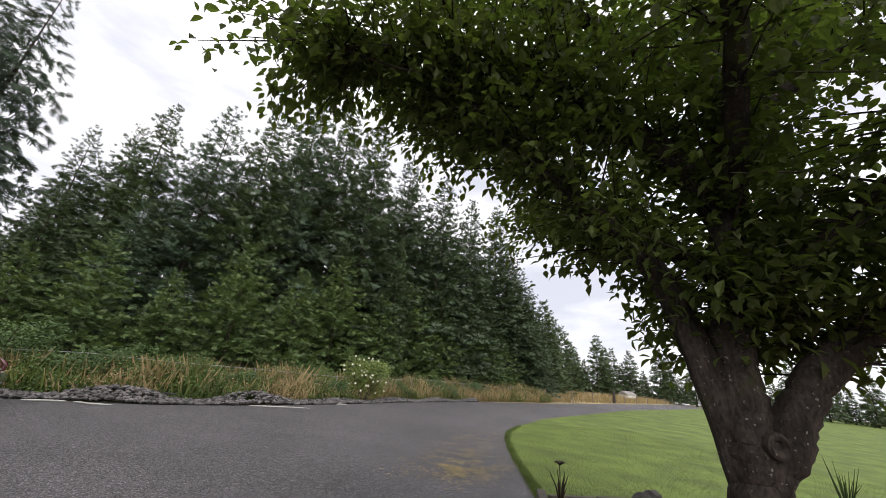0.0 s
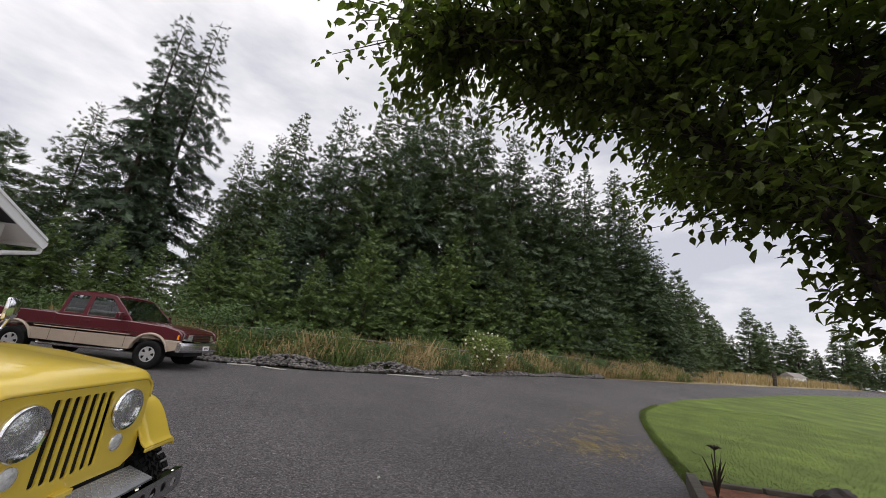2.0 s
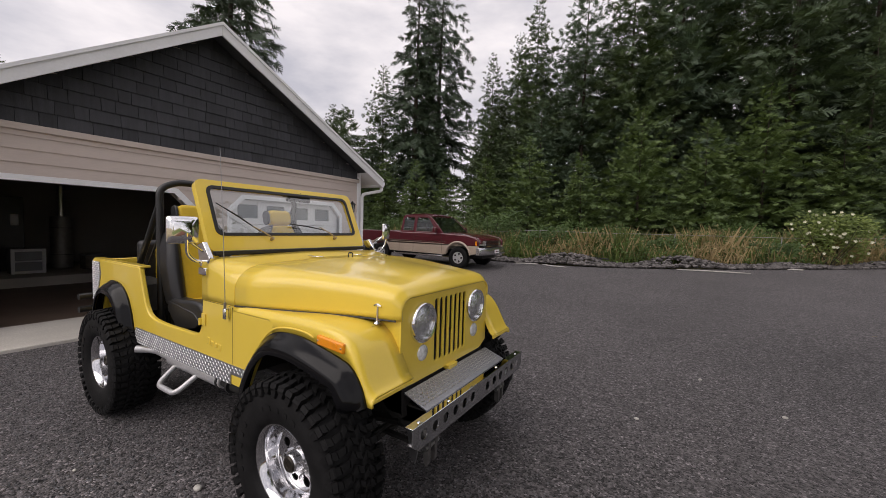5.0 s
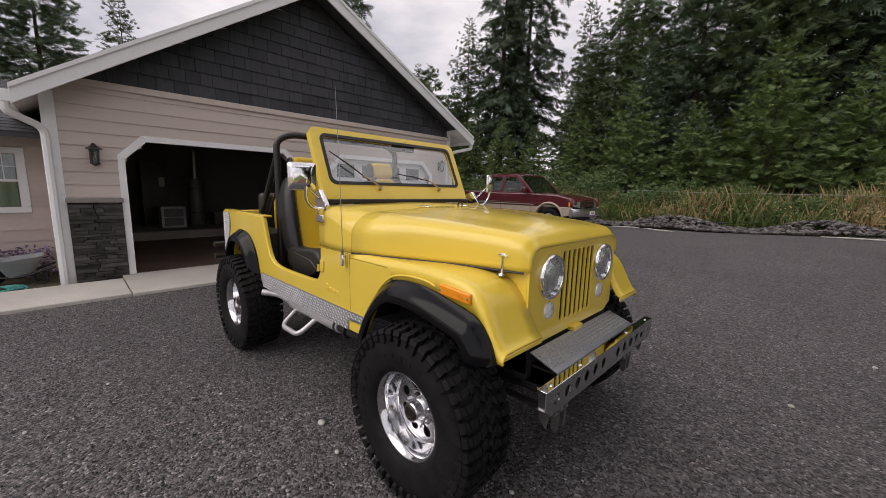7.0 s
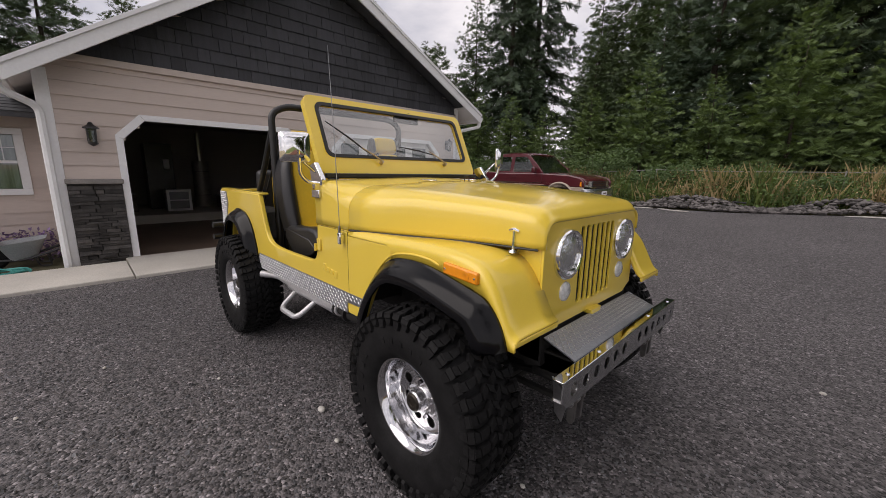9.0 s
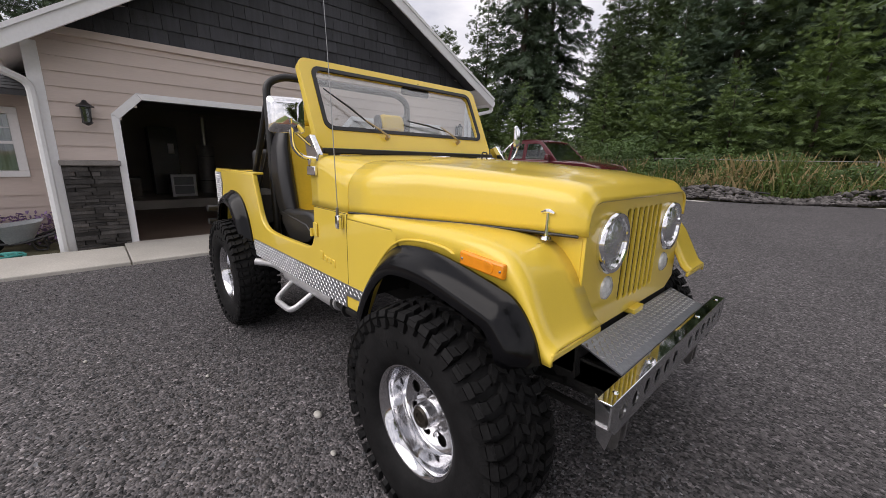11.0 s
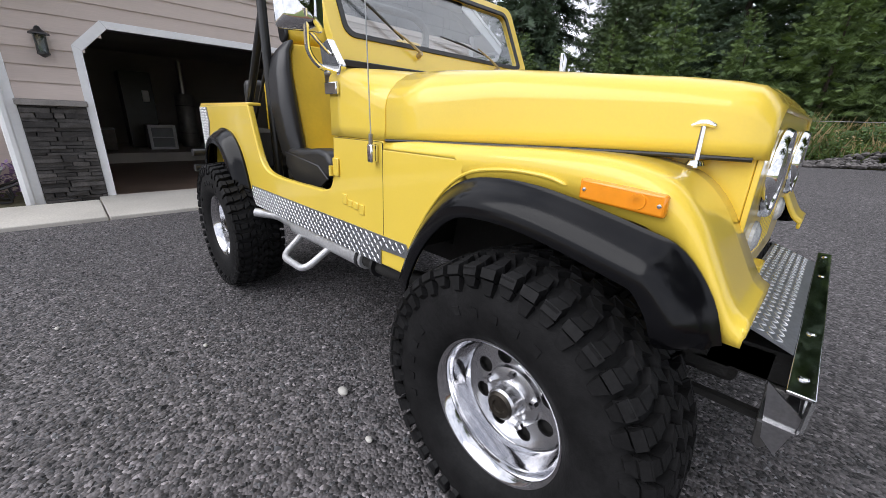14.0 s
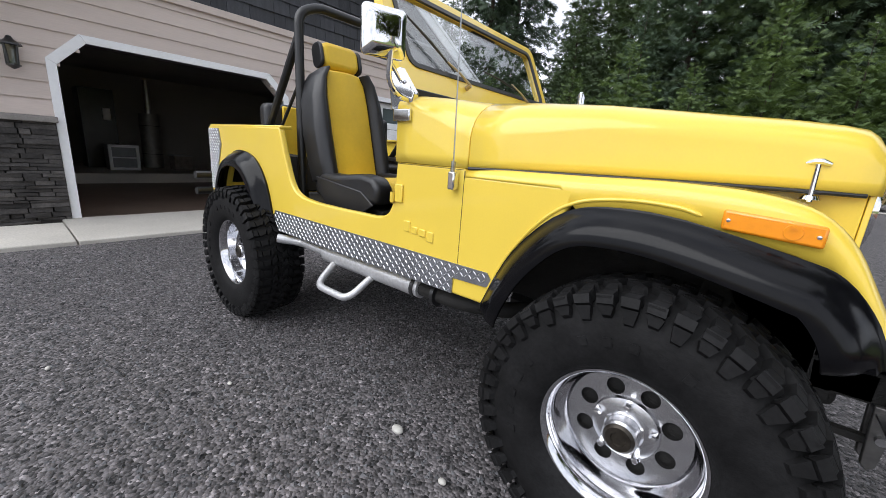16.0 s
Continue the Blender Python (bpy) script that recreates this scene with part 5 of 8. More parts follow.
# unseen block added low in the nose to keep light off the gravel
bm = bmesh.new()
box(bm, 0.30, 0.44, -0.42, 0.42, 0.52, 0.66)
part("front_crossmember", bm, M_UNDER, offroader, "dark block under the nose, added to hold back light", bevel=0.02)
bm = bmesh.new()
tube(bm, [(0.17, -0.60, 0.42), (0.17, 0.60, 0.42)], 0.018, 8)
part("tie_rod", bm, M_UNDER, offroader)
bm = bmesh.new()
tube(bm, [(0.20, -0.55, 0.47), (0.26, 0.35, 0.58)], 0.016, 8)
part("drag_link", bm, M_UNDER, offroader)
# unseen wedge behind the grille, also added only to block light
bm = bmesh.new()
prism(bm, [(0.05, 1.0), (0.34, 0.94), (0.37, 0.60), (0.30, 0.58), (0.20, 0.70)], lambda a, b, d: (a, -0.46 + d, b), 0.92)
part("radiator_shroud", bm, M_UNDER, offroader)
# bumper: drilled channel, tread-plate apron, brackets
bm = bmesh.new()
holed(bm, [(-0.60, 0.565), (0.66, 0.565), (0.705, 0.60), (0.705, 0.682), (-0.645, 0.682), (-0.645, 0.60)], [circle(-0.555 + 0.098 * k, 0.625, 0.027, 18) for k in range(13) if k != 6], lambda a, b, d: (0.575 - d, a, b), 0.006)
bumper = part("front_bumper", bm, M_BUMPFACE, offroader, "drilled silver channel bumper")
bm = bmesh.new()
box(bm, 0.528, 0.5745, -0.645, 0.705, 0.676, 0.684)
part("top_flange", bm, M_CHROME, bumper, "polished top flange", bevel=0.002)
bm = bmesh.new()
box(bm, 0.505, 0.568, -0.60, 0.66, 0.562, 0.568)
part("bottom_flange", bm, M_STEEL, bumper)
for y in (-0.57, -0.30, 0.30, 0.63):
    bm = bmesh.new()
    spin(bm, [(0.0, 0.006), (0.008, 0.005), (0.010, 0.0)], (0.551, y, 0.684), "z", 8)
    part("bolt", bm, M_CHROME, bumper)
bm = bmesh.new()
prism(bm, [(0.385, 0.742), (0.527, 0.690), (0.527, 0.684), (0.385, 0.736)], lambda a, b, d: (a, -0.47 + d, b), 0.94)
plate = part("apron_plate", bm, M_PLATE, bumper, "aluminium tread plate behind the bumper")
tread_bars([(-0.465, 0.39), (0.465, 0.39), (0.465, 0.522), (-0.465, 0.522)], lambda a, b, d: (b, a, 0.7425 - (b - 0.385) * 0.366 + d), plate)
for s in (-1, 1):
    bm = bmesh.new()
    box(bm, 0.36, 0.566, s * 0.34, s * 0.42, 0.575, 0.66)
    part("frame_horn", bm, M_UNDER, bumper)
    bm = bmesh.new()
    prism(bm, [(0.50, 0.585), (0.548, 0.585), (0.54, 0.415), (0.525, 0.40), (0.51, 0.415)], lambda a, b, d: (a, s * (0.385 + d), b), 0.018)
    br = part("tow_bracket", bm, M_GREYIRON, bumper, "worn grey steel tow bracket", bevel=0.003)
    bm = bmesh.new()
    prism(bm, [(0.50, 0.585), (0.548, 0.585), (0.54, 0.415), (0.525, 0.40), (0.51, 0.415)], lambda a, b, d: (a, s * (0.445 + d), b), 0.018)
    part("tow_bracket", bm, M_GREYIRON, bumper, "worn grey steel tow bracket", bevel=0.003)
    bm = bmesh.new()
    tube(bm, [(0.528, s * 0.36, 0.50), (0.528, s * 0.48, 0.50)], 0.012, 8)
    part("pin", bm, M_STEEL, br)
    bm = bmesh.new()
    box(bm, 0.0, 0.52, s * 0.40, s * 0.425, 0.455, 0.475)
    part("sway_link", bm, M_UNDER, bumper)
    # splash plate hanging behind the bumper end
    bm = bmesh.new()
    prism(bm, [(0.50, 0.66), (0.573, 0.60), (0.55, 0.49), (0.52, 0.52)], lambda a, b, d: (a, s * (0.585 + d), b), 0.006)
    part("end_plate", bm, M_STEEL, bumper)

# windscreen: leaning frame, glass, seal, wipers
LEAN = Matrix.Translation((-1.045, 0, 1.385)) @ Matrix.Rotation(radians(-24.5), 4, "Y")
ws_out = rounded(-0.705, 0.705, 0.0, 0.545, 0.055, 5)
ws_in = rounded(-0.635, 0.635, 0.125, 0.495, 0.045, 5)
ws_place = lambda a, b, d: tuple(LEAN @ Vector((-d, a, b)))
bm = bmesh.new()
holed(bm, ws_out, [ws_in], ws_place, 0.045)
screen = part("windscreen_frame", bm, M_YELLOW, offroader, "yellow windscreen frame", bevel=0.008, segs=3)
bm = bmesh.new()
holed(bm, rounded(-0.640, 0.640, 0.120, 0.500, 0.05, 5), [rounded(-0.618, 0.618, 0.142, 0.478, 0.04, 5)], lambda a, b, d: tuple(LEAN @ Vector((0.006 - d, a, b))), 0.012)
part("rubber_seal", bm, M_VINYLB, screen, "black rubber seal")
bm = bmesh.new()
holed(bm, rounded(-0.62, 0.62, 0.140, 0.480, 0.04, 5), [], lambda a, b, d: tuple(LEAN @ Vector((-0.012 - d, a, b))), 0.005)
gl = part("glass", bm, M_GLASS, screen, "clear windscreen glass")
gl.visible_shadow = False
bm = bmesh.new()
box(bm, -1.048, -1.018, -0.69, 0.69, 1.366, 1.396)
part("cowl_seal", bm, M_VINYLB, screen, "black rubber strip at the foot of the screen", bevel=0.006)


def at_ws(a, b, d=0.03):
    return tuple(LEAN @ Vector((d, a, b)))


for y, my, mb, ba, bb in ((-0.25, -0.38, 0.185, (-0.33, 0.15), (-0.60, 0.36)), (0.36, 0.22, 0.19, (0.27, 0.165), (-0.06, 0.215))):
    bm = bmesh.new()
    tube(bm, [at_ws(y, 0.088, 0.0), at_ws(y, 0.09, 0.03)], 0.012, 10)
    tube(bm, [at_ws(y, 0.09, 0.028), at_ws((y + my) / 2, (0.09 + mb) / 2, 0.03), at_ws(my, mb, 0.022)], [0.007, 0.005, 0.004], 8)
    wip = part("wiper", bm, M_WIPERARM, screen, "tan metal wiper arm")
    bm = bmesh.new()
    tube(bm, [at_ws(*ba, 0.014), at_ws((ba[0] + bb[0]) / 2, (ba[1] + bb[1]) / 2 + 0.004, 0.018), at_ws(*bb, 0.014)], [0.004, 0.0065, 0.004], 6)
    part("blade", bm, M_BLACKMETAL, wip, "black wiper blade")
bm = bmesh.new()
box(bm, -1.30, -1.275, 0.02, 0.26, 1.775, 1.83)
part("rear_view_mirror", bm, M_BLACKMETAL, screen, "black interior mirror", bevel=0.01)
bm = bmesh.new()
tube(bm, [(-1.26, 0.14, 1.855), (-1.288, 0.14, 1.815)], 0.007, 6)
part("mirror_stalk", bm, M_BLACKMETAL, screen)

# chrome mirrors on arms
for s in (-1, 1):
    base = part("windscreen_hinge", (lambda b: (box(b, -1.02, -0.93, s * (W + 0.001), s * (W + 0.016), 1.255, 1.30), b)[1])(bmesh.new()), M_CHROME, offroader, "chrome windscreen hinge bracket", bevel=0.004)
    bm = bmesh.new()
    prism(bm, [(-1.06, 1.30), (-0.955, 1.30), (-0.935, 1.36), (-1.02, 1.46), (-1.09, 1.44)], lambda a, b, d: (a, s * (0.735 + d), b), 0.03)
    part("hinge_plate", bm, M_CHROME, base, bevel=0.005)
    bm = bmesh.new()
    tube(bm, bent([(-0.965, s * 0.76, 1.335), (-0.955, s * 0.84, 1.345), (-0.95, s * 0.885, 1.39), (-0.918, s * 0.90, 1.52)], 0.04), 0.010, 10)
    arm = part("mirror_arm", bm, M_CHROME, offroader, "chrome mirror arm")
    bm = bmesh.new()
    tube(bm, bent([(-1.0, s * 0.77, 1.40), (-0.985, s * 0.86, 1.47), (-0.972, s * 0.895, 1.50)], 0.04), 0.007, 8)
    part("brace", bm, M_CHROME, arm)
    mm = Matrix.Translation((-0.955, s * 0.905, 1.535)) @ Matrix.Rotation(radians(28 if s > 0 else -20), 4, "Z")
    bm = bmesh.new()
    loft(bm, [[tuple(mm @ Vector((d, a, b))) for a, b in rounded(-h, h, -h, h, 0.018, 4)] for d, h in ((-0.014, 0.076), (-0.012, 0.081), (0.004, 0.081), (0.010, 0.077), (0.032, 0.056), (0.036, 0.046))], True, True)
    part("mirror_head", bm, M_CHROME, arm, "rectangular chrome mirror head", bevel=0.008, segs=3)

# whip antenna
ant = part("antenna_base", (lambda b: (box(b, -0.708, -0.678, -0.808, -W - 0.001, 1.02, 1.085), b)[1])(bmesh.new()), M_CHROME, offroader, "chrome antenna bracket", bevel=0.006)
bm = bmesh.new()
tube(bm, [(-0.692, -0.80, 1.085), (-0.690, -0.80, 1.12)], 0.008, 8)
tube(bm, [(-0.690, -0.80, 1.12), (-0.70, -0.805, 1.6), (-0.72, -0.81, 2.02)], [0.0025, 0.002, 0.0012], 6)
part("antenna_whip", bm, M_STEEL, ant, "thin whip antenna")

# roll bar
bm = bmesh.new()
tube(bm, bent([(-1.99, -0.62, 0.72), (-2.0, -0.62, 1.84), (-2.0, -0.50, 1.90), (-2.0, 0.50, 1.90), (-2.0, 0.62, 1.84), (-1.99, 0.62, 0.72)], 0.13, 7), 0.026, 12)
bar = part("roll_bar", bm, M_BLACKMETAL, offroader, "black tubular roll bar")
for s in (-1, 1):
    bm = bmesh.new()
    tube(bm, [(-2.0, s * 0.615, 1.74), (-2.62, s * 0.60, 0.98)], 0.024, 10)
    part("brace", bm, M_BLACKMETAL, bar)
    bm = bmesh.new()
    tube(bm, [(-2.03, s * 0.60, 1.50), (-2.50, s * 0.585, 1.0)], 0.010, 8)
    part("belt_strap", bm, M_VINYLB, bar)

# seats
for s in (-1, 1):
    yc = s * 0.40
    seat = part("seat", (lambda b: (box(b, -1.80, -1.28, yc - 0.20, yc + 0.20, 0.80, 0.84), b)[1])(bmesh.new()), M_UNDER, offroader, "bucket seat in black and yellow vinyl", bevel=0.01)
    back = Matrix.Translation((-1.78, yc, 0.95)) @ Matrix.Rotation(radians(-14), 4, "Y")
    for nm, ya, yb, mt, bul in (("backrest_centre", -0.145, 0.145, M_VINYLY, 0.0), ("side_bolster", -0.24, -0.145, M_VINYLB, 0.035), ("side_bolster", 0.145, 0.24, M_VINYLB, 0.035)):
        bm = bmesh.new()
        rings = []
        for z, sh in ((0.0, 1.0), (0.11, 1.05), (0.28, 1.07), (0.45, 1.0), (0.56, 0.87), (0.62, 0.68)):
            ring = []
            a, b = ya * sh, yb * sh
            if nm == "backrest_centre":
                a, b = ya * min(1, sh + 0.06), yb * min(1, sh + 0.06)
            elif ya < 0:
                b = -0.145 * min(1, sh + 0.06)
            else:
                a = 0.145 * min(1, sh + 0.06)
            for k in range(9):
                t = k / 8
                y = a + (b - a) * t
                bulge = math.sin(math.pi * t) * 0.016
                ring.append((0.05 + bul * (1 - abs(2 * t - 1) ** 2) + bulge + (0.02 if bul else 0) * (t if ya < 0 and False else 0), y, z))
            ring += [(-0.075, b, z), (-0.085, (a + b) / 2, z), (-0.075, a, z)]
            rings.append([tuple(back @ Vector(p)) for p in ring])
        loft(bm, rings, True, True)
        part(nm, bm, mt, seat, bevel=0.012, sharp=60, segs=3)
    bm = bmesh.new()
    prism(bm, rounded(-0.125, 0.125, 0.635, 0.785, 0.05, 5), lambda a, b, d: tuple(back @ Vector((0.05 - d, a, b))), 0.10)
    hr = part("headrest", bm, M_VINYLY, seat, "yellow headrest", bevel=0.03, segs=4)
    for e in (-1, 1):
        bm = bmesh.new()
        prism(bm, rounded(-0.045, 0.05, 0.64, 0.78, 0.04, 4), lambda a, b, d: tuple(back @ Vector((a, e * (0.122 + d), b))), 0.022)
        part("headrest_side", bm, M_VINYLB, hr, bevel=0.008)
        bm = bmesh.new()
        tube(bm, [tuple(back @ Vector((0.0, e * 0.05, 0.58))), tuple(back @ Vector((0.0, e * 0.05, 0.66)))], 0.006, 6)
        part("headrest_post", bm, M_CHROME, hr)
    for nm, ya, yb, mt, top in (("cushion_centre", -0.14, 0.14, M_VINYLY, 0.155), ("cushion_bolster", -0.25, -0.14, M_VINYLB, 0.175), ("cushion_bolster", 0.14, 0.25, M_VINYLB, 0.175)):
        bm = bmesh.new()
        prism(bm, [(-0.52, 0.02), (-0.53, 0.10), (-0.46, top - 0.02), (-0.30, top - 0.02), (-0.12, top), (-0.02, top - 0.01), (0.03, top - 0.06), (0.02, 0.03)],
              lambda a, b, d: (-1.29 + a, yc + ya + d, 0.84 + b), yb - ya)
        part(nm, bm, mt, seat, bevel=0.028, segs=4, sharp=60)
    bm = bmesh.new()
    prism(bm, [(-0.46, 0.0), (-0.50, 0.10), (-0.10, 0.06), (0.0, 0.0), (-0.08, -0.05), (-0.34, -0.10)], lambda a, b, d: (-1.29 + a, yc + s * (0.245 + d), 0.87 + b), 0.012)
    part("seat_skirt", bm, M_VINYLB, seat, bevel=0.005)
    for x in (-1.72, -1.36):
        bm = bmesh.new()
        box(bm, x - 0.02, x + 0.02, yc - 0.17, yc + 0.17, 0.70, 0.80)
        part("seat_riser", bm, M_BLACKMETAL, seat)
# rear bench
bm = bmesh.new()
box(bm, -2.60, -2.2, -0.50, 0.50, 0.86, 1.02)
rb = part("rear_bench", bm, M_VINYLB, offroader, "black and yellow rear bench", bevel=0.04, segs=3)
bm = bmesh.new()
box(bm, -2.66, -2.54, -0.56, 0.56, 0.98, 1.40)
part("bench_back", bm, M_VINYLB, rb, bevel=0.04, segs=3)
bm = bmesh.new()
box(bm, -2.545, -2.52, -0.45, 0.45, 1.0, 1.385)
part("bench_centre", bm, M_VINYLY, rb, bevel=0.008)
# steering wheel
bm = bmesh.new()
sm = Matrix.Translation((-1.22, 0.38, 1.25)) @ Matrix.Rotation(radians(60), 4, "Y")
rings = []
for k in range(32):
    a = 2 * math.pi * k / 32
    rings.append([tuple(sm @ Vector(((0.19 + 0.014 * math.cos(b)) * math.cos(a), (0.19 + 0.014 * math.cos(b)) * math.sin(a), 0.014 * math.sin(b)))) for b in [2 * math.pi * j / 8 for j in range(8)]])
loft(bm, rings + [rings[0]], True, False)
st = part("steering_wheel", bm, M_VINYLB, offroader, "black steering wheel")
for k in range(3):
    a = radians(90 + 120 * k)
    bm = bmesh.new()
    tube(bm, [tuple(sm @ Vector((0, 0, -0.03))), tuple(sm @ Vector((0.18 * math.cos(a), 0.18 * math.sin(a), 0)))], 0.011, 6)
    part("spoke", bm, M_BLACKMETAL, st)
bm = bmesh.new()
tube(bm, [(-1.20, 0.38, 1.24), (-1.02, 0.38, 1.15)], 0.025, 8)
part("column", bm, M_BLACKMETAL, st)

# side pipes and drop steps
for s in (-1, 1):
    bm = bmesh.new()
    tube(bm, [(-0.90, s * 0.69, 0.56), (-1.62, s * 0.69, 0.56)], 0.045, 16)
    pipe = part("side_pipe", bm, M_ALU, offroader, "silver side exhaust muffler")
    bm = bmesh.new()
    tube(bm, bent([(-1.60, s * 0.69, 0.56), (-1.88, s * 0.70, 0.575), (-1.97, s * 0.80, 0.59)], 0.08), 0.027, 12)
    part("tailpipe", bm, M_ALU, pipe, "silver exhaust tip")
    bm = bmesh.new()
    tube(bm, bent([(-0.91, s * 0.69, 0.56), (-0.70, s * 0.69, 0.555), (-0.52, s * 0.60, 0.55), (-0.3, s * 0.40, 0.60)], 0.1), 0.032, 12)
    part("header_pipe", bm, M_UNDER, pipe, "dark exhaust pipe")
    for x in (-0.92, -0.80):
        bm = bmesh.new()
        tube(bm, [(x, s * 0.69, 0.56), (x - 0.018, s * 0.69, 0.56)], 0.051, 14)
        part("clamp", bm, M_BLACKMETAL, pipe)
    bm = bmesh.new()
    tube(bm, bent([(-1.20, s * 0.62, 0.60), (-1.24, s * 0.84, 0.44), (-1.50, s * 0.84, 0.44), (-1.54, s * 0.62, 0.60)], 0.06), 0.018, 12)
    part("step_bar", bm, M_ALU, offroader, "silver tubular drop step")
# rear bumperettes
for s in (-1, 1):
    bm = bmesh.new()
    tube(bm, bent([(-3.0, s * 0.30, 0.74), (-3.15, s * 0.45, 0.74), (-3.12, s * 0.84, 0.74)], 0.06), 0.028, 10)
    part("rear_bumper_tube", bm, M_BLACKMETAL, offroader, "black tube rear bumper")
    bm = bmesh.new()
    tube(bm, bent([(-3.0, s * 0.30, 0.86), (-3.15, s * 0.45, 0.86), (-3.12, s * 0.84, 0.86)], 0.06), 0.028, 10)
    part("rear_bumper_tube", bm, M_BLACKMETAL, offroader, "black tube rear bumper")
for cx in (0.0, -2.372):
    for s in (-1, 1):
        tyre_and_wheel(offroader, cx, s)


# ---- the maroon pickup parked by the wood ----
TG = 0.20
truck = thing("pickup_truck", "maroon extended-cab pickup truck with pale lower panels parked on the gravel", "truck", (-6.6, 10.1, TG))
TM = Matrix.Translation((-4.9, 10.2, TG)) @ Matrix.Rotation(radians(-1.0), 4, "Z")


def tp(bm):
    """Truck space: x ahead from the front axle, y to its left, z from the gravel."""
    bmesh.ops.transform(bm, matrix=TM, verts=bm.verts)
    return bm


def arc(cx, cz, r, a0, a1, n=8):
    return [(cx + r * math.cos(radians(a0 + (a1 - a0) * k / n)), cz + r * math.sin(radians(a0 + (a1 - a0) * k / n))) for k in range(n + 1)]


WB, HW = 3.52, 0.98
for s in (-1, 1):
    # two-tone side skin: pale lower band, maroon above
    bm = bmesh.new()
    low = [(0.78, 0.56)] + [(0.78, 0.80)] + [(0.52, 0.80)] + arc(0, 0.42, 0.50, 50, 130) + [(-0.55, 0.80), (-2.95, 0.80)] + arc(-WB, 0.42, 0.50, 50, 130)
    low += [(-4.05, 0.80), (-4.62, 0.80), (-4.62, 0.60), (-4.02, 0.50)] + arc(-WB, 0.42, 0.47, 170, 10)[::1] + [(-3.02, 0.48), (-0.52, 0.46)] + arc(0, 0.42, 0.47, 170, 10) + [(0.52, 0.50)]
    prism(bm, low, lambda a, b, d: (a, s * (HW - d), b), 0.10)
    part("lower_panel", tp(bm), M_TAN, truck, "pale gold lower body panel", bevel=0.015)
    bm = bmesh.new()
    up = [(0.80, 0.803), (0.80, 0.98), (0.68, 1.08), (0.30, 1.16), (-0.62, 1.20), (-2.55, 1.20), (-2.60, 1.23), (-4.64, 1.23), (-4.66, 0.803), (-4.05, 0.803)]
    up += arc(-WB, 0.42, 0.503, 131, 49) + [(-2.95, 0.803), (-0.55, 0.803)] + arc(0, 0.42, 0.503, 131, 49) + [(0.52, 0.803)]
    prism(bm, up, lambda a, b, d: (a, s * (HW - d), b), 0.10)
    part("upper_panel", tp(bm), M_MAROON, truck, "maroon upper body side", bevel=0.03, segs=3)
    # pale wheel-arch lips
    for cx in (0.0, -WB):
        bm = bmesh.new()
        tube(bm, [(x, s * (HW + 0.004), z) for x, z in arc(cx, 0.42, 0.50, 8, 172, 14)], [0.02] + [0.034] * 13 + [0.02], 8)
        part("arch_lip", tp(bm), M_TAN, truck, "pale wheel-arch lip")
    # cab greenhouse side with openings
    bm = bmesh.new()
    gh = [(-0.62, 1.19), (-0.95, 1.52), (-1.28, 1.80), (-1.45, 1.85), (-2.40, 1.85), (-2.52, 1.80), (-2.58, 1.19)]
    w1 = [(-0.92, 1.24), (-1.12, 1.47), (-1.32, 1.70), (-1.42, 1.74), (-1.84, 1.74), (-1.84, 1.24)]
    w2 = [(-1.98, 1.26), (-1.98, 1.74), (-2.36, 1.74), (-2.44, 1.70), (-2.46, 1.26)]
    holed(bm, gh, [w1, w2], lambda a, b, d: (a, s * (0.93 - 0.19 * max(0, (b - 1.19)) - d), b), 0.05)
    part("cab_side", tp(bm), M_MAROON, truck, bevel=0.01)
    for w in (w1, w2):
        bm = bmesh.new()
        prism(bm, w, lambda a, b, d: (a, s * (0.915 - 0.19 * max(0, (b - 1.19)) - d), b), 0.006)
        part("side_window", tp(bm), M_TRUCKGLASS, truck, "side window glass")
    # seams and handle
    for x in (-0.66, -1.92, -2.585):
        bm = bmesh.new()
        box(bm, x - 0.004, x + 0.004, s * (HW - 0.002), s * (HW + 0.002), 0.50, 1.19)
        part("door_seam", tp(bm), M_UNDER, truck)
    bm = bmesh.new()
    box(bm, -1.82, -1.66, s * HW, s * (HW + 0.02), 1.06, 1.10)
    part("door_handle", tp(bm), M_MAROON, truck, bevel=0.008)
    bm = bmesh.new()
    box(bm, -4.0 + 0.98, -0.56, s * (HW + 0.001), s * (HW + 0.012), 0.83, 0.855)
    part("side_moulding", tp(bm), M_TAN, truck)
    # door mirror
    bm = bmesh.new()
    box(bm, -0.96, -0.84, s * 0.96, s * 1.16, 1.22, 1.40)
    part("door_mirror", tp(bm), M_MAROON, truck, bevel=0.03)
    # step tube
    bm = bmesh.new()
    tube(bm, bent([(-0.62, s * 0.86, 0.45), (-0.72, s * 1.0, 0.40), (-2.80, s * 1.0, 0.40), (-2.92, s * 0.86, 0.45)], 0.08), 0.035, 10)
    part("side_step", tp(bm), M_CHROME, truck, "chrome side step tube")
    # headlight and amber corner
    bm = bmesh.new()
    prism(bm, [(s * 0.50, 0.80), (s * 0.93, 0.82), (s * 0.95, 0.99), (s * 0.50, 0.98)], lambda a, b, d: (0.835 - d - abs(a) ** 4 * 0.10, a, b), 0.05)
    hlt = part("headlight", tp(bm), M_LENS, truck, "clear wrap-round headlight")
    bm = bmesh.new()
    prism(bm, [(0.68, 0.84), (0.74, 0.83), (0.73, 0.97), (0.69, 0.96)], lambda a, b, d: (a, s * (HW - 0.004 + d), b), 0.012)
    part("corner_lens", tp(bm), M_AMBER, hlt, "amber corner lens")
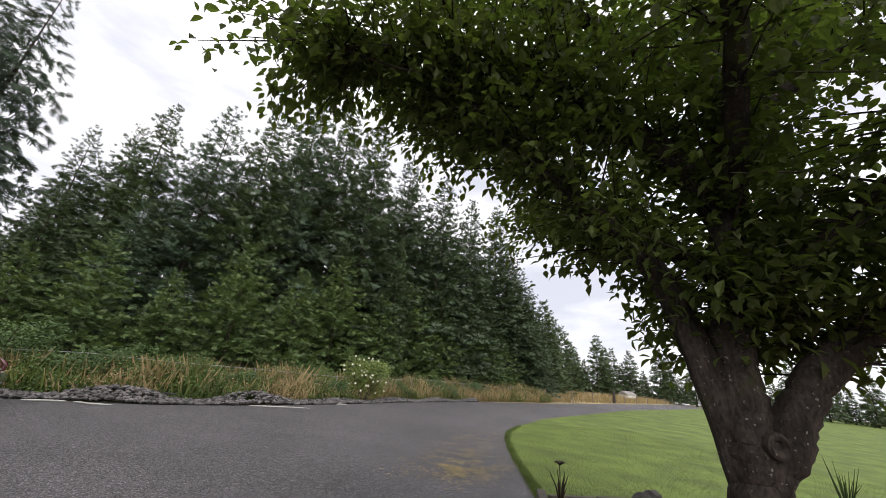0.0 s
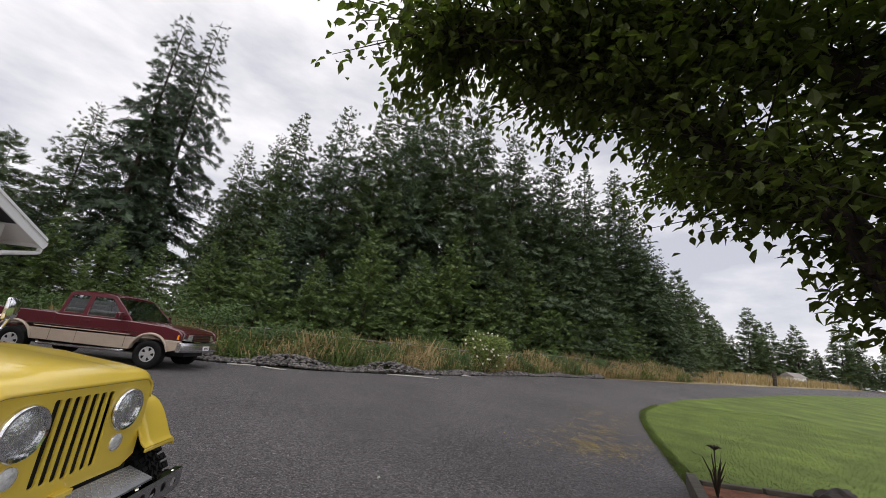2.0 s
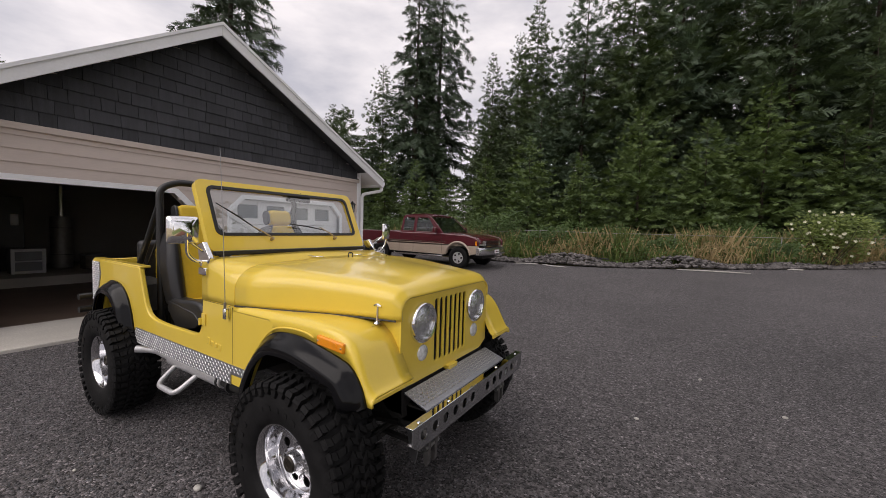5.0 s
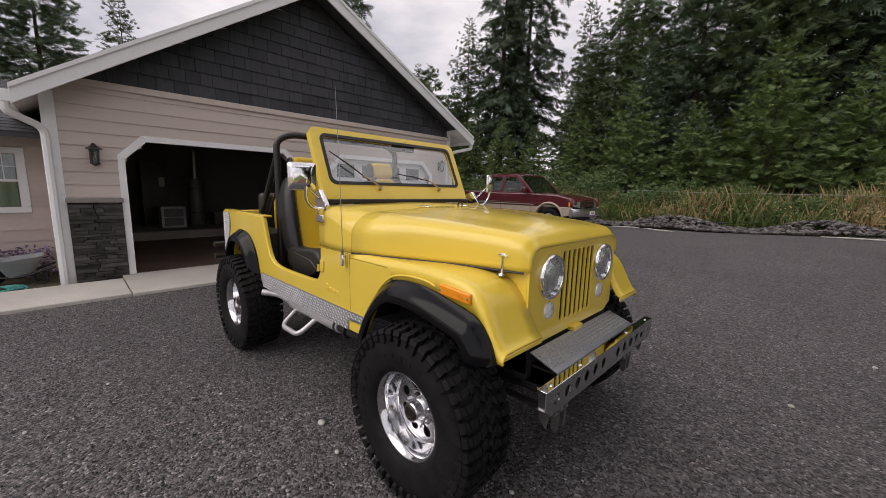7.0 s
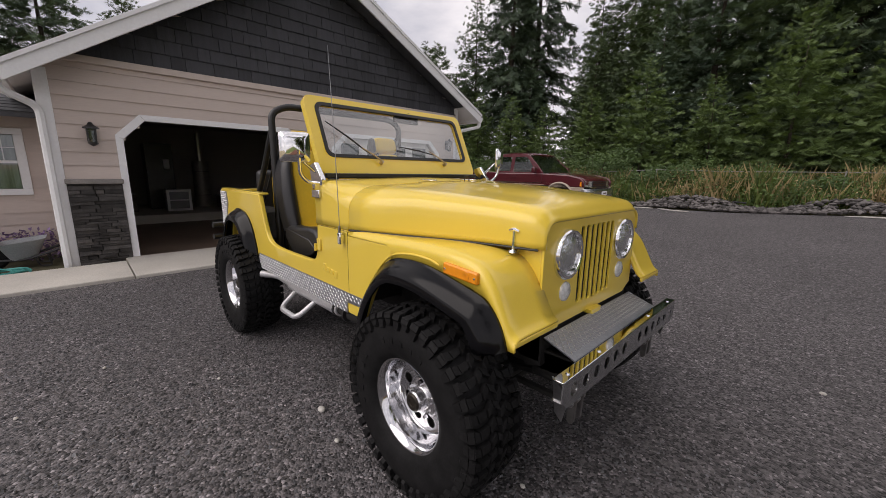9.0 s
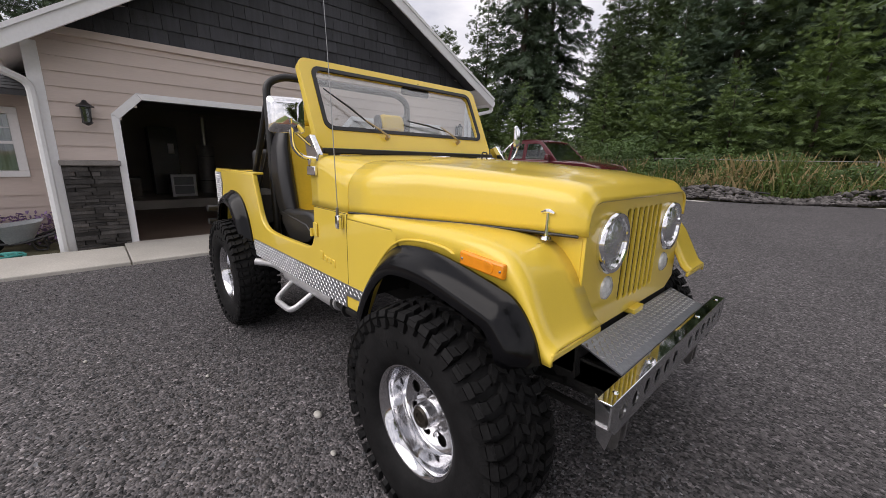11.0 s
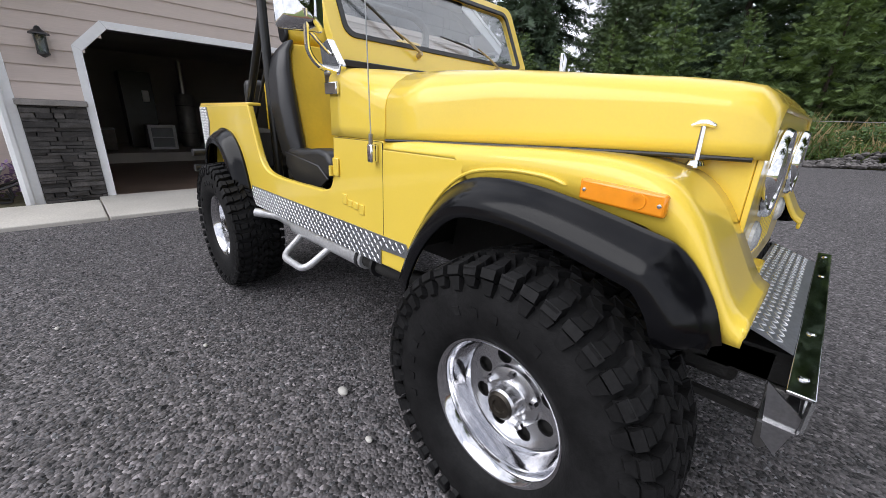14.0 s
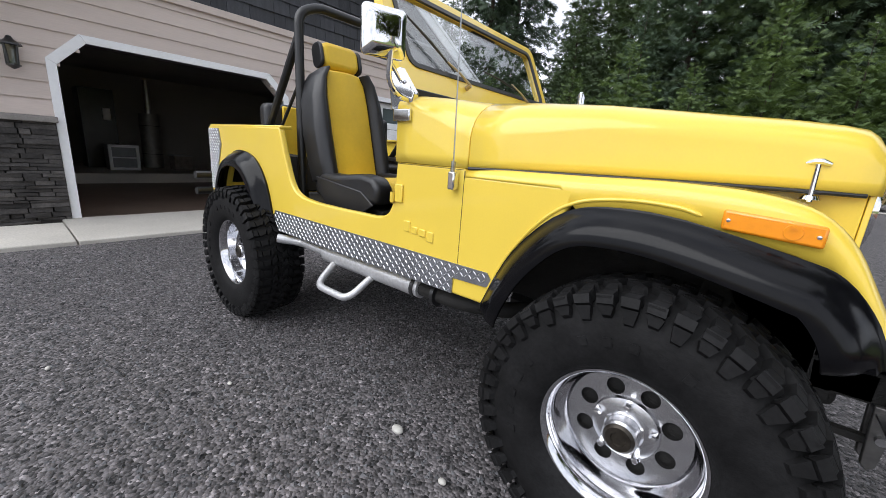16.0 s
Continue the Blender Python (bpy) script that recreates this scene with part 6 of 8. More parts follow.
    # wheels
    for cx in (0.0, -WB):
        bm = bmesh.new()
        prof = [(0.20, 0.10), (0.24, 0.125), (0.32, 0.125), (0.365, 0.105), (0.375, 0.06), (0.378, 0), (0.375, -0.06), (0.365, -0.105), (0.30, -0.12), (0.20, -0.10)]
        spin(bm, [(r, s * o) for r, o in prof], (cx, s * 0.85, 0.378), "y", 40)
        wh = part("wheel", tp(bm), M_TYRE, truck, "black tyre with a bright alloy wheel")
        bm = bmesh.new()
        holed(bm, circle(0, 0, 0.205, 30), [[(r * math.cos(a + da), r * math.sin(a + da)) for r, da in ((0.085, -0.16), (0.165, -0.30), (0.178, 0.0), (0.165, 0.30), (0.085, 0.16))] for a in [2 * math.pi * k / 5 for k in range(5)]],
              lambda a, b, d: (cx + a, s * (0.93 + d), 0.378 + b), 0.02)
        part("alloy", tp(bm), M_ALU, wh, "five-spoke alloy")
        bm = bmesh.new()
        spin(bm, [(0.0, 0.0), (0.2, 0.0)], (cx, s * 0.90, 0.378), "y", 20)
        part("brake", tp(bm), M_UNDER, wh)
# hood, roof, windscreen, bed, nose
bm = bmesh.new()
rings = []
for x, w, z in ((0.80, 0.80, 0.99), (0.70, 0.88, 1.07), (0.30, 0.90, 1.155), (-0.25, 0.90, 1.195), (-0.62, 0.90, 1.21)):
    rings.append([(x, -w, z - 0.03), (x, -w * 0.9, z), (x, -w * 0.5, z + 0.02), (x, 0, z + 0.03), (x, w * 0.5, z + 0.02), (x, w * 0.9, z), (x, w, z - 0.03), (x, w, z - 0.12), (x, -w, z - 0.12)])
loft(bm, rings, True, True)
part("hood", tp(bm), M_MAROON, truck, "maroon hood", bevel=0.01)
bm = bmesh.new()
rings = []
for x, w, z in ((-1.26, 0.78, 1.80), (-1.42, 0.80, 1.86), (-1.9, 0.81, 1.885), (-2.38, 0.80, 1.865), (-2.52, 0.79, 1.80)):
    rings.append([(x, -w, z - 0.02), (x, -w * 0.7, z + 0.02), (x, 0, z + 0.035), (x, w * 0.7, z + 0.02), (x, w, z - 0.02), (x, w, z - 0.05), (x, -w, z - 0.05)])
loft(bm, rings, True, True)
part("cab_roof", tp(bm), M_MAROON, truck, "maroon cab roof")
bm = bmesh.new()
vs = [bm.verts.new(p) for p in ((-0.63, -0.88, 1.20), (-0.63, 0.88, 1.20), (-1.28, 0.78, 1.80), (-1.28, -0.78, 1.80))]
bm.faces.new(vs)
ex = bmesh.ops.extrude_face_region(bm, geom=bm.faces[:])
bmesh.ops.translate(bm, vec=(-0.006, 0, -0.004), verts=[g for g in ex["geom"] if isinstance(g, bmesh.types.BMVert)])
part("windscreen", tp(bm), M_TRUCKGLASS, truck, "raked windscreen")
bm = bmesh.new()
prism(bm, [(-0.85, 1.21), (0.85, 1.21), (0.79, 1.80), (-0.79, 1.80)], lambda a, b, d: (-2.53 + d, a, b), 0.02)
part("rear_window", tp(bm), M_TRUCKGLASS, truck)
bm = bmesh.new()
box(bm, -2.55, -0.62, -0.87, 0.87, 0.45, 0.55)
part("cab_floor", tp(bm), M_UNDER, truck)
for y in (-0.40, 0.40):
    bm = bmesh.new()
    box(bm, -1.95, -1.45, y - 0.27, y + 0.27, 0.70, 1.0)
    st2 = part("seat", tp(bm), M_TAN, truck, "tan cloth seat", bevel=0.05)
    bm = bmesh.new()
    box(bm, -2.05, -1.88, y - 0.25, y + 0.25, 0.95, 1.55)
    part("seat_back", tp(bm), M_TAN, st2, bevel=0.05)
bm = bmesh.new()
box(bm, -0.98, -0.62, -0.86, 0.86, 0.9, 1.18)
part("dashboard", tp(bm), M_UNDER, truck, bevel=0.03)
bm = bmesh.new()
box(bm, -4.62, -2.62, -0.88, 0.88, 0.62, 0.66)
box(bm, -2.64, -2.60, -0.88, 0.88, 0.62, 1.23)
part("bed", tp(bm), M_UNDER, truck)
bm = bmesh.new()
box(bm, -4.67, -4.62, -0.88, 0.88, 0.62, 1.23)
part("tailgate", tp(bm), M_MAROON, truck, bevel=0.01)
bm = bmesh.new()
prism(bm, rounded(-0.48, 0.48, 0.80, 0.985, 0.04), lambda a, b, d: (0.84 - d, a, b), 0.06)
part("grille", tp(bm), M_BLACKMETAL, truck, "dark grille", bevel=0.01)
bm = bmesh.new()
for k in range(3):
    box(bm, 0.835, 0.85, -0.46, 0.46, 0.835 + k * 0.05, 0.85 + k * 0.05)
part("grille_bars", tp(bm), M_MAROON, truck)
bm = bmesh.new()
rings = []
for y in (-1.0, -0.9, -0.4, 0.4, 0.9, 1.0):
    o = 0.16 * abs(y) ** 3
    rings.append([(0.98 - o, y, 0.50), (1.02 - o, y, 0.56), (1.02 - o, y, 0.70), (0.98 - o, y, 0.76), (0.72, y, 0.76), (0.72, y, 0.50)])
loft(bm, rings, True, True)
fb = part("front_bumper", tp(bm), M_BUMPER, truck, "chromed front bumper with a pale plate", bevel=0.01)
bm = bmesh.new()
box(bm, 1.015, 1.03, -0.16, 0.16, 0.56, 0.68)
part("number_plate", tp(bm), M_TRIM, fb, "white plate")
bm = bmesh.new()
for k in range(5):
    box(bm, 1.0305, 1.033, -0.12 + k * 0.05, -0.09 + k * 0.05, 0.595, 0.645)
part("plate_bars", tp(bm), M_MAROON, fb)
bm = bmesh.new()
box(bm, -4.82, -4.62, -0.95, 0.95, 0.52, 0.66)
part("rear_bumper", tp(bm), M_BUMPER, truck, bevel=0.02)
bm = bmesh.new()
box(bm, -4.4, 0.7, -0.5, 0.5, 0.36, 0.56)
part("chassis", tp(bm), M_UNDER, truck)


# ---- plants ----
def conifer(name, h, r, seed, mat, label, count, step=0.3, size0=0.46, sparse=False, lean=0.0, start=0.03):
    """A conifer: tapered trunk, whorls of drooping limbs, each limb fringed with needle sprays."""
    rn = random.Random(seed)
    ob = thing(name, label, "tree", (0, 0, 0))
    bm = bmesh.new()
    tube(bm, [(lean * h * t * t, 0.05 * math.sin(5 * t), h * t) for t in (0, 0.15, 0.35, 0.6, 0.8, 1.0)], [h * 0.014 + 0.05, h * 0.011, h * 0.008, h * 0.004, h * 0.0018, 0.006], 8)
    part("trunk", bm, M_TRUNK, ob, "straight brown conifer trunk")
    verts, faces = [], []

    def strip(o, q, w, l, tip, dip):
        """One needled twig: a blunt tapered strip that dips towards its end."""
        k = len(verts)
        e = o + q * l + dip
        verts.extend([o - w, o + w, e + w * tip, e - w * tip])
        faces.append((k, k + 1, k + 2, k + 3))

    def spray(p, d, side, size):
        """A flat bough end: a stem with paired twigs that shorten towards the tip."""
        q0 = rn.uniform(-1.3, 1.3)
        side = side * math.cos(q0) + d.cross(side) * math.sin(q0)
        L = size * rn.uniform(0.8, 1.25)
        dip = Vector((0, 0, L * rn.uniform(-0.22, 0.16)))
        strip(p, d, side * (L * 0.07), L, 0.55, dip)
        for j, (o0, l0) in enumerate(((0.10, 0.50), (0.34, 0.44), (0.58, 0.34))):
            for e in (-1, 1):
                q = (d * 0.66 + side * (0.75 * e)).normalized()
                w = (side * 0.66 - d * (0.75 * e)) * (L * 0.062)
                strip(p + d * (L * (o0 + 0.06 * e)) + dip * (o0 * o0), q, w, L * l0 * rn.uniform(0.75, 1.25), 0.5, dip * 0.45)

    n_all = int(count)
    for b in range(n_all):
        u0 = (b + rn.random()) / n_all
        t = start + (0.99 - start) * (0.6 * u0 + 0.4 * (1 - math.sqrt(1 - u0)))
        t = min(t, 0.985)
        reach = r * ((1 - t) ** (0.74 if sparse else 0.90)) * min(1.0, 0.72 + t * 2.5) + 0.12
        az = b * 2.399 + rn.uniform(-0.5, 0.5)
        lob = 1.0 + 0.22 * math.sin(az * 2 + seed) + 0.15 * math.sin(az * 3 + t * 9 + seed)
        L = reach * lob * (rn.uniform(0.45, 1.15) if sparse else rn.uniform(0.62, 1.12))
        out = Vector((math.cos(az), math.sin(az), 0))
        tilt = rn.uniform(-0.10, 0.55) + max(0.0, t - 0.75) * 2.2
        droop = (rn.uniform(0.35, 0.65) if sparse else rn.uniform(0.15, 0.42)) * (1.0 if t < 0.8 else 0.4)
        base = Vector((lean * h * t * t, 0, h * t))
        side = Vector((-out.y, out.x, 0))
        m = max(2, int(L / step))
        small = 0.5 + 0.5 * min(1.0, (1 - t) * 2.6)
        for i in range(1, m + 1):
            u = i / m
            if u < 0.34 and m > 3 and rn.random() < 0.7:
                continue
            p = base + out * (L * u) + Vector((rn.uniform(-0.08, 0.08), rn.uniform(-0.08, 0.08), L * (tilt * u - droop * u * u + 0.10 * u ** 4)))
            d = (out + Vector((0, 0, tilt - 2 * droop * u + 0.4 * u ** 3))).normalized()
            size = size0 * small * (1.12 - 0.30 * u) * rn.uniform(0.75, 1.25)
            if i == m or rn.random() < 0.5:
                spray(p, d, side, size)
            for e in (-1, 1):
                dd = (d * 0.62 + side * e * 0.78 + Vector((0, 0, rn.uniform(-0.45, 0.50) - (0.55 if sparse else 0.0)))).normalized()
                spray(p, dd, dd.cross(Vector((0, 0, 1))).normalized(), size * rn.uniform(0.85, 1.3))
    me = bpy.data.meshes.new("crown")
    me.from_pydata([tuple(v) for v in verts], [], faces)
    me.materials.append(mat)
    cr = new("crown", me)
    cr.parent = ob
    tagged(cr, "dense drooping needle sprays" if not sparse else "ragged drooping limbs with gaps")
    return ob


def put(ob, x, y, h0, h, turn, first):
    m = pose(x, y, rise(y) - 0.05, 0, 0, turn)
    k = h / h0
    if first:
        ob.matrix_basis = m
        new_ob = ob
    else:
        new_ob = copy_thing(ob, m)
    new_ob.scale = (k * 1.0, k * 1.0, k)
    return new_ob


KINDS = [
    (conifer("fir_tree", 16, 3.7, 11, M_FIR, "dense dark green fir at the wood's edge", 560, 0.29, 0.37), 16),
    (conifer("fir_tree", 16, 4.0, 12, M_FIR_B, "dense blue-green spruce at the wood's edge", 560, 0.29, 0.37), 16),
    (conifer("fir_tree", 16, 3.2, 13, M_FIR, "dark green fir with a thin pointed top", 500, 0.29, 0.36), 16),
    (conifer("tall_fir", 22, 3.5, 14, M_FIR_TALL, "tall ragged fir with drooping limbs and gaps", 250, 0.25, 0.50, sparse=True, lean=0.014, start=0.18), 22),
    (conifer("young_fir", 6, 2.3, 15, M_FIR_LIGHT, "young bright green fir at the wood's edge", 300, 0.21, 0.25), 6),
    (conifer("distant_fir", 11, 3.0, 16, M_FIR, "distant dark fir beyond the field", 170, 0.55, 0.72), 11),
    (conifer("dark_fir", 16, 3.9, 17, M_FIR_DARK, "dense blue-black fir at the wood's edge", 560, 0.29, 0.38), 16),
]
used = set()


def plant(kind, x, y, h, turn=0.0):
    ob, h0 = KINDS[kind]
    first = kind not in used
    used.add(kind)
    o = put(ob, x, y, h0, h, turn, first)
    tagged(o, group="conifers of the wood")
    return o


rn = random.Random(7)
for kind, x, y, h in ((3, -16.3, 21.9, 22.6), (3, -15.4, 23.6, 23.6), (2, -11.9, 26.2, 14.9), (2, -10.6, 28.3, 16.9), (0, -7.9, 25.0, 17.4), (1, -4.7, 25.7, 19.0), (0, -1.9, 26.6, 20.9), (1, 0.8, 29.9, 26.3), (0, 4.0, 33.2, 28.5),
                      (6, 6.5, 27.8, 23.6),
                      (6, 10.2, 29.4, 21.7),
                      (6, 13.7, 29.0, 20.4),
                      (6, 17.5, 30.4, 19.5),
                      (6, 21.6, 32.2, 20.6),
                      (6, 23.8, 32.8, 17.1),
                      (6, 23.7, 31.9, 13.3), (5, 25.6, 32.5, 10.2), (5, 28, 36, 9.6), (5, 31.5, 39.5, 9.6), (5, 37, 45.5, 9.8), (5, 46.5, 57, 9.8), (5, 54, 63, 10), (5, 69, 63, 10.4), (5, 79, 57.5, 10.0), (5, 92, 48.5, 10.4), (5, 100, 41, 10.6), (5, 108, 32, 10.8), (5, 29.5, 37, 9.4), (5, 34.5, 42, 9.6), (5, 40.5, 48, 10.0), (5, 44, 53, 10.2), (5, 52.0, 58.5, 12.6), (5, 49, 61, 9.6), (5, 56, 61, 10.2), (5, 62.5, 60.5, 12.2), (5, 59, 63, 9.4), (5, 66.0, 62, 10.2), (5, 71, 60, 10), (5, 76, 57, 11), (5, 82, 54, 10.4), (5, 88, 50, 10.0), (5, 96, 44, 11.0), (5, 104, 36, 10.4), (5, 112, 26, 10.6), (5, 120, 14, 11.0), (5, 126, 2, 11), (1, -21.1, 22.3, 8.9), (0, -21.5, 24.0, 15.2), (1, -14.7, 22.0, 9.8), (0, -9.9, 21.6, 9.7), (1, -6.3, 21.7, 9.4), (2, 9.0, 24.8, 11.5), (0, -23.9, 20.4, 11.2), (5, -26.6, 24.6, 12.3), (5, -29.1, 25.5, 12.7),
                      (3, -20.0, 9.8, 24.0), (0, -21.5, 12.8, 11.0), (2, -25.0, 15.5, 11.0),
                      (3, -23.5, -4.6, 15.0), (0, -21.5, -6.6, 14.5), (1, -24.0, -1.8, 14.0), (1, -22.5, -10.5, 15.0), (0, -23.0, 1.0, 10.5),
                      (6, 11.8, 34.3, 21.8),
                      (6, 16.2, 34.6, 19.5),
                      (6, 20.1, 35.1, 16.3), (1, 24.0, 37.8, 13.9), (0, -13.1, 31.1, 14.1), (1, -7.1, 32.9, 18.3), (0, -0.1, 36.1, 21.4),
                      (6, 8.3, 36.6, 20.5), (2, 15.8, 35.6, 16.9),
                      (6, 25.2, 32.3, 12.5),
                      (6, 27.5, 34.0, 12.2), (5, 31.0, 36.5, 11.5), (5, 34.0, 39.0, 11.0), (1, 29.0, 38.0, 11.0)):
    plant(kind, x, y, h, rn.uniform(0, 360))
# dense far band beyond the field
far_line = [(30, 40), (46, 58), (62, 66), (80, 60), (98, 46), (112, 30), (124, 8), (128, -10)]
for (xa, ya), (xb, yb) in zip(far_line, far_line[1:]):
    L = math.dist((xa, ya), (xb, yb))
    for k in range(int(L / 2.6)):
        t = (k + rn.random()) * 2.6 / L
        plant(5, xa + (xb - xa) * t + rn.uniform(1, 5), ya + (yb - ya) * t + rn.uniform(1, 5), rn.uniform(5.6, 8.2), rn.uniform(0, 360))
# skirt of young firs at the edge, filling the wall of green down to the weeds
for x, y, h in ((-13.4, 18.2, 5.5), (-10.9, 18.0, 4.7), (-8.3, 18.1, 5.2), (-5.7, 18.2, 6.3), (-3.2, 19.3, 5.3), (-0.5, 20.3, 7.6), (2.4, 21.7, 6.9), (4.9, 23.0, 8.6), (7.9, 23.6, 6.5), (10.7, 25.6, 8.1), (13.6, 27.0, 7.6), (17.1, 28.4, 7.3), (19.3, 29.2, 6.7), (-16.2, 18.4, 6.0), (-19.0, 17.4, 5.4), (21.2, 29.9, 6.0)):
    plant(4, x, y, h, rn.uniform(0, 360))


# ---- the big cherry tree over the planting bed ----
cherry = thing("cherry_tree", "broad dark cherry tree with a forked knotted trunk in the bed", "tree", (5.00, -0.15, 0.06))
rn = random.Random(21)
limbs = [
    ([(5.06, -0.26, 0.0), (5.06, -0.26, 0.25), (5.07, -0.28, 0.8), (5.09, -0.29, 1.25), (5.10, -0.29, 1.6), (5.11, -0.29, 2.0), (5.12, -0.32, 2.5)], [0.22, 0.165, 0.15, 0.155, 0.15, 0.12, 0.06]),
    ([(5.08, -0.27, 1.1), (5.10, -0.25, 1.6), (5.11, -0.25, 2.1), (5.12, -0.34, 2.8), (5.20, -0.42, 3.8), (5.36, -0.34, 5.1), (5.3, -0.3, 6.5)], [0.10, 0.125, 0.13, 0.12, 0.11, 0.09, 0.05]),
    ([(5.10, -0.31, 0.85), (5.15, -0.40, 1.25), (5.27, -0.52, 1.65), (5.44, -0.68, 2.0), (5.82, -1.0, 2.42), (6.3, -2.0, 3.2), (6.6, -2.9, 4.2)], [0.08, 0.115, 0.12, 0.11, 0.10, 0.075, 0.045]),
    ([(5.22, -0.34, 3.0), (4.92, -0.18, 3.62), (4.45, 0.05, 4.15), (3.72, 0.48, 4.72), (2.65, 0.84, 4.75), (1.95, 0.82, 4.48)], [0.12, 0.105, 0.095, 0.075, 0.05, 0.025]),
    ([(5.08, -0.27, 0.95), (5.04, -0.20, 1.45), (4.96, -0.12, 2.0), (4.74, 0.05, 2.74), (4.26, 0.38, 3.36), (3.68, 0.66, 3.95), (3.0, 0.6, 4.4)], [0.08, 0.11, 0.11, 0.10, 0.085, 0.06, 0.03]),
    ([(5.16, -0.3, 2.6), (5.4, 0.8, 3.5), (5.7, 1.9, 4.1), (6.0, 2.9, 4.5)], [0.11, 0.085, 0.06, 0.03]),
    ([(5.24, -0.38, 3.2), (4.5, -1.0, 4.1), (3.6, -1.5, 4.8), (2.8, -1.9, 5.2)], [0.10, 0.08, 0.055, 0.03]),
    ([(5.32, -0.38, 4.3), (4.3, 0.1, 5.3), (3.2, 0.4, 5.9), (2.3, 0.5, 6.2)], [0.09, 0.07, 0.05, 0.025]),
    ([(5.82, -1.06, 2.25), (5.3, -1.8, 3.3), (4.7, -2.5, 4.1)], [0.07, 0.055, 0.03]),
    ([(6.1, -1.6, 2.8), (7.0, -1.5, 3.5), (7.9, -1.3, 4.1)], [0.08, 0.06, 0.03]),
    ([(5.27, -0.4, 3.6), (6.2, 0.0, 4.3), (7.1, 0.5, 4.9)], [0.09, 0.06, 0.03]),
    ([(5.16, -0.3, 2.4), (6.1, -0.2, 3.0), (7.0, 0.0, 3.5), (7.9, 0.3, 3.8)], [0.09, 0.075, 0.05, 0.03]),
    ([(5.14, -0.28, 2.2), (5.3, -1.0, 2.9), (5.5, -1.9, 3.5)], [0.07, 0.055, 0.03]),
    ([(5.30, -0.40, 4.0), (6.2, -1.2, 4.8), (7.1, -1.9, 5.3), (8.0, -2.5, 5.6)], [0.08, 0.06, 0.045, 0.025]),
    ([(5.36, -0.34, 5.1), (6.3, -0.6, 5.8), (7.4, -0.8, 6.2)], [0.07, 0.05, 0.025]),
    ([(4.96, -0.20, 3.8), (4.5, 0.7, 4.5), (4.0, 1.6, 5.0), (3.5, 2.2, 5.2)], [0.08, 0.06, 0.045, 0.025]),
]
limbs = [([(x + 0.03, y - 0.02, z) for x, y, z in pts], rr) for pts, rr in limbs]
tips = []
for pts, rr in limbs:
    fine = 9 if max(rr) > 0.11 else 4
    path = smooth_path(pts, fine)
    rad = smooth_path([(q, 0) for q in rr], fine)
    bm = bmesh.new()
    wob = [tuple(Vector(p) + Vector((rn.uniform(-0.012, 0.012), rn.uniform(-0.012, 0.012), 0))) for p in path]
    thick = max(rr) > 0.11
    tube(bm, wob, [q[0] for q in rad], 28 if thick else 9)
    if thick:
        for q in bm.verts:
            c = min((Vector(p) for p in path), key=lambda p: (p - q.co).length)
            d = (q.co - c).normalized()
            ridge = noise.noise(Vector((q.co.x * 9, q.co.y * 9, q.co.z * 2.2))) * 0.026 + noise.noise(Vector((q.co.x * 24, q.co.y * 24, q.co.z * 8))) * 0.012
            q.co += d * ridge
    part("trunk" if rr[0] > 0.2 else "limb", bm, M_BARK, cherry, "dark furrowed bark with pale lichen specks" if thick else "")
    if rr[0] < 0.2:
        path = smooth_path(pts, 4)
        n = len(path)
        for i in range(int(n * 0.25), n):
            tips.append((Vector(path[i]), (Vector(path[min(i + 1, n - 1)]) - Vector(path[max(i - 1, 0)])).normalized(), i / n))
# knot scar on the trunk
bm = bmesh.new()
kc = Matrix.Translation((5.08, -0.50, 1.44)) @ Matrix.Rotation(radians(-28), 4, "Z") @ Matrix.Rotation(radians(90), 4, "X")
rings = []
for r, o in ((0.025, -0.005), (0.035, 0.015), (0.055, 0.028), (0.072, 0.018), (0.08, -0.06)):
    rings.append([tuple(kc @ Vector((r * math.cos(a), r * 1.15 * math.sin(a), o))) for a in [2 * math.pi * k / 16 for k in range(16)]])
loft(bm, rings, True, True)
part("knot", bm, M_BARK, cherry, "healed round branch scar")
# twigs and leaves
tw = bmesh.new()
leaf_v, leaf_f = [], []


def leaf(p, d, size):
    d = d.normalized()
    side = d.cross(Vector((rn.uniform(-0.4, 0.4), rn.uniform(-0.4, 0.4), 1))).normalized()
    up = side.cross(d)
    k = len(leaf_v)
    w = size * rn.uniform(0.24, 0.32)
    q = [p, p + d * size * 0.22 + side * w * 0.7 + up * w * 0.35, p + d * size * 0.55 + side * w + up * w * 0.35, p + d * size - up * size * 0.12,
         p + d * size * 0.55 - side * w + up * w * 0.35, p + d * size * 0.22 - side * w * 0.7 + up * w * 0.35, p + d * size * 0.5]
    leaf_v.extend(q)
    leaf_f.extend([(k, k + 1, k + 2, k + 6), (k + 6, k + 2, k + 3), (k + 6, k + 3, k + 4), (k, k + 6, k + 4, k + 5)])


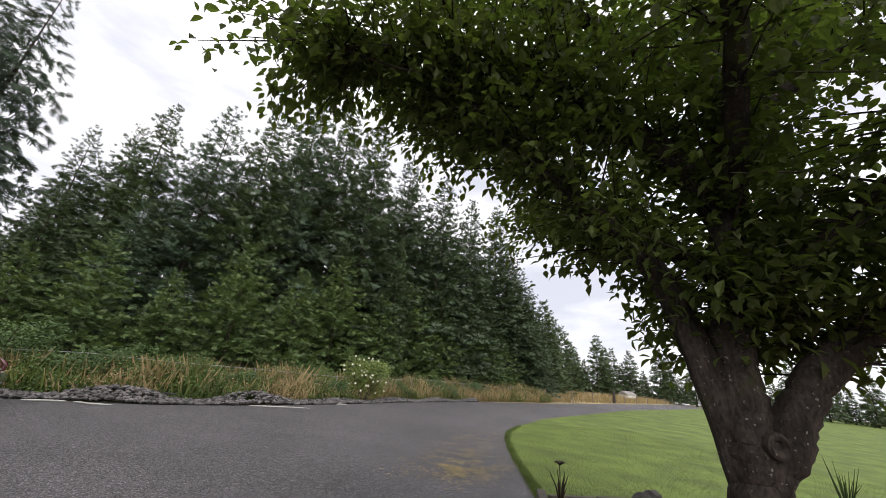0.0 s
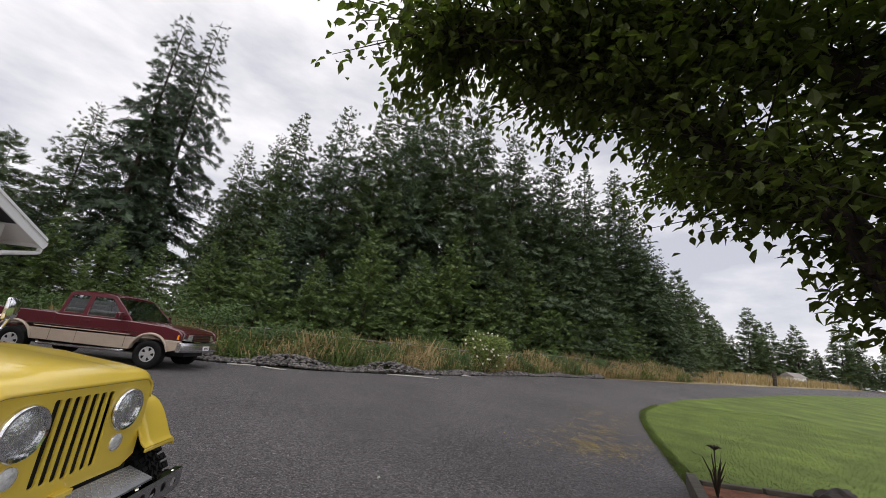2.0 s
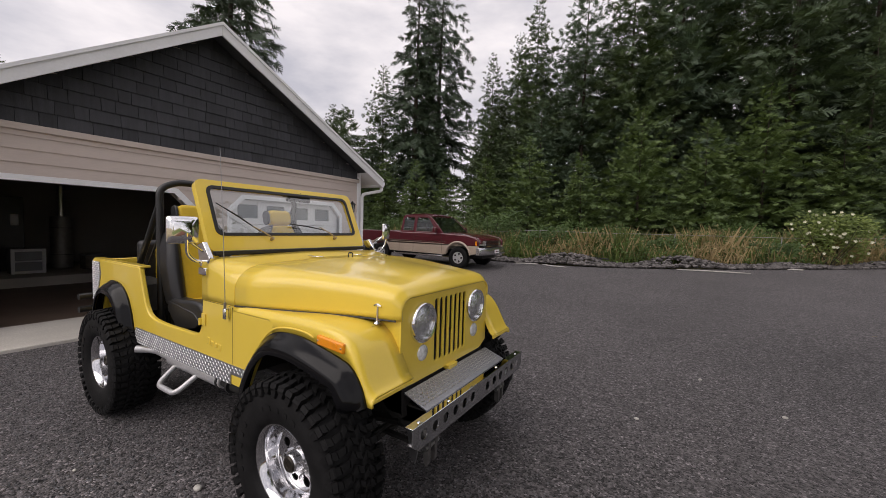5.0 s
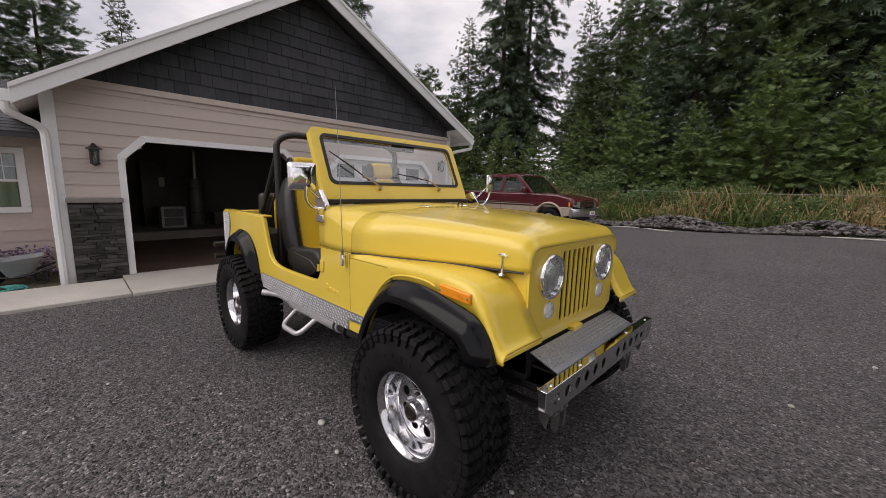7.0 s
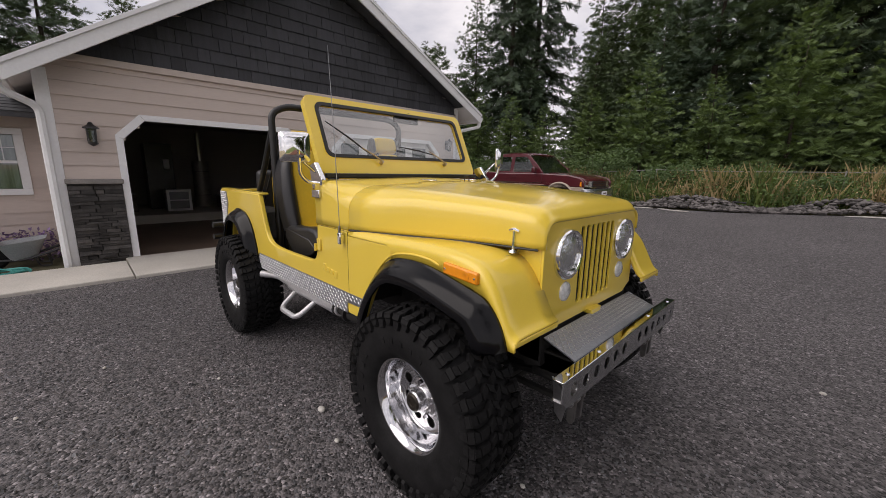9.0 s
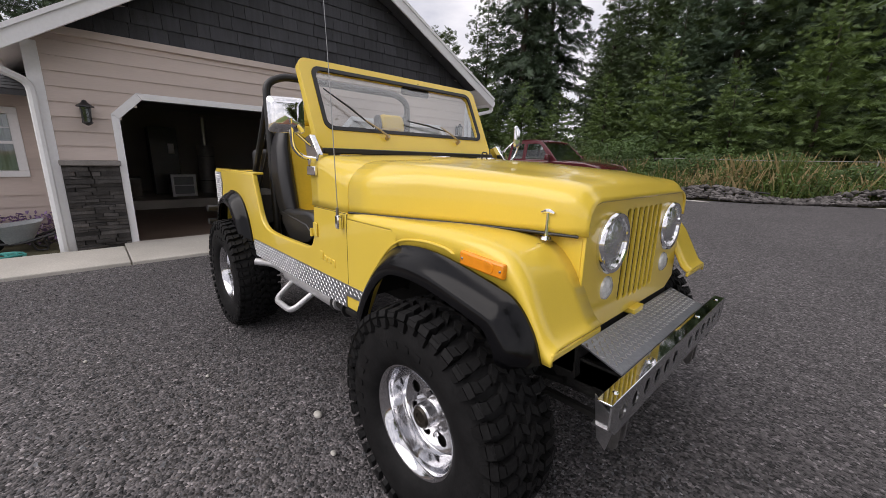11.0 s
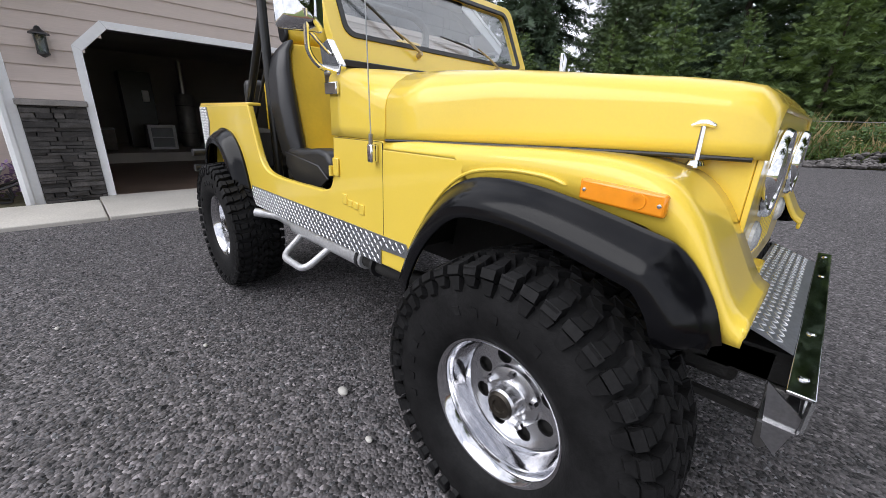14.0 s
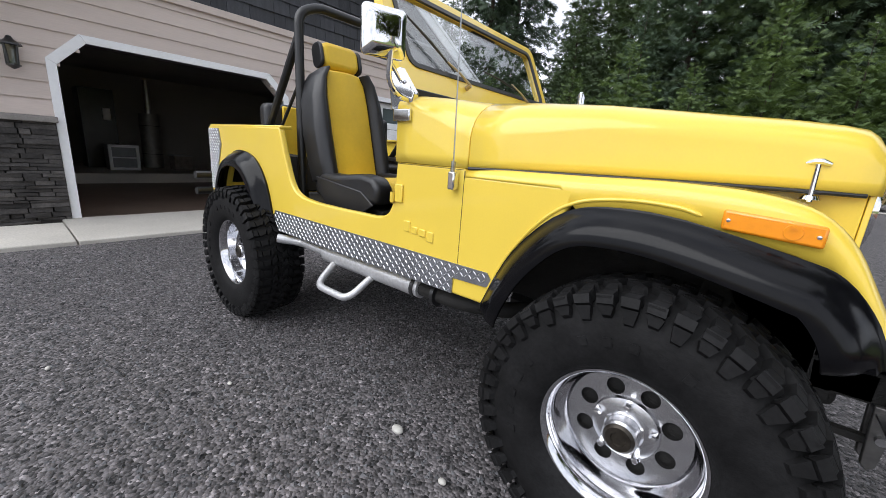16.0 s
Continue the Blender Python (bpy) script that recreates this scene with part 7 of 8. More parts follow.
for p, d, u in tips:
    for _ in range(16 if p.x < 3.3 else 12 if p.y > 0.8 else 11 if p.x < 4.2 else 8):
        az = rn.uniform(0, 6.28)
        out = Vector((math.cos(az), math.sin(az), rn.uniform(-0.42, 0.65))).normalized()
        out = (out + d * 0.45).normalized()
        L = rn.uniform(0.45, 1.2) * (1.0 if u > 0.4 else 0.8)
        pts = [p]
        for i in range(1, 5):
            pts.append(p + out * (L * i / 4) + Vector((rn.uniform(-0.05, 0.05), rn.uniform(-0.05, 0.05), -0.12 * (i / 4) ** 2 * L)))
        floor_z = 2.14 + 0.5 * max(0.0, 4.9 - pts[-1].x) if pts[-1].x < 4.9 else 1.95 - 0.1 * min(2.0, pts[-1].x - 4.9)
        if min(q.z for q in pts) < floor_z:
            continue
        tube(tw, pts[::2], [0.011, 0.008, 0.003], 3, False)
        for i in range(1, 5):
            for _k in range(9 if i > 1 else 5):
                b = pts[i] + Vector((rn.gauss(0, 0.11), rn.gauss(0, 0.11), rn.gauss(0, 0.08)))
                dd = (out * 0.5 + Vector((rn.uniform(-1, 1), rn.uniform(-1, 1), rn.uniform(-1.2, 0.1)))).normalized()
                leaf(b, dd, rn.uniform(0.07, 0.13))
tagged(part("twig", tw, M_BARK, cherry, "thin twigs"), kind="stuff")
me = bpy.data.meshes.new("leaves")
me.from_pydata([tuple(v) for v in leaf_v], [], leaf_f)
me.materials.append(M_BROAD)
lv = new("leaves", me)
lv.parent = cherry
lv.matrix_parent_inverse = cherry.matrix_basis.inverted()
tagged(lv, "many hanging pointed toothed leaves", kind="stuff")


# ---- the weedy edge: berm of rocks, grasses, shrubs, fence ----
def along(pts, u):
    """A point and direction a share u along a line of points."""
    ls = [math.dist(a, b) for a, b in zip(pts, pts[1:])]
    d = u * sum(ls)
    for (a, b), l in zip(zip(pts, pts[1:]), ls):
        if d <= l:
            t = d / l
            return Vector((a[0] + (b[0] - a[0]) * t, a[1] + (b[1] - a[1]) * t)), Vector((b[0] - a[0], b[1] - a[1])).normalized()
        d -= l
    return Vector(pts[-1]), Vector((pts[-1][0] - pts[-2][0], pts[-1][1] - pts[-2][1])).normalized()


def rock_mesh(rn, verts, faces, c, r, flat=0.7):
    base = [(0, 0, 1), (0.9, 0, 0.25), (0.28, 0.86, 0.2), (-0.73, 0.53, 0.3), (-0.73, -0.53, 0.15), (0.28, -0.86, 0.3), (0.5, 0.4, -0.6), (-0.6, 0.1, -0.6), (0.1, -0.6, -0.6)]
    k = len(verts)
    a = rn.uniform(0, 6.28)
    sx, sy = rn.uniform(0.75, 1.35), rn.uniform(0.75, 1.2)
    for x, y, z in base:
        x, y = x * sx, y * sy
        q = rn.uniform(0.8, 1.2)
        verts.append((c[0] + r * q * (x * math.cos(a) - y * math.sin(a)), c[1] + r * q * (x * math.sin(a) + y * math.cos(a)), c[2] + r * q * z * flat))
    for f in ((0, 1, 2), (0, 2, 3), (0, 3, 4), (0, 4, 5), (0, 5, 1), (1, 6, 2), (2, 6, 7), (2, 7, 3), (3, 7, 4), (4, 7, 8), (4, 8, 5), (5, 8, 1), (1, 8, 6)):
        faces.append(tuple(k + i for i in f))


def raw(name, verts, faces, material, label, category, kind="stuff", smooth=False):
    me = bpy.data.meshes.new(name)
    me.from_pydata([tuple(v) for v in verts], [], faces)
    for one in (material if isinstance(material, (list, tuple)) else [material]):
        me.materials.append(one)
    if smooth:
        me.polygons.foreach_set("use_smooth", [True] * len(me.polygons))
    return tagged(new(name, me), label, category, kind=kind)


rn = random.Random(31)
EDGE = WOOD_EDGE[2:10]
verts, faces = [], []
for _ in range(3300):
    u = rn.random() ** 1.15
    p, d = along(EDGE, u)
    nrm = Vector((-d.y, d.x))
    o = abs(rn.gauss(0.0, 0.34)) + 0.05
    q = p + nrm * (o - 0.12)
    hump = 0.34 * math.exp(-((o - 0.45) / 0.3) ** 2) * (0.6 + 0.4 * math.sin(u * 40)) * (1.2 if u < 0.45 else 0.5)
    rock_mesh(rn, verts, faces, (q.x, q.y, rise(q.y) + 0.02 + hump), rn.uniform(0.04, 0.115))
raw("rock_berm", verts, faces, M_BERM, "low berm of loose dark broken rock along the gravel", "rocks")

# grass and weeds
gv, gf, dv, df, wv, wf = [], [], [], [], [], []


def blade(v, f, p, h, w, bend, az):
    k = len(v)
    ox, oy = math.cos(az) * bend, math.sin(az) * bend
    sx, sy = -math.sin(az) * w, math.cos(az) * w
    v.extend([(p[0] - sx, p[1] - sy, p[2]), (p[0] + sx, p[1] + sy, p[2]), (p[0] + ox * 0.4 + sx * 0.6, p[1] + oy * 0.4 + sy * 0.6, p[2] + h * 0.6), (p[0] + ox, p[1] + oy, p[2] + h)])
    f.extend([(k, k + 1, k + 2), (k, k + 2, k + 3)])


def leaflet(v, f, p, size, rn):
    d = Vector((rn.uniform(-1, 1), rn.uniform(-1, 1), rn.uniform(-0.5, 0.7))).normalized()
    s = d.orthogonal().normalized()
    k = len(v)
    p = Vector(p)
    v.extend([p, p + d * size * 0.5 + s * size * 0.3, p + d * size, p + d * size * 0.5 - s * size * 0.3])
    f.append((k, k + 1, k + 2, k + 3))


for _ in range(36000):
    u = rn.random()
    p, d = along(WOOD_EDGE[1:11], u)
    nrm = Vector((-d.y, d.x))
    o = rn.uniform(0.35, 3.4)
    q = p + nrm * o
    z = rise(q.y) + 0.02
    patch = noise.noise(Vector((q.x * 0.35, q.y * 0.35, 1.7)))
    h = rn.uniform(0.4, 1.35) * (0.5 + 0.5 * min(1, o / 1.2)) * (0.88 + 0.45 * noise.noise(Vector((q.x * 0.9, q.y * 0.9, 5.1))))
    if patch + rn.gauss(0, 0.42) > (-0.06 if q.x < 7 else -0.24):
        blade(dv, df, (q.x, q.y, z), h * 1.05, 0.008, rn.uniform(0.08, 0.45) * h, rn.uniform(0, 6.28))
        if rn.random() < 0.5:
            for _k in range(3):
                leaflet(dv, df, (q.x + rn.uniform(-0.08, 0.08), q.y + rn.uniform(-0.08, 0.08), z + h * rn.uniform(0.75, 1.0)), 0.07, rn)
    else:
        blade(gv, gf, (q.x, q.y, z), h, 0.010, rn.uniform(0.05, 0.3), rn.uniform(0, 6.28))
        for _k in range(4):
            leaflet(wv, wf, (q.x + rn.uniform(-0.12, 0.12), q.y + rn.uniform(-0.12, 0.12), z + rn.uniform(0.05, h)), rn.uniform(0.06, 0.13), rn)
# far dry field stalks beyond the wood's end
for _ in range(9000):
    u = rn.random()
    p, d = along([(14, 23.2), (26.3, 28.8), (53, 42.6), (80, 56.6)], u ** 1.5)
    nrm = Vector((-d.y, d.x))
    q = p + nrm * rn.uniform(0.3, 9)
    blade(dv, df, (q.x, q.y, rise(q.y) - 0.03), rn.uniform(0.5, 1.0), 0.014 + 0.03 * u, rn.uniform(0.05, 0.3), rn.uniform(0, 6.28))
raw("green_grass", gv, gf, M_BLADE, "tall green grass and weeds at the wood's edge", "grass")
raw("dry_grass", dv, df, M_DRYBLADE, "tall straw-coloured dry grass along the gravel", "grass")
raw("weed_leaves", wv, wf, M_WEED, "broad-leaved weeds at the wood's edge", "weeds")


def shrub(name, x, y, rx, ry, h, n, mat, label, seed, flowers=0):
    r = random.Random(seed)
    ob = thing(name, label, "bush", (x, y, rise(y)))
    z0 = rise(y)
    bm = bmesh.new()
    for k in range(9):
        a = r.uniform(0, 6.28)
        tube(bm, [(x + r.uniform(-0.1, 0.1), y + r.uniform(-0.1, 0.1), z0), (x + 0.5 * rx * math.cos(a), y + 0.5 * ry * math.sin(a), z0 + h * 0.5), (x + 0.75 * rx * math.cos(a), y + 0.75 * ry * math.sin(a), z0 + h * 0.85)], [0.015, 0.01, 0.004], 5)
    part("stem", bm, M_TRUNK, ob)
    v, f = [], []
    lumps = [(r.uniform(-0.6, 0.6), r.uniform(-0.6, 0.6), r.uniform(0.3, 0.85), r.uniform(0.3, 0.5)) for _ in range(9)]
    for _ in range(n):
        lx, ly, lz, lr = r.choice(lumps)
        g = Vector((r.gauss(0, 1), r.gauss(0, 1), r.gauss(0, 1))).normalized() * lr * r.uniform(0.6, 1.08)
        p = (x + (lx + g.x) * rx, y + (ly + g.y) * ry, z0 + max(0.03, (lz + g.z * 0.7) * h))
        leaflet(v, f, p, r.uniform(0.07, 0.13), r)
    me = bpy.data.meshes.new("foliage")
    me.from_pydata([tuple(q) for q in v], [], f)
    me.materials.append(mat)
    fo = new("foliage", me)
    fo.parent = ob
    fo.matrix_parent_inverse = ob.matrix_basis.inverted()
    tagged(fo, kind="stuff")
    if flowers:
        v, f = [], []
        for _ in range(flowers):
            lx, ly, lz, lr = r.choice(lumps)
            g = Vector((r.gauss(0, 1), r.gauss(0, 1) - 0.6, r.gauss(0, 1) + 0.3)).normalized() * lr * 1.08
            c = Vector((x + (lx + g.x) * rx, y + (ly + g.y) * ry, z0 + max(0.08, (lz + g.z * 0.7) * h)))
            for k in range(5):
                a = 6.28 * k / 5
                j = len(v)
                dr = Vector((math.cos(a), -0.35, math.sin(a)))
                sd = Vector((-math.sin(a), 0, math.cos(a)))
                v.extend([c, c + dr * 0.035 + sd * 0.022, c + dr * 0.06, c + dr * 0.035 - sd * 0.022])
                f.append((j, j + 1, j + 2, j + 3))
        me = bpy.data.meshes.new("blossom")
        me.from_pydata([tuple(q) for q in v], [], f)
        me.materials.append(M_WHITEPETAL)
        fl = new("blossom", me)
        fl.parent = ob
        fl.matrix_parent_inverse = ob.matrix_basis.inverted()
        tagged(fl, "creamy white blossoms", kind="stuff")
    return ob


shrub("flowering_bush", 6.25, 17.7, 1.35, 1.0, 1.85, 4200, M_LIME, "round lime-green bush dotted with creamy white blossoms", 3, 55)
for k, (x, y, rx, ry, h, m) in enumerate(((-3.7, 14.2, 1.7, 1.0, 1.40, M_SHRUB), (-6.2, 14.4, 2.1, 1.3, 2.05, M_SHRUB), (-9.2, 14.6, 2.1, 1.3, 1.80, M_SHRUB), (-1.0, 15.1, 1.4, 0.9, 1.15, M_WEED), (1.9, 16.6, 1.2, 0.9, 0.91, M_WEED), (9.7, 22.1, 1.4, 1.0, 1.04, M_WEED),
                                       (13.1, 23.9, 1.5, 1.2, 1.29, M_WEED), (15.3, 24.8, 1.4, 1.1, 1.43, M_SHRUB), (-12.6, 14.7, 2.1, 1.4, 1.67, M_SHRUB), (-2.3, 17.5, 1.8, 1.4, 1.49, M_WEED), (3.3, 19.6, 2.0, 1.5, 1.48, M_WEED), (-2.7, 14.0, 1.3, 0.8, 1.08, M_WEED), (0.7, 15.3, 1.2, 0.7, 0.95, M_SHRUB), (3.5, 17.2, 1.4, 0.9, 1.05, M_SHRUB), (7.9, 20.2, 1.3, 0.9, 1.15, M_SHRUB), (4.6, 17.3, 0.9, 0.6, 0.9, M_SHRUB), (9.2, 20.4, 0.8, 0.6, 0.8, M_WEED), (12.4, 22.4, 1.0, 0.7, 1.1, M_SHRUB), (15.6, 24.1, 1.1, 0.8, 1.25, M_SHRUB), (11.4, 22.7, 1.4, 1.0, 1.23, M_SHRUB))):
    shrub("bramble_bush", x, y, rx, ry, h, int(1500 * rx), m, "tangled green bramble bush at the wood's edge", 40 + k)

# fence along the weeds: thin posts and a sagging top rail
fence = thing("wire_fence", "rusty wire fence with thin posts half hidden in weeds", "fence", (0, 14.5, 0.3))
line = [(-5.8, 13.8, 1.14), (-3.6, 13.9, 1.25), (-1.4, 14.0, 1.21), (1.3, 15.3, 1.17), (4.8, 17.4, 1.07), (8.0, 19.8, 1.03), (9.8, 21.1, 1.17), (12.8, 22.9, 1.13), (15.0, 24.2, 1.07)]
bm = bmesh.new()
tube(bm, [(x, y, rise(y) + z) for x, y, z in line], 0.010, 6)
part("top_rail", bm, M_WIRE, fence, "pale sagging top rail")
for k in range(9):
    bm = bmesh.new()
    x, y, z = line[k]
    tube(bm, [(x, y, rise(y)), (x + 0.02, y, rise(y) + z + 0.04)], 0.018, 6)
    part("post", bm, M_WIRE, fence)
fence2 = thing("field_fence", "grey wooden posts and wire along the dry field", "fence", (30, 33, 0.8))
prev = None
for k in range(12):
    p, d = along([(14.5, 23.6), (26.3, 29.2), (53, 43), (75, 54)], k / 11)
    bm = bmesh.new()
    tube(bm, [(p.x, p.y, rise(p.y)), (p.x, p.y, rise(p.y) + 1.15)], 0.05, 6)
    part("post", bm, M_WOODPOST, fence2)
    if prev is not None:
        for zz in (0.45, 0.8, 1.08):
            bm = bmesh.new()
            tube(bm, [(prev.x, prev.y, rise(prev.y) + zz), (p.x, p.y, rise(p.y) + zz)], 0.006, 4)
            part("wire", bm, M_WIRE, fence2)
    prev = p
gp = thing("gate_post", "stout brown wooden gate post by the drive", "post", (44.0, 38.6, 1.5))
bm = bmesh.new()
tube(bm, [(44.0, 38.6, rise(38.6) - 0.03), (44.0, 38.6, rise(38.6) + 1.45)], 0.2, 8)
part("post", bm, M_TRUNK, gp, bevel=0.02)
# distant white shed
shed = thing("shed", "small distant white shed beyond the field", "shed", (62, 52, rise(52)))
bm = bmesh.new()
box(bm, 60, 62, 51, 53, rise(51) - 0.05, rise(51) + 1.0)
part("wall", bm, M_TRIM, shed)
bm = bmesh.new()
prism(bm, [(50.8, rise(51) + 1.0), (53.2, rise(51) + 1.0), (52.0, rise(51) + 1.6)], lambda a, b, d: (59.8 + d, a, b), 2.4)
part("roof", bm, M_CAP, shed)

# bleached sticks lying at the gravel's edge, dark pole on the berm
for k, (x, y, l, a) in enumerate(((1.45, 13.55, 2.1, 12), (-2.9, 12.05, 1.0, -15), (-3.9, 11.9, 0.9, 10), (4.75, 15.75, 0.6, 30))):
    st3 = thing("bleached_stick", "pale bleached stick lying on the gravel edge", "stick", (x, y, rise(y)))
    bm = bmesh.new()
    c, s_ = math.cos(radians(a)), math.sin(radians(a))
    tube(bm, [(x + c * l * t + 0.04 * math.sin(7 * t + k), y + s_ * l * t + 0.07 * math.sin(5 * t + 2 * k), rise(y + s_ * l * t) + 0.035) for t in (0, 0.25, 0.5, 0.75, 1.0)], [0.010, 0.024, 0.019, 0.022, 0.008], 7)
    part("stick", bm, M_PALEWOOD, st3)
pole = thing("dark_pole", "dark pole lying on the rock berm", "pole", (-2.0, 12.9, 0.6))
bm = bmesh.new()
tube(bm, [(-3.6, 12.85, rise(12.85) + 0.34), (-2.1, 12.95, rise(12.95) + 0.38), (-0.7, 13.15, rise(13.15) + 0.28)], 0.025, 7)
part("pole", bm, M_BLACKMETAL, pole)

# ---- lawn blades, straw on the gravel ----
v, f = [], []
for _ in range(42000):
    u = rn.random()
    x = 6.5 + 12 * rn.random() ** 1.6
    y = 2.6 + 11 * rn.random()
    if x < lawn_x(y) + 0.03 or (y < 3.6 and x < 9.9):
        continue
    blade(v, f, (x, y, rise(y) + 0.008), rn.uniform(0.02, 0.042), 0.005, rn.uniform(0.01, 0.05), rn.uniform(0, 6.28))
for _ in range(7000):
    p, d = along(LAWN_EDGE[:8], rn.random() ** 1.7)
    o = rn.gauss(0.02, 0.05)
    q = p + Vector((d.y, -d.x)) * o
    blade(v, f, (q.x, q.y, rise(q.y) + 0.002), rn.uniform(0.03, 0.065), 0.005, rn.uniform(0.01, 0.06), rn.uniform(0, 6.28))
raw("lawn_grass", v, f, M_BLADE, "short mown grass blades on the lawn", "grass")
v, f = [], []
for _ in range(5200):
    t = rn.random()
    x, y = 5.7 + rn.gauss(0, 0.6) + 3.4 * t * t, 5.3 + 5.6 * t * t + rn.gauss(0, 0.4)
    if x > lawn_x(y) - 0.05 or noise.noise(Vector((x * 2.2, y * 2.2, 0))) + rn.gauss(0, 0.2) < 0.05:
        continue
    a = rn.uniform(0, 6.28)
    l = rn.uniform(0.04, 0.12)
    k = len(v)
    z = rise(y) + rn.uniform(0.004, 0.02)
    dx, dy = math.cos(a), math.sin(a)
    v.extend([(x, y, z), (x + dx * l - dy * 0.006, y + dy * l + dx * 0.006, z + 0.004), (x + dx * l + dy * 0.006, y + dy * l - dx * 0.006, z + 0.004)])
    f.append((k, k + 1, k + 2))
raw("straw_litter", v, f, M_STRAW, "dry straw strewn on the gravel beside the lawn", "straw")

# ---- gravel chips where the camera passes near ----
v, f = [], []
for _ in range(18000):
    x, y = rn.uniform(-4.6, 2.2), rn.uniform(-2.7, 0.4)
    rr = rn.uniform(0.004, 0.010) if rn.random() < 0.96 else rn.uniform(0.010, 0.016)
    k = len(v)
    a = rn.uniform(0, 6.28)
    z = rr * 0.35
    for q in range(3):
        b = a + q * 2.09 + rn.uniform(-0.3, 0.3)
        s_ = rr * rn.uniform(0.8, 1.3)
        v.append((x + s_ * math.cos(b), y + s_ * math.sin(b), 0.0))
    b = a + rn.uniform(0, 6.28)
    v.append((x + rr * 0.4 * math.cos(b), y + rr * 0.4 * math.sin(b), z + rr * 0.6))
    v.append((x - rr * 0.3 * math.cos(b), y - rr * 0.3 * math.sin(b), z + rr * 0.45))
    f.extend([(k, k + 1, k + 3), (k + 1, k + 2, k + 4), (k + 1, k + 4, k + 3), (k + 2, k, k + 4), (k, k + 3, k + 4)])
raw("gravel_chips", v, f, M_CHIP, "loose dark grey gravel chips on the driveway", "gravel")
M_PEB = surf("pale_pebble", (0.52, 0.50, 0.46), 0.8, var=0.12, scale=40, bump=0.1)
for x, y, r in ((-0.80, -0.905, 0.023), (-0.50, -0.97, 0.014), (-1.6, -1.25, 0.011), (-2.3, -1.8, 0.012), (0.35, -0.5, 0.012), (-1.9, -2.2, 0.012), (1.3, 1.6, 0.016), (2.4, 2.4, 0.018), (1.8, 3.0, 0.016)):
    peb = thing("pebble", "pale rounded pebble on the dark gravel", "pebble", (x, y, 0), group="pale pebbles")
    bm = bmesh.new()
    bmesh.ops.create_icosphere(bm, subdivisions=2, radius=r, matrix=Matrix.Translation((x, y, r * 0.55 + rise(y))) @ Matrix.Diagonal((1.25, 0.9, 0.7, 1)))
    part("stone", bm, M_PEB, peb)

# ---- planting bed: timber edging, rock, lily, barrow planter ----
edging = thing("bed_edging", "weathered timber edging round the planting bed", "edging", (6, 3.4, 0))
for (xa, ya), (xb, yb), w, h in (((6.36, 3.68), (5.48, 2.28), 0.13, 0.20), ((5.46, 2.24), (4.62, 0.62), 0.13, 0.18), ((4.58, 0.52), (4.16, -1.6), 0.13, 0.18), ((6.50, 3.66), (7.3, 3.50), 0.09, 0.12), ((7.34, 3.49), (8.2, 3.30), 0.09, 0.13), ((8.24, 3.29), (9.28, 2.93), 0.09, 0.14), ((9.31, 2.89), (9.8, 1.25), 0.09, 0.14)):
    d = Vector((xb - xa, yb - ya, 0))
    bm = bmesh.new()
    m = Matrix.Translation((xa, ya, rise(ya))) @ Matrix.Rotation(math.atan2(d.y, d.x), 4, "Z")
    box(bm, 0, d.length, -w / 2, w / 2, -0.05, h, m)
    part("timber", bm, M_BEDTIMBER, edging, bevel=0.012)
boulder = thing("boulder", "dark angular rock in the bark mulch", "rock", (8.0, 3.0, 0.1))
v, f = [], []
bm = bmesh.new()
bmesh.ops.create_icosphere(bm, subdivisions=3, radius=1, matrix=Matrix.Identity(4))
for q in bm.verts:
    n_ = noise.noise(q.co * 1.6) * 0.35 + noise.noise(q.co * 5) * 0.08
    q.co = Vector((7.9 + q.co.x * 0.24 * (1 + n_), 2.95 + q.co.y * 0.22 * (1 + n_), 0.14 + q.co.z * 0.21 * (1 + n_)))
part("stone", bm, M_BOULDER, boulder, sharp=25)
for x, y, r in ((8.9, 2.2, 0.13), (9.3, 2.0, 0.16), (9.0, 1.7, 0.12), (8.6, 1.5, 0.10)):
    rk = thing("bed_rock", "small rough rock edging the bed", "rock", (x, y, 0.06))
    bm = bmesh.new()
    bmesh.ops.create_icosphere(bm, subdivisions=2, radius=1)
    for q in bm.verts:
        n_ = noise.noise(q.co * 1.7 + Vector((x, y, 0))) * 0.4
        q.co = Vector((x + q.co.x * r * (1.2 + n_), y + q.co.y * r * (1 + n_), 0.06 + r * 0.5 + q.co.z * r * 0.7 * (1 + n_)))
    part("stone", bm, M_STONE, rk, sharp=25)
lily = thing("dark_lily_plant", "dark-leaved upright plant in the bed", "plant", (6.25, 3.06, 0.06))
bm = bmesh.new()
for k in range(11):
    a = rn.uniform(0, 6.28)
    h = rn.uniform(0.25, 0.55)
    o = rn.uniform(0.04, 0.16)
    p0 = Vector((6.25, 3.06, 0.08))
    p1 = p0 + Vector((math.cos(a) * o * 0.4, math.sin(a) * o * 0.4, h * 0.6))
    p2 = p0 + Vector((math.cos(a) * o, math.sin(a) * o, h))
    tube(bm, [p0, p1, p2], [0.010, 0.012, 0.003], 4)
tagged(part("leaf", bm, M_DARKLEAF, lily), kind="stuff")
bm = bmesh.new()
tube(bm, [(6.25, 3.06, 0.08), (6.25, 3.07, 0.66)], 0.007, 5)
stem = part("stem", bm, M_DARKLEAF, lily)
bm = bmesh.new()
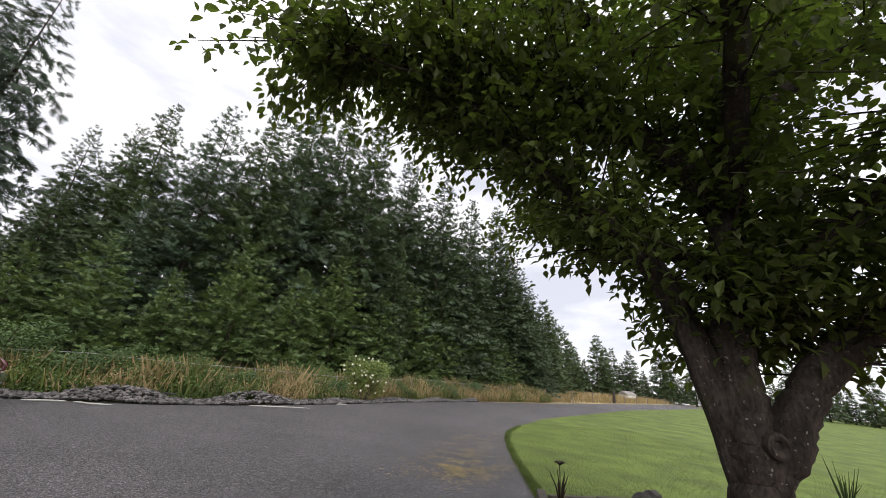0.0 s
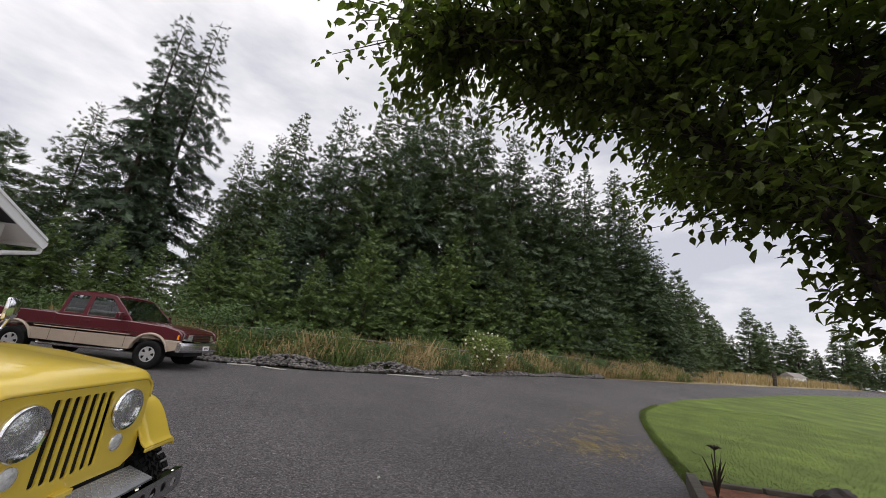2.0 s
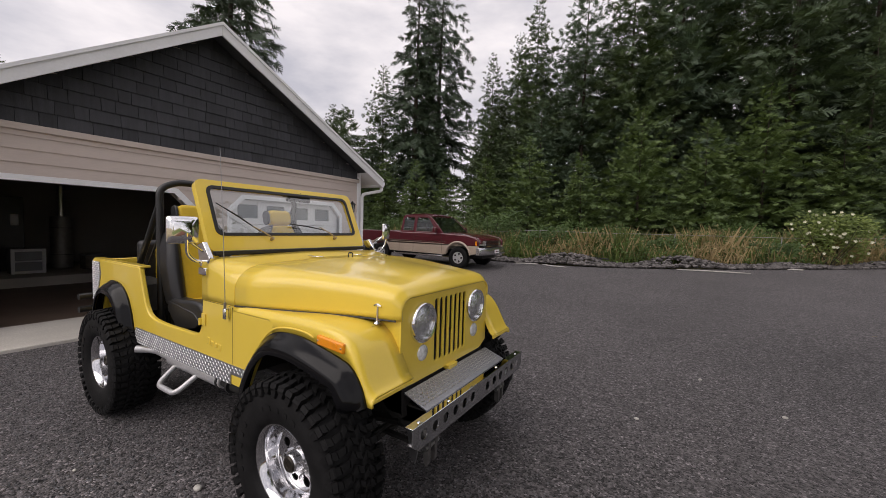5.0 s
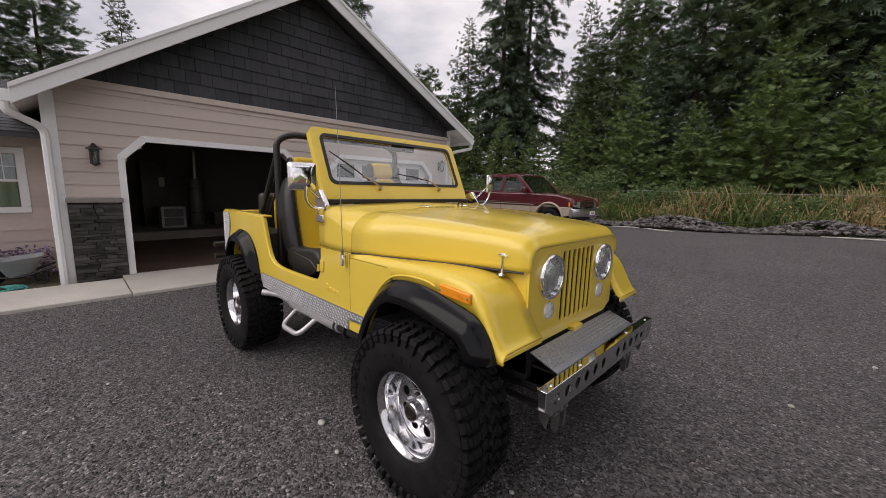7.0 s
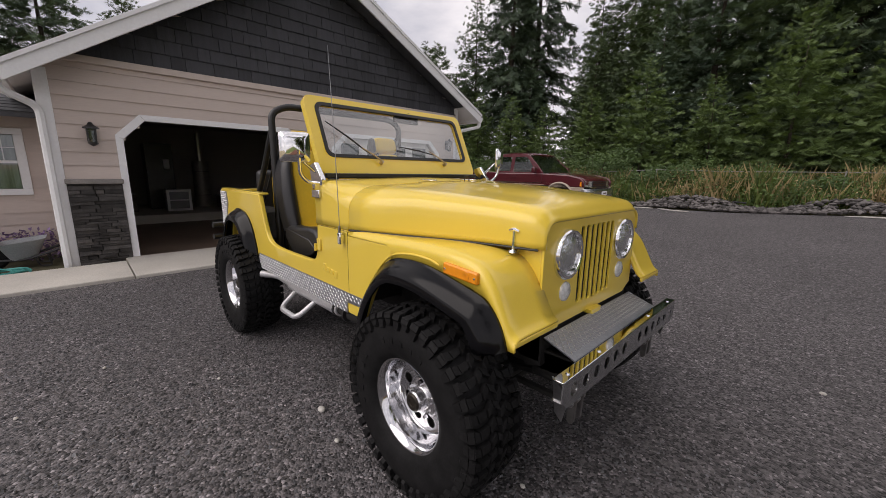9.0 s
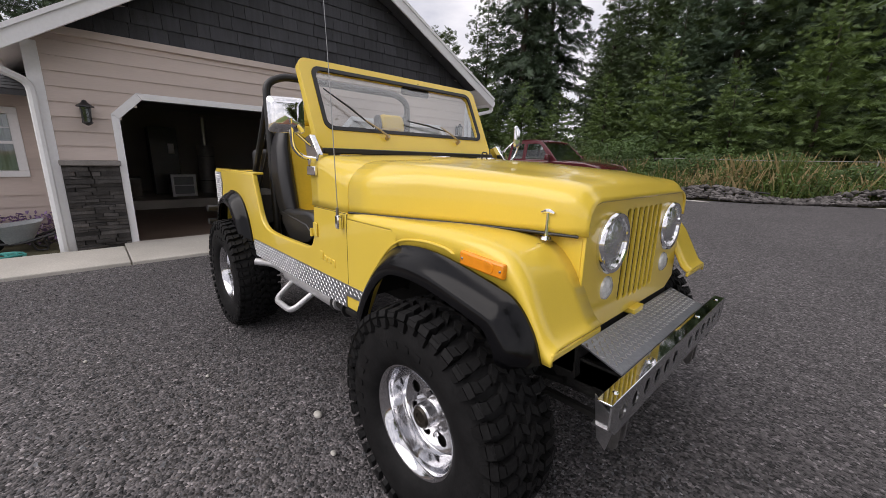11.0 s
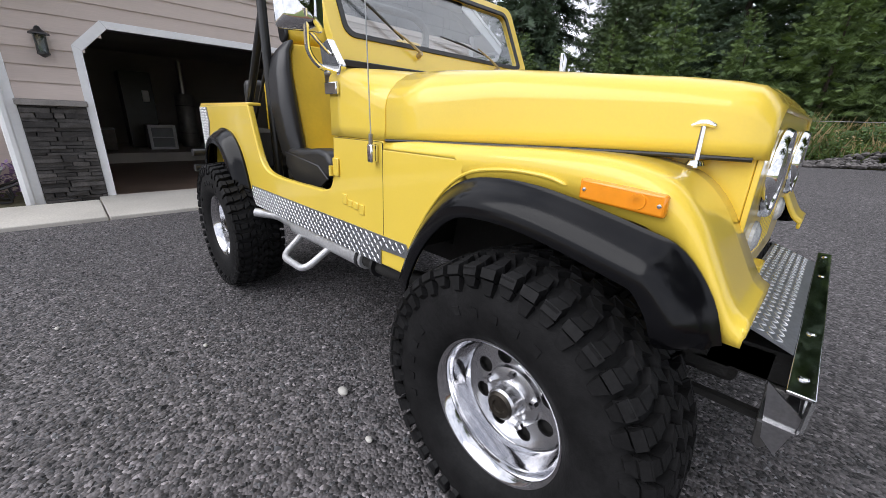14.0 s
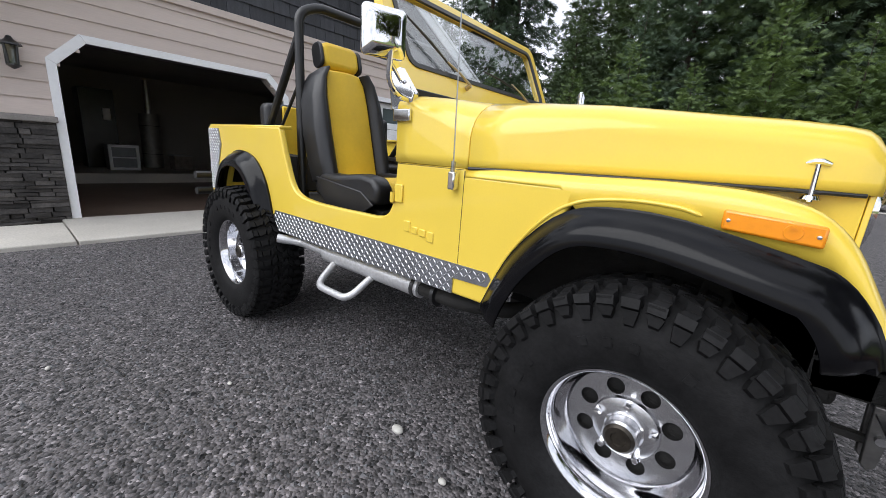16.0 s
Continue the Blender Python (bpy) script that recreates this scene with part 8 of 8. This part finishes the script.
for k in range(8):
    a = 6.28 * k / 8
    tube(bm, [(6.25, 3.07, 0.65), (6.25 + 0.05 * math.cos(a), 3.07 + 0.05 * math.sin(a), 0.70), (6.25 + 0.085 * math.cos(a), 3.07 + 0.085 * math.sin(a), 0.69)], [0.006, 0.014, 0.003], 4)
part("seed_head", bm, M_TRUNK, stem, "dark dried seed head")
planter = thing("barrow_planter", "dark teal barrow tub planted with purple flowers", "planter", (8.7, 0.85, 0.06))
px, py, pz = 8.7, 0.85, 0.27
bm = bmesh.new()
rings = []
for z, k in ((pz, 0.62), (pz + 0.12, 0.78), (pz + 0.28, 0.96), (pz + 0.30, 1.02), (pz + 0.30, 0.96), (pz + 0.24, 0.92)):
    rings.append([(px + 0.42 * k * x * (1.15 if x > 0 else 1), py + 0.52 * k * y, z) for x, y in rounded(-1, 1, -1, 1, 0.5, 4)])
loft(bm, rings, True, False)
bm.faces.new([bm.verts.new(p) for p in rings[0][::-1]])
part("tub", bm, M_TUB, planter, "dark teal metal tub")
bm = bmesh.new()
bm.faces.new([bm.verts.new((px + 0.40 * x, py + 0.48 * y, pz + 0.26)) for x, y in rounded(-1, 1, -1, 1, 0.5, 4)])
part("soil", bm, M_SOIL, planter)
for s in (-1, 1):
    bm = bmesh.new()
    tube(bm, [(px - 0.3, py + s * 0.25, pz + 0.02), (px - 0.35, py + s * 0.27, 0.06)], 0.018, 6)
    part("leg", bm, M_BLACKMETAL, planter)
    bm = bmesh.new()
    tube(bm, [(px + 0.6, py + s * 0.12, pz - 0.03), (px - 0.2, py + s * 0.25, pz + 0.0), (px - 0.9, py + s * 0.30, pz + 0.1)], 0.02, 6)
    part("handle", bm, M_TIMBER, planter)
bm = bmesh.new()
spin(bm, [(0.0, 0.04), (0.17, 0.04), (0.19, 0.0), (0.17, -0.04), (0.0, -0.04)], (px + 0.6, py, 0.25), "y", 20)
part("wheel", bm, M_TYRE, planter)
v, f = [], []
for _ in range(900):
    a, q = rn.uniform(0, 6.28), math.sqrt(rn.random())
    leaflet(v, f, (px + 0.40 * q * math.cos(a), py + 0.48 * q * math.sin(a), pz + 0.26 + rn.uniform(0, 0.16) * (1.1 - q * 0.6)), rn.uniform(0.03, 0.06), rn)
me = bpy.data.meshes.new("flowers")
me.from_pydata([tuple(q) for q in v], [], f)
me.materials.append(M_PETAL)
fl = new("flowers", me)
fl.parent = planter
fl.matrix_parent_inverse = planter.matrix_basis.inverted()
tagged(fl, "pale purple flower heads", kind="stuff")
bm = bmesh.new()
for k in range(16):
    a = rn.uniform(0, 6.28)
    o = rn.uniform(0.02, 0.22)
    tube(bm, [(px + 0.05, py, pz + 0.25), (px + 0.05 + 0.5 * o * math.cos(a), py + 0.5 * o * math.sin(a), pz + 0.55), (px + 0.05 + o * math.cos(a), py + o * math.sin(a), pz + rn.uniform(0.65, 0.95))], [0.006, 0.008, 0.002], 4)
tagged(part("spike_leaf", bm, M_WEED, planter, "tall spiky leaves"), kind="stuff")

# mulch chips
v, f = [], []
for _ in range(6000):
    x, y = rn.uniform(5.0, 9.8), rn.uniform(-0.5, 3.25)
    if x < 4.7 + (y + 0) * 0.42 + 0.1:
        continue
    a, l, w = rn.uniform(0, 6.28), rn.uniform(0.02, 0.06), rn.uniform(0.006, 0.014)
    z = rise(y) + 0.06 + rn.uniform(0.002, 0.02)
    dx, dy = math.cos(a), math.sin(a)
    k = len(v)
    t = rn.uniform(-0.01, 0.015)
    v.extend([(x - dy * w, y + dx * w, z), (x + dy * w, y - dx * w, z), (x + dx * l + dy * w, y + dy * l - dx * w, z + t), (x + dx * l - dy * w, y + dy * l + dx * w, z + t + 0.004)])
    f.append((k, k + 1, k + 2, k + 3))
M_BARKCHIP = surf("bark_chip", (0.22, 0.09, 0.045), 0.95, var=0.4, scale=20, bump=0.2, rnd=-0.5)
raw("bark_chips", v, f, M_BARKCHIP, "reddish bark chips covering the bed", "mulch")

# ---- by the house wing: barrow, hose, flower box ----
barrow = thing("wheelbarrow", "grey plastic wheelbarrow by the house wall", "wheelbarrow", (-6.45, -2.45, 0.03))
bx, by, bz = -6.5, -2.36, 0.17
bm = bmesh.new()
rings = []
for z, k in ((bz, 0.55), (bz + 0.08, 0.72), (bz + 0.22, 0.98), (bz + 0.235, 1.03), (bz + 0.23, 0.97), (bz + 0.10, 0.70), (bz + 0.02, 0.52)):
    rings.append([(bx + 0.24 * k * x, by + 0.23 * k * y, z + 0.03 * y) for x, y in rounded(-1, 1, -1, 1, 0.45, 4)])
loft(bm, rings, True, False)
bm.faces.new([bm.verts.new(p) for p in rings[0]])
bm.faces.new([bm.verts.new(p) for p in rings[-1]])
part("tray", bm, M_GREYPLASTIC, barrow, "grey plastic tray")
for s in (-1, 1):
    bm = bmesh.new()
    tube(bm, bent([(bx + s * 0.06, by - 0.30, 0.16), (bx + s * 0.14, by, bz - 0.02), (bx + s * 0.19, by + 0.34, bz + 0.10)], 0.1), 0.016, 6)
    part("handle", bm, M_BLACKMETAL, barrow)
    bm = bmesh.new()
    tube(bm, bent([(bx + s * 0.15, by + 0.10, bz), (bx + s * 0.15, by + 0.13, 0.05), (bx + s * 0.15, by + 0.25, 0.05), (bx + s * 0.16, by + 0.22, bz + 0.02)], 0.04), 0.012, 6)
    part("leg", bm, M_BLACKMETAL, barrow)
bm = bmesh.new()
spin(bm, [(0.0, 0.03), (0.13, 0.03), (0.16, 0.0), (0.13, -0.03), (0.0, -0.03)], (bx, by - 0.30, 0.19), "x", 20)
part("wheel", bm, M_TYRE, barrow)
hose = thing("garden_hose", "coiled teal garden hose on the ground", "hose", (-6.05, -2.75, 0.05))
bm = bmesh.new()
pts = []
for k in range(110):
    a = k * 0.32
    r_ = 0.22 + 0.05 * math.sin(k * 0.21) + 0.0006 * k
    pts.append((-6.0 + r_ * 0.8 * math.cos(a), -2.75 + r_ * 1.5 * math.sin(a), 0.065 + 0.03 * (k % 20) / 20 + 0.02 * math.sin(a * 2.3)))
tube(bm, pts, 0.012, 6)
part("coil", bm, M_TEAL, hose)
bm = sheet([(-7.3, -9), (-5.8, -9), (-5.8, -1.95), (-7.3, -1.95)], 0.03)
solo("flower_border", bm, M_SOIL, "narrow brown soil border by the house wall", "flower bed", "structure")
fb2 = thing("border_flowers", "low purple flowers along the house wall", "flowers", (-7.0, -3.2, 0.05))
v, f = [], []
for _ in range(2200):
    x, y = rn.uniform(-7.25, -6.85), rn.uniform(-5.5, -2.05)
    leaflet(v, f, (x, y, 0.04 + rn.uniform(0, 0.42)), rn.uniform(0.04, 0.08), rn)
me = bpy.data.meshes.new("flower_mass")
me.from_pydata([tuple(q) for q in v], [], f)
me.materials.append(M_PETAL)
o2 = new("flower_mass", me)
o2.parent = fb2
o2.matrix_parent_inverse = fb2.matrix_basis.inverted()
tagged(o2, kind="stuff")
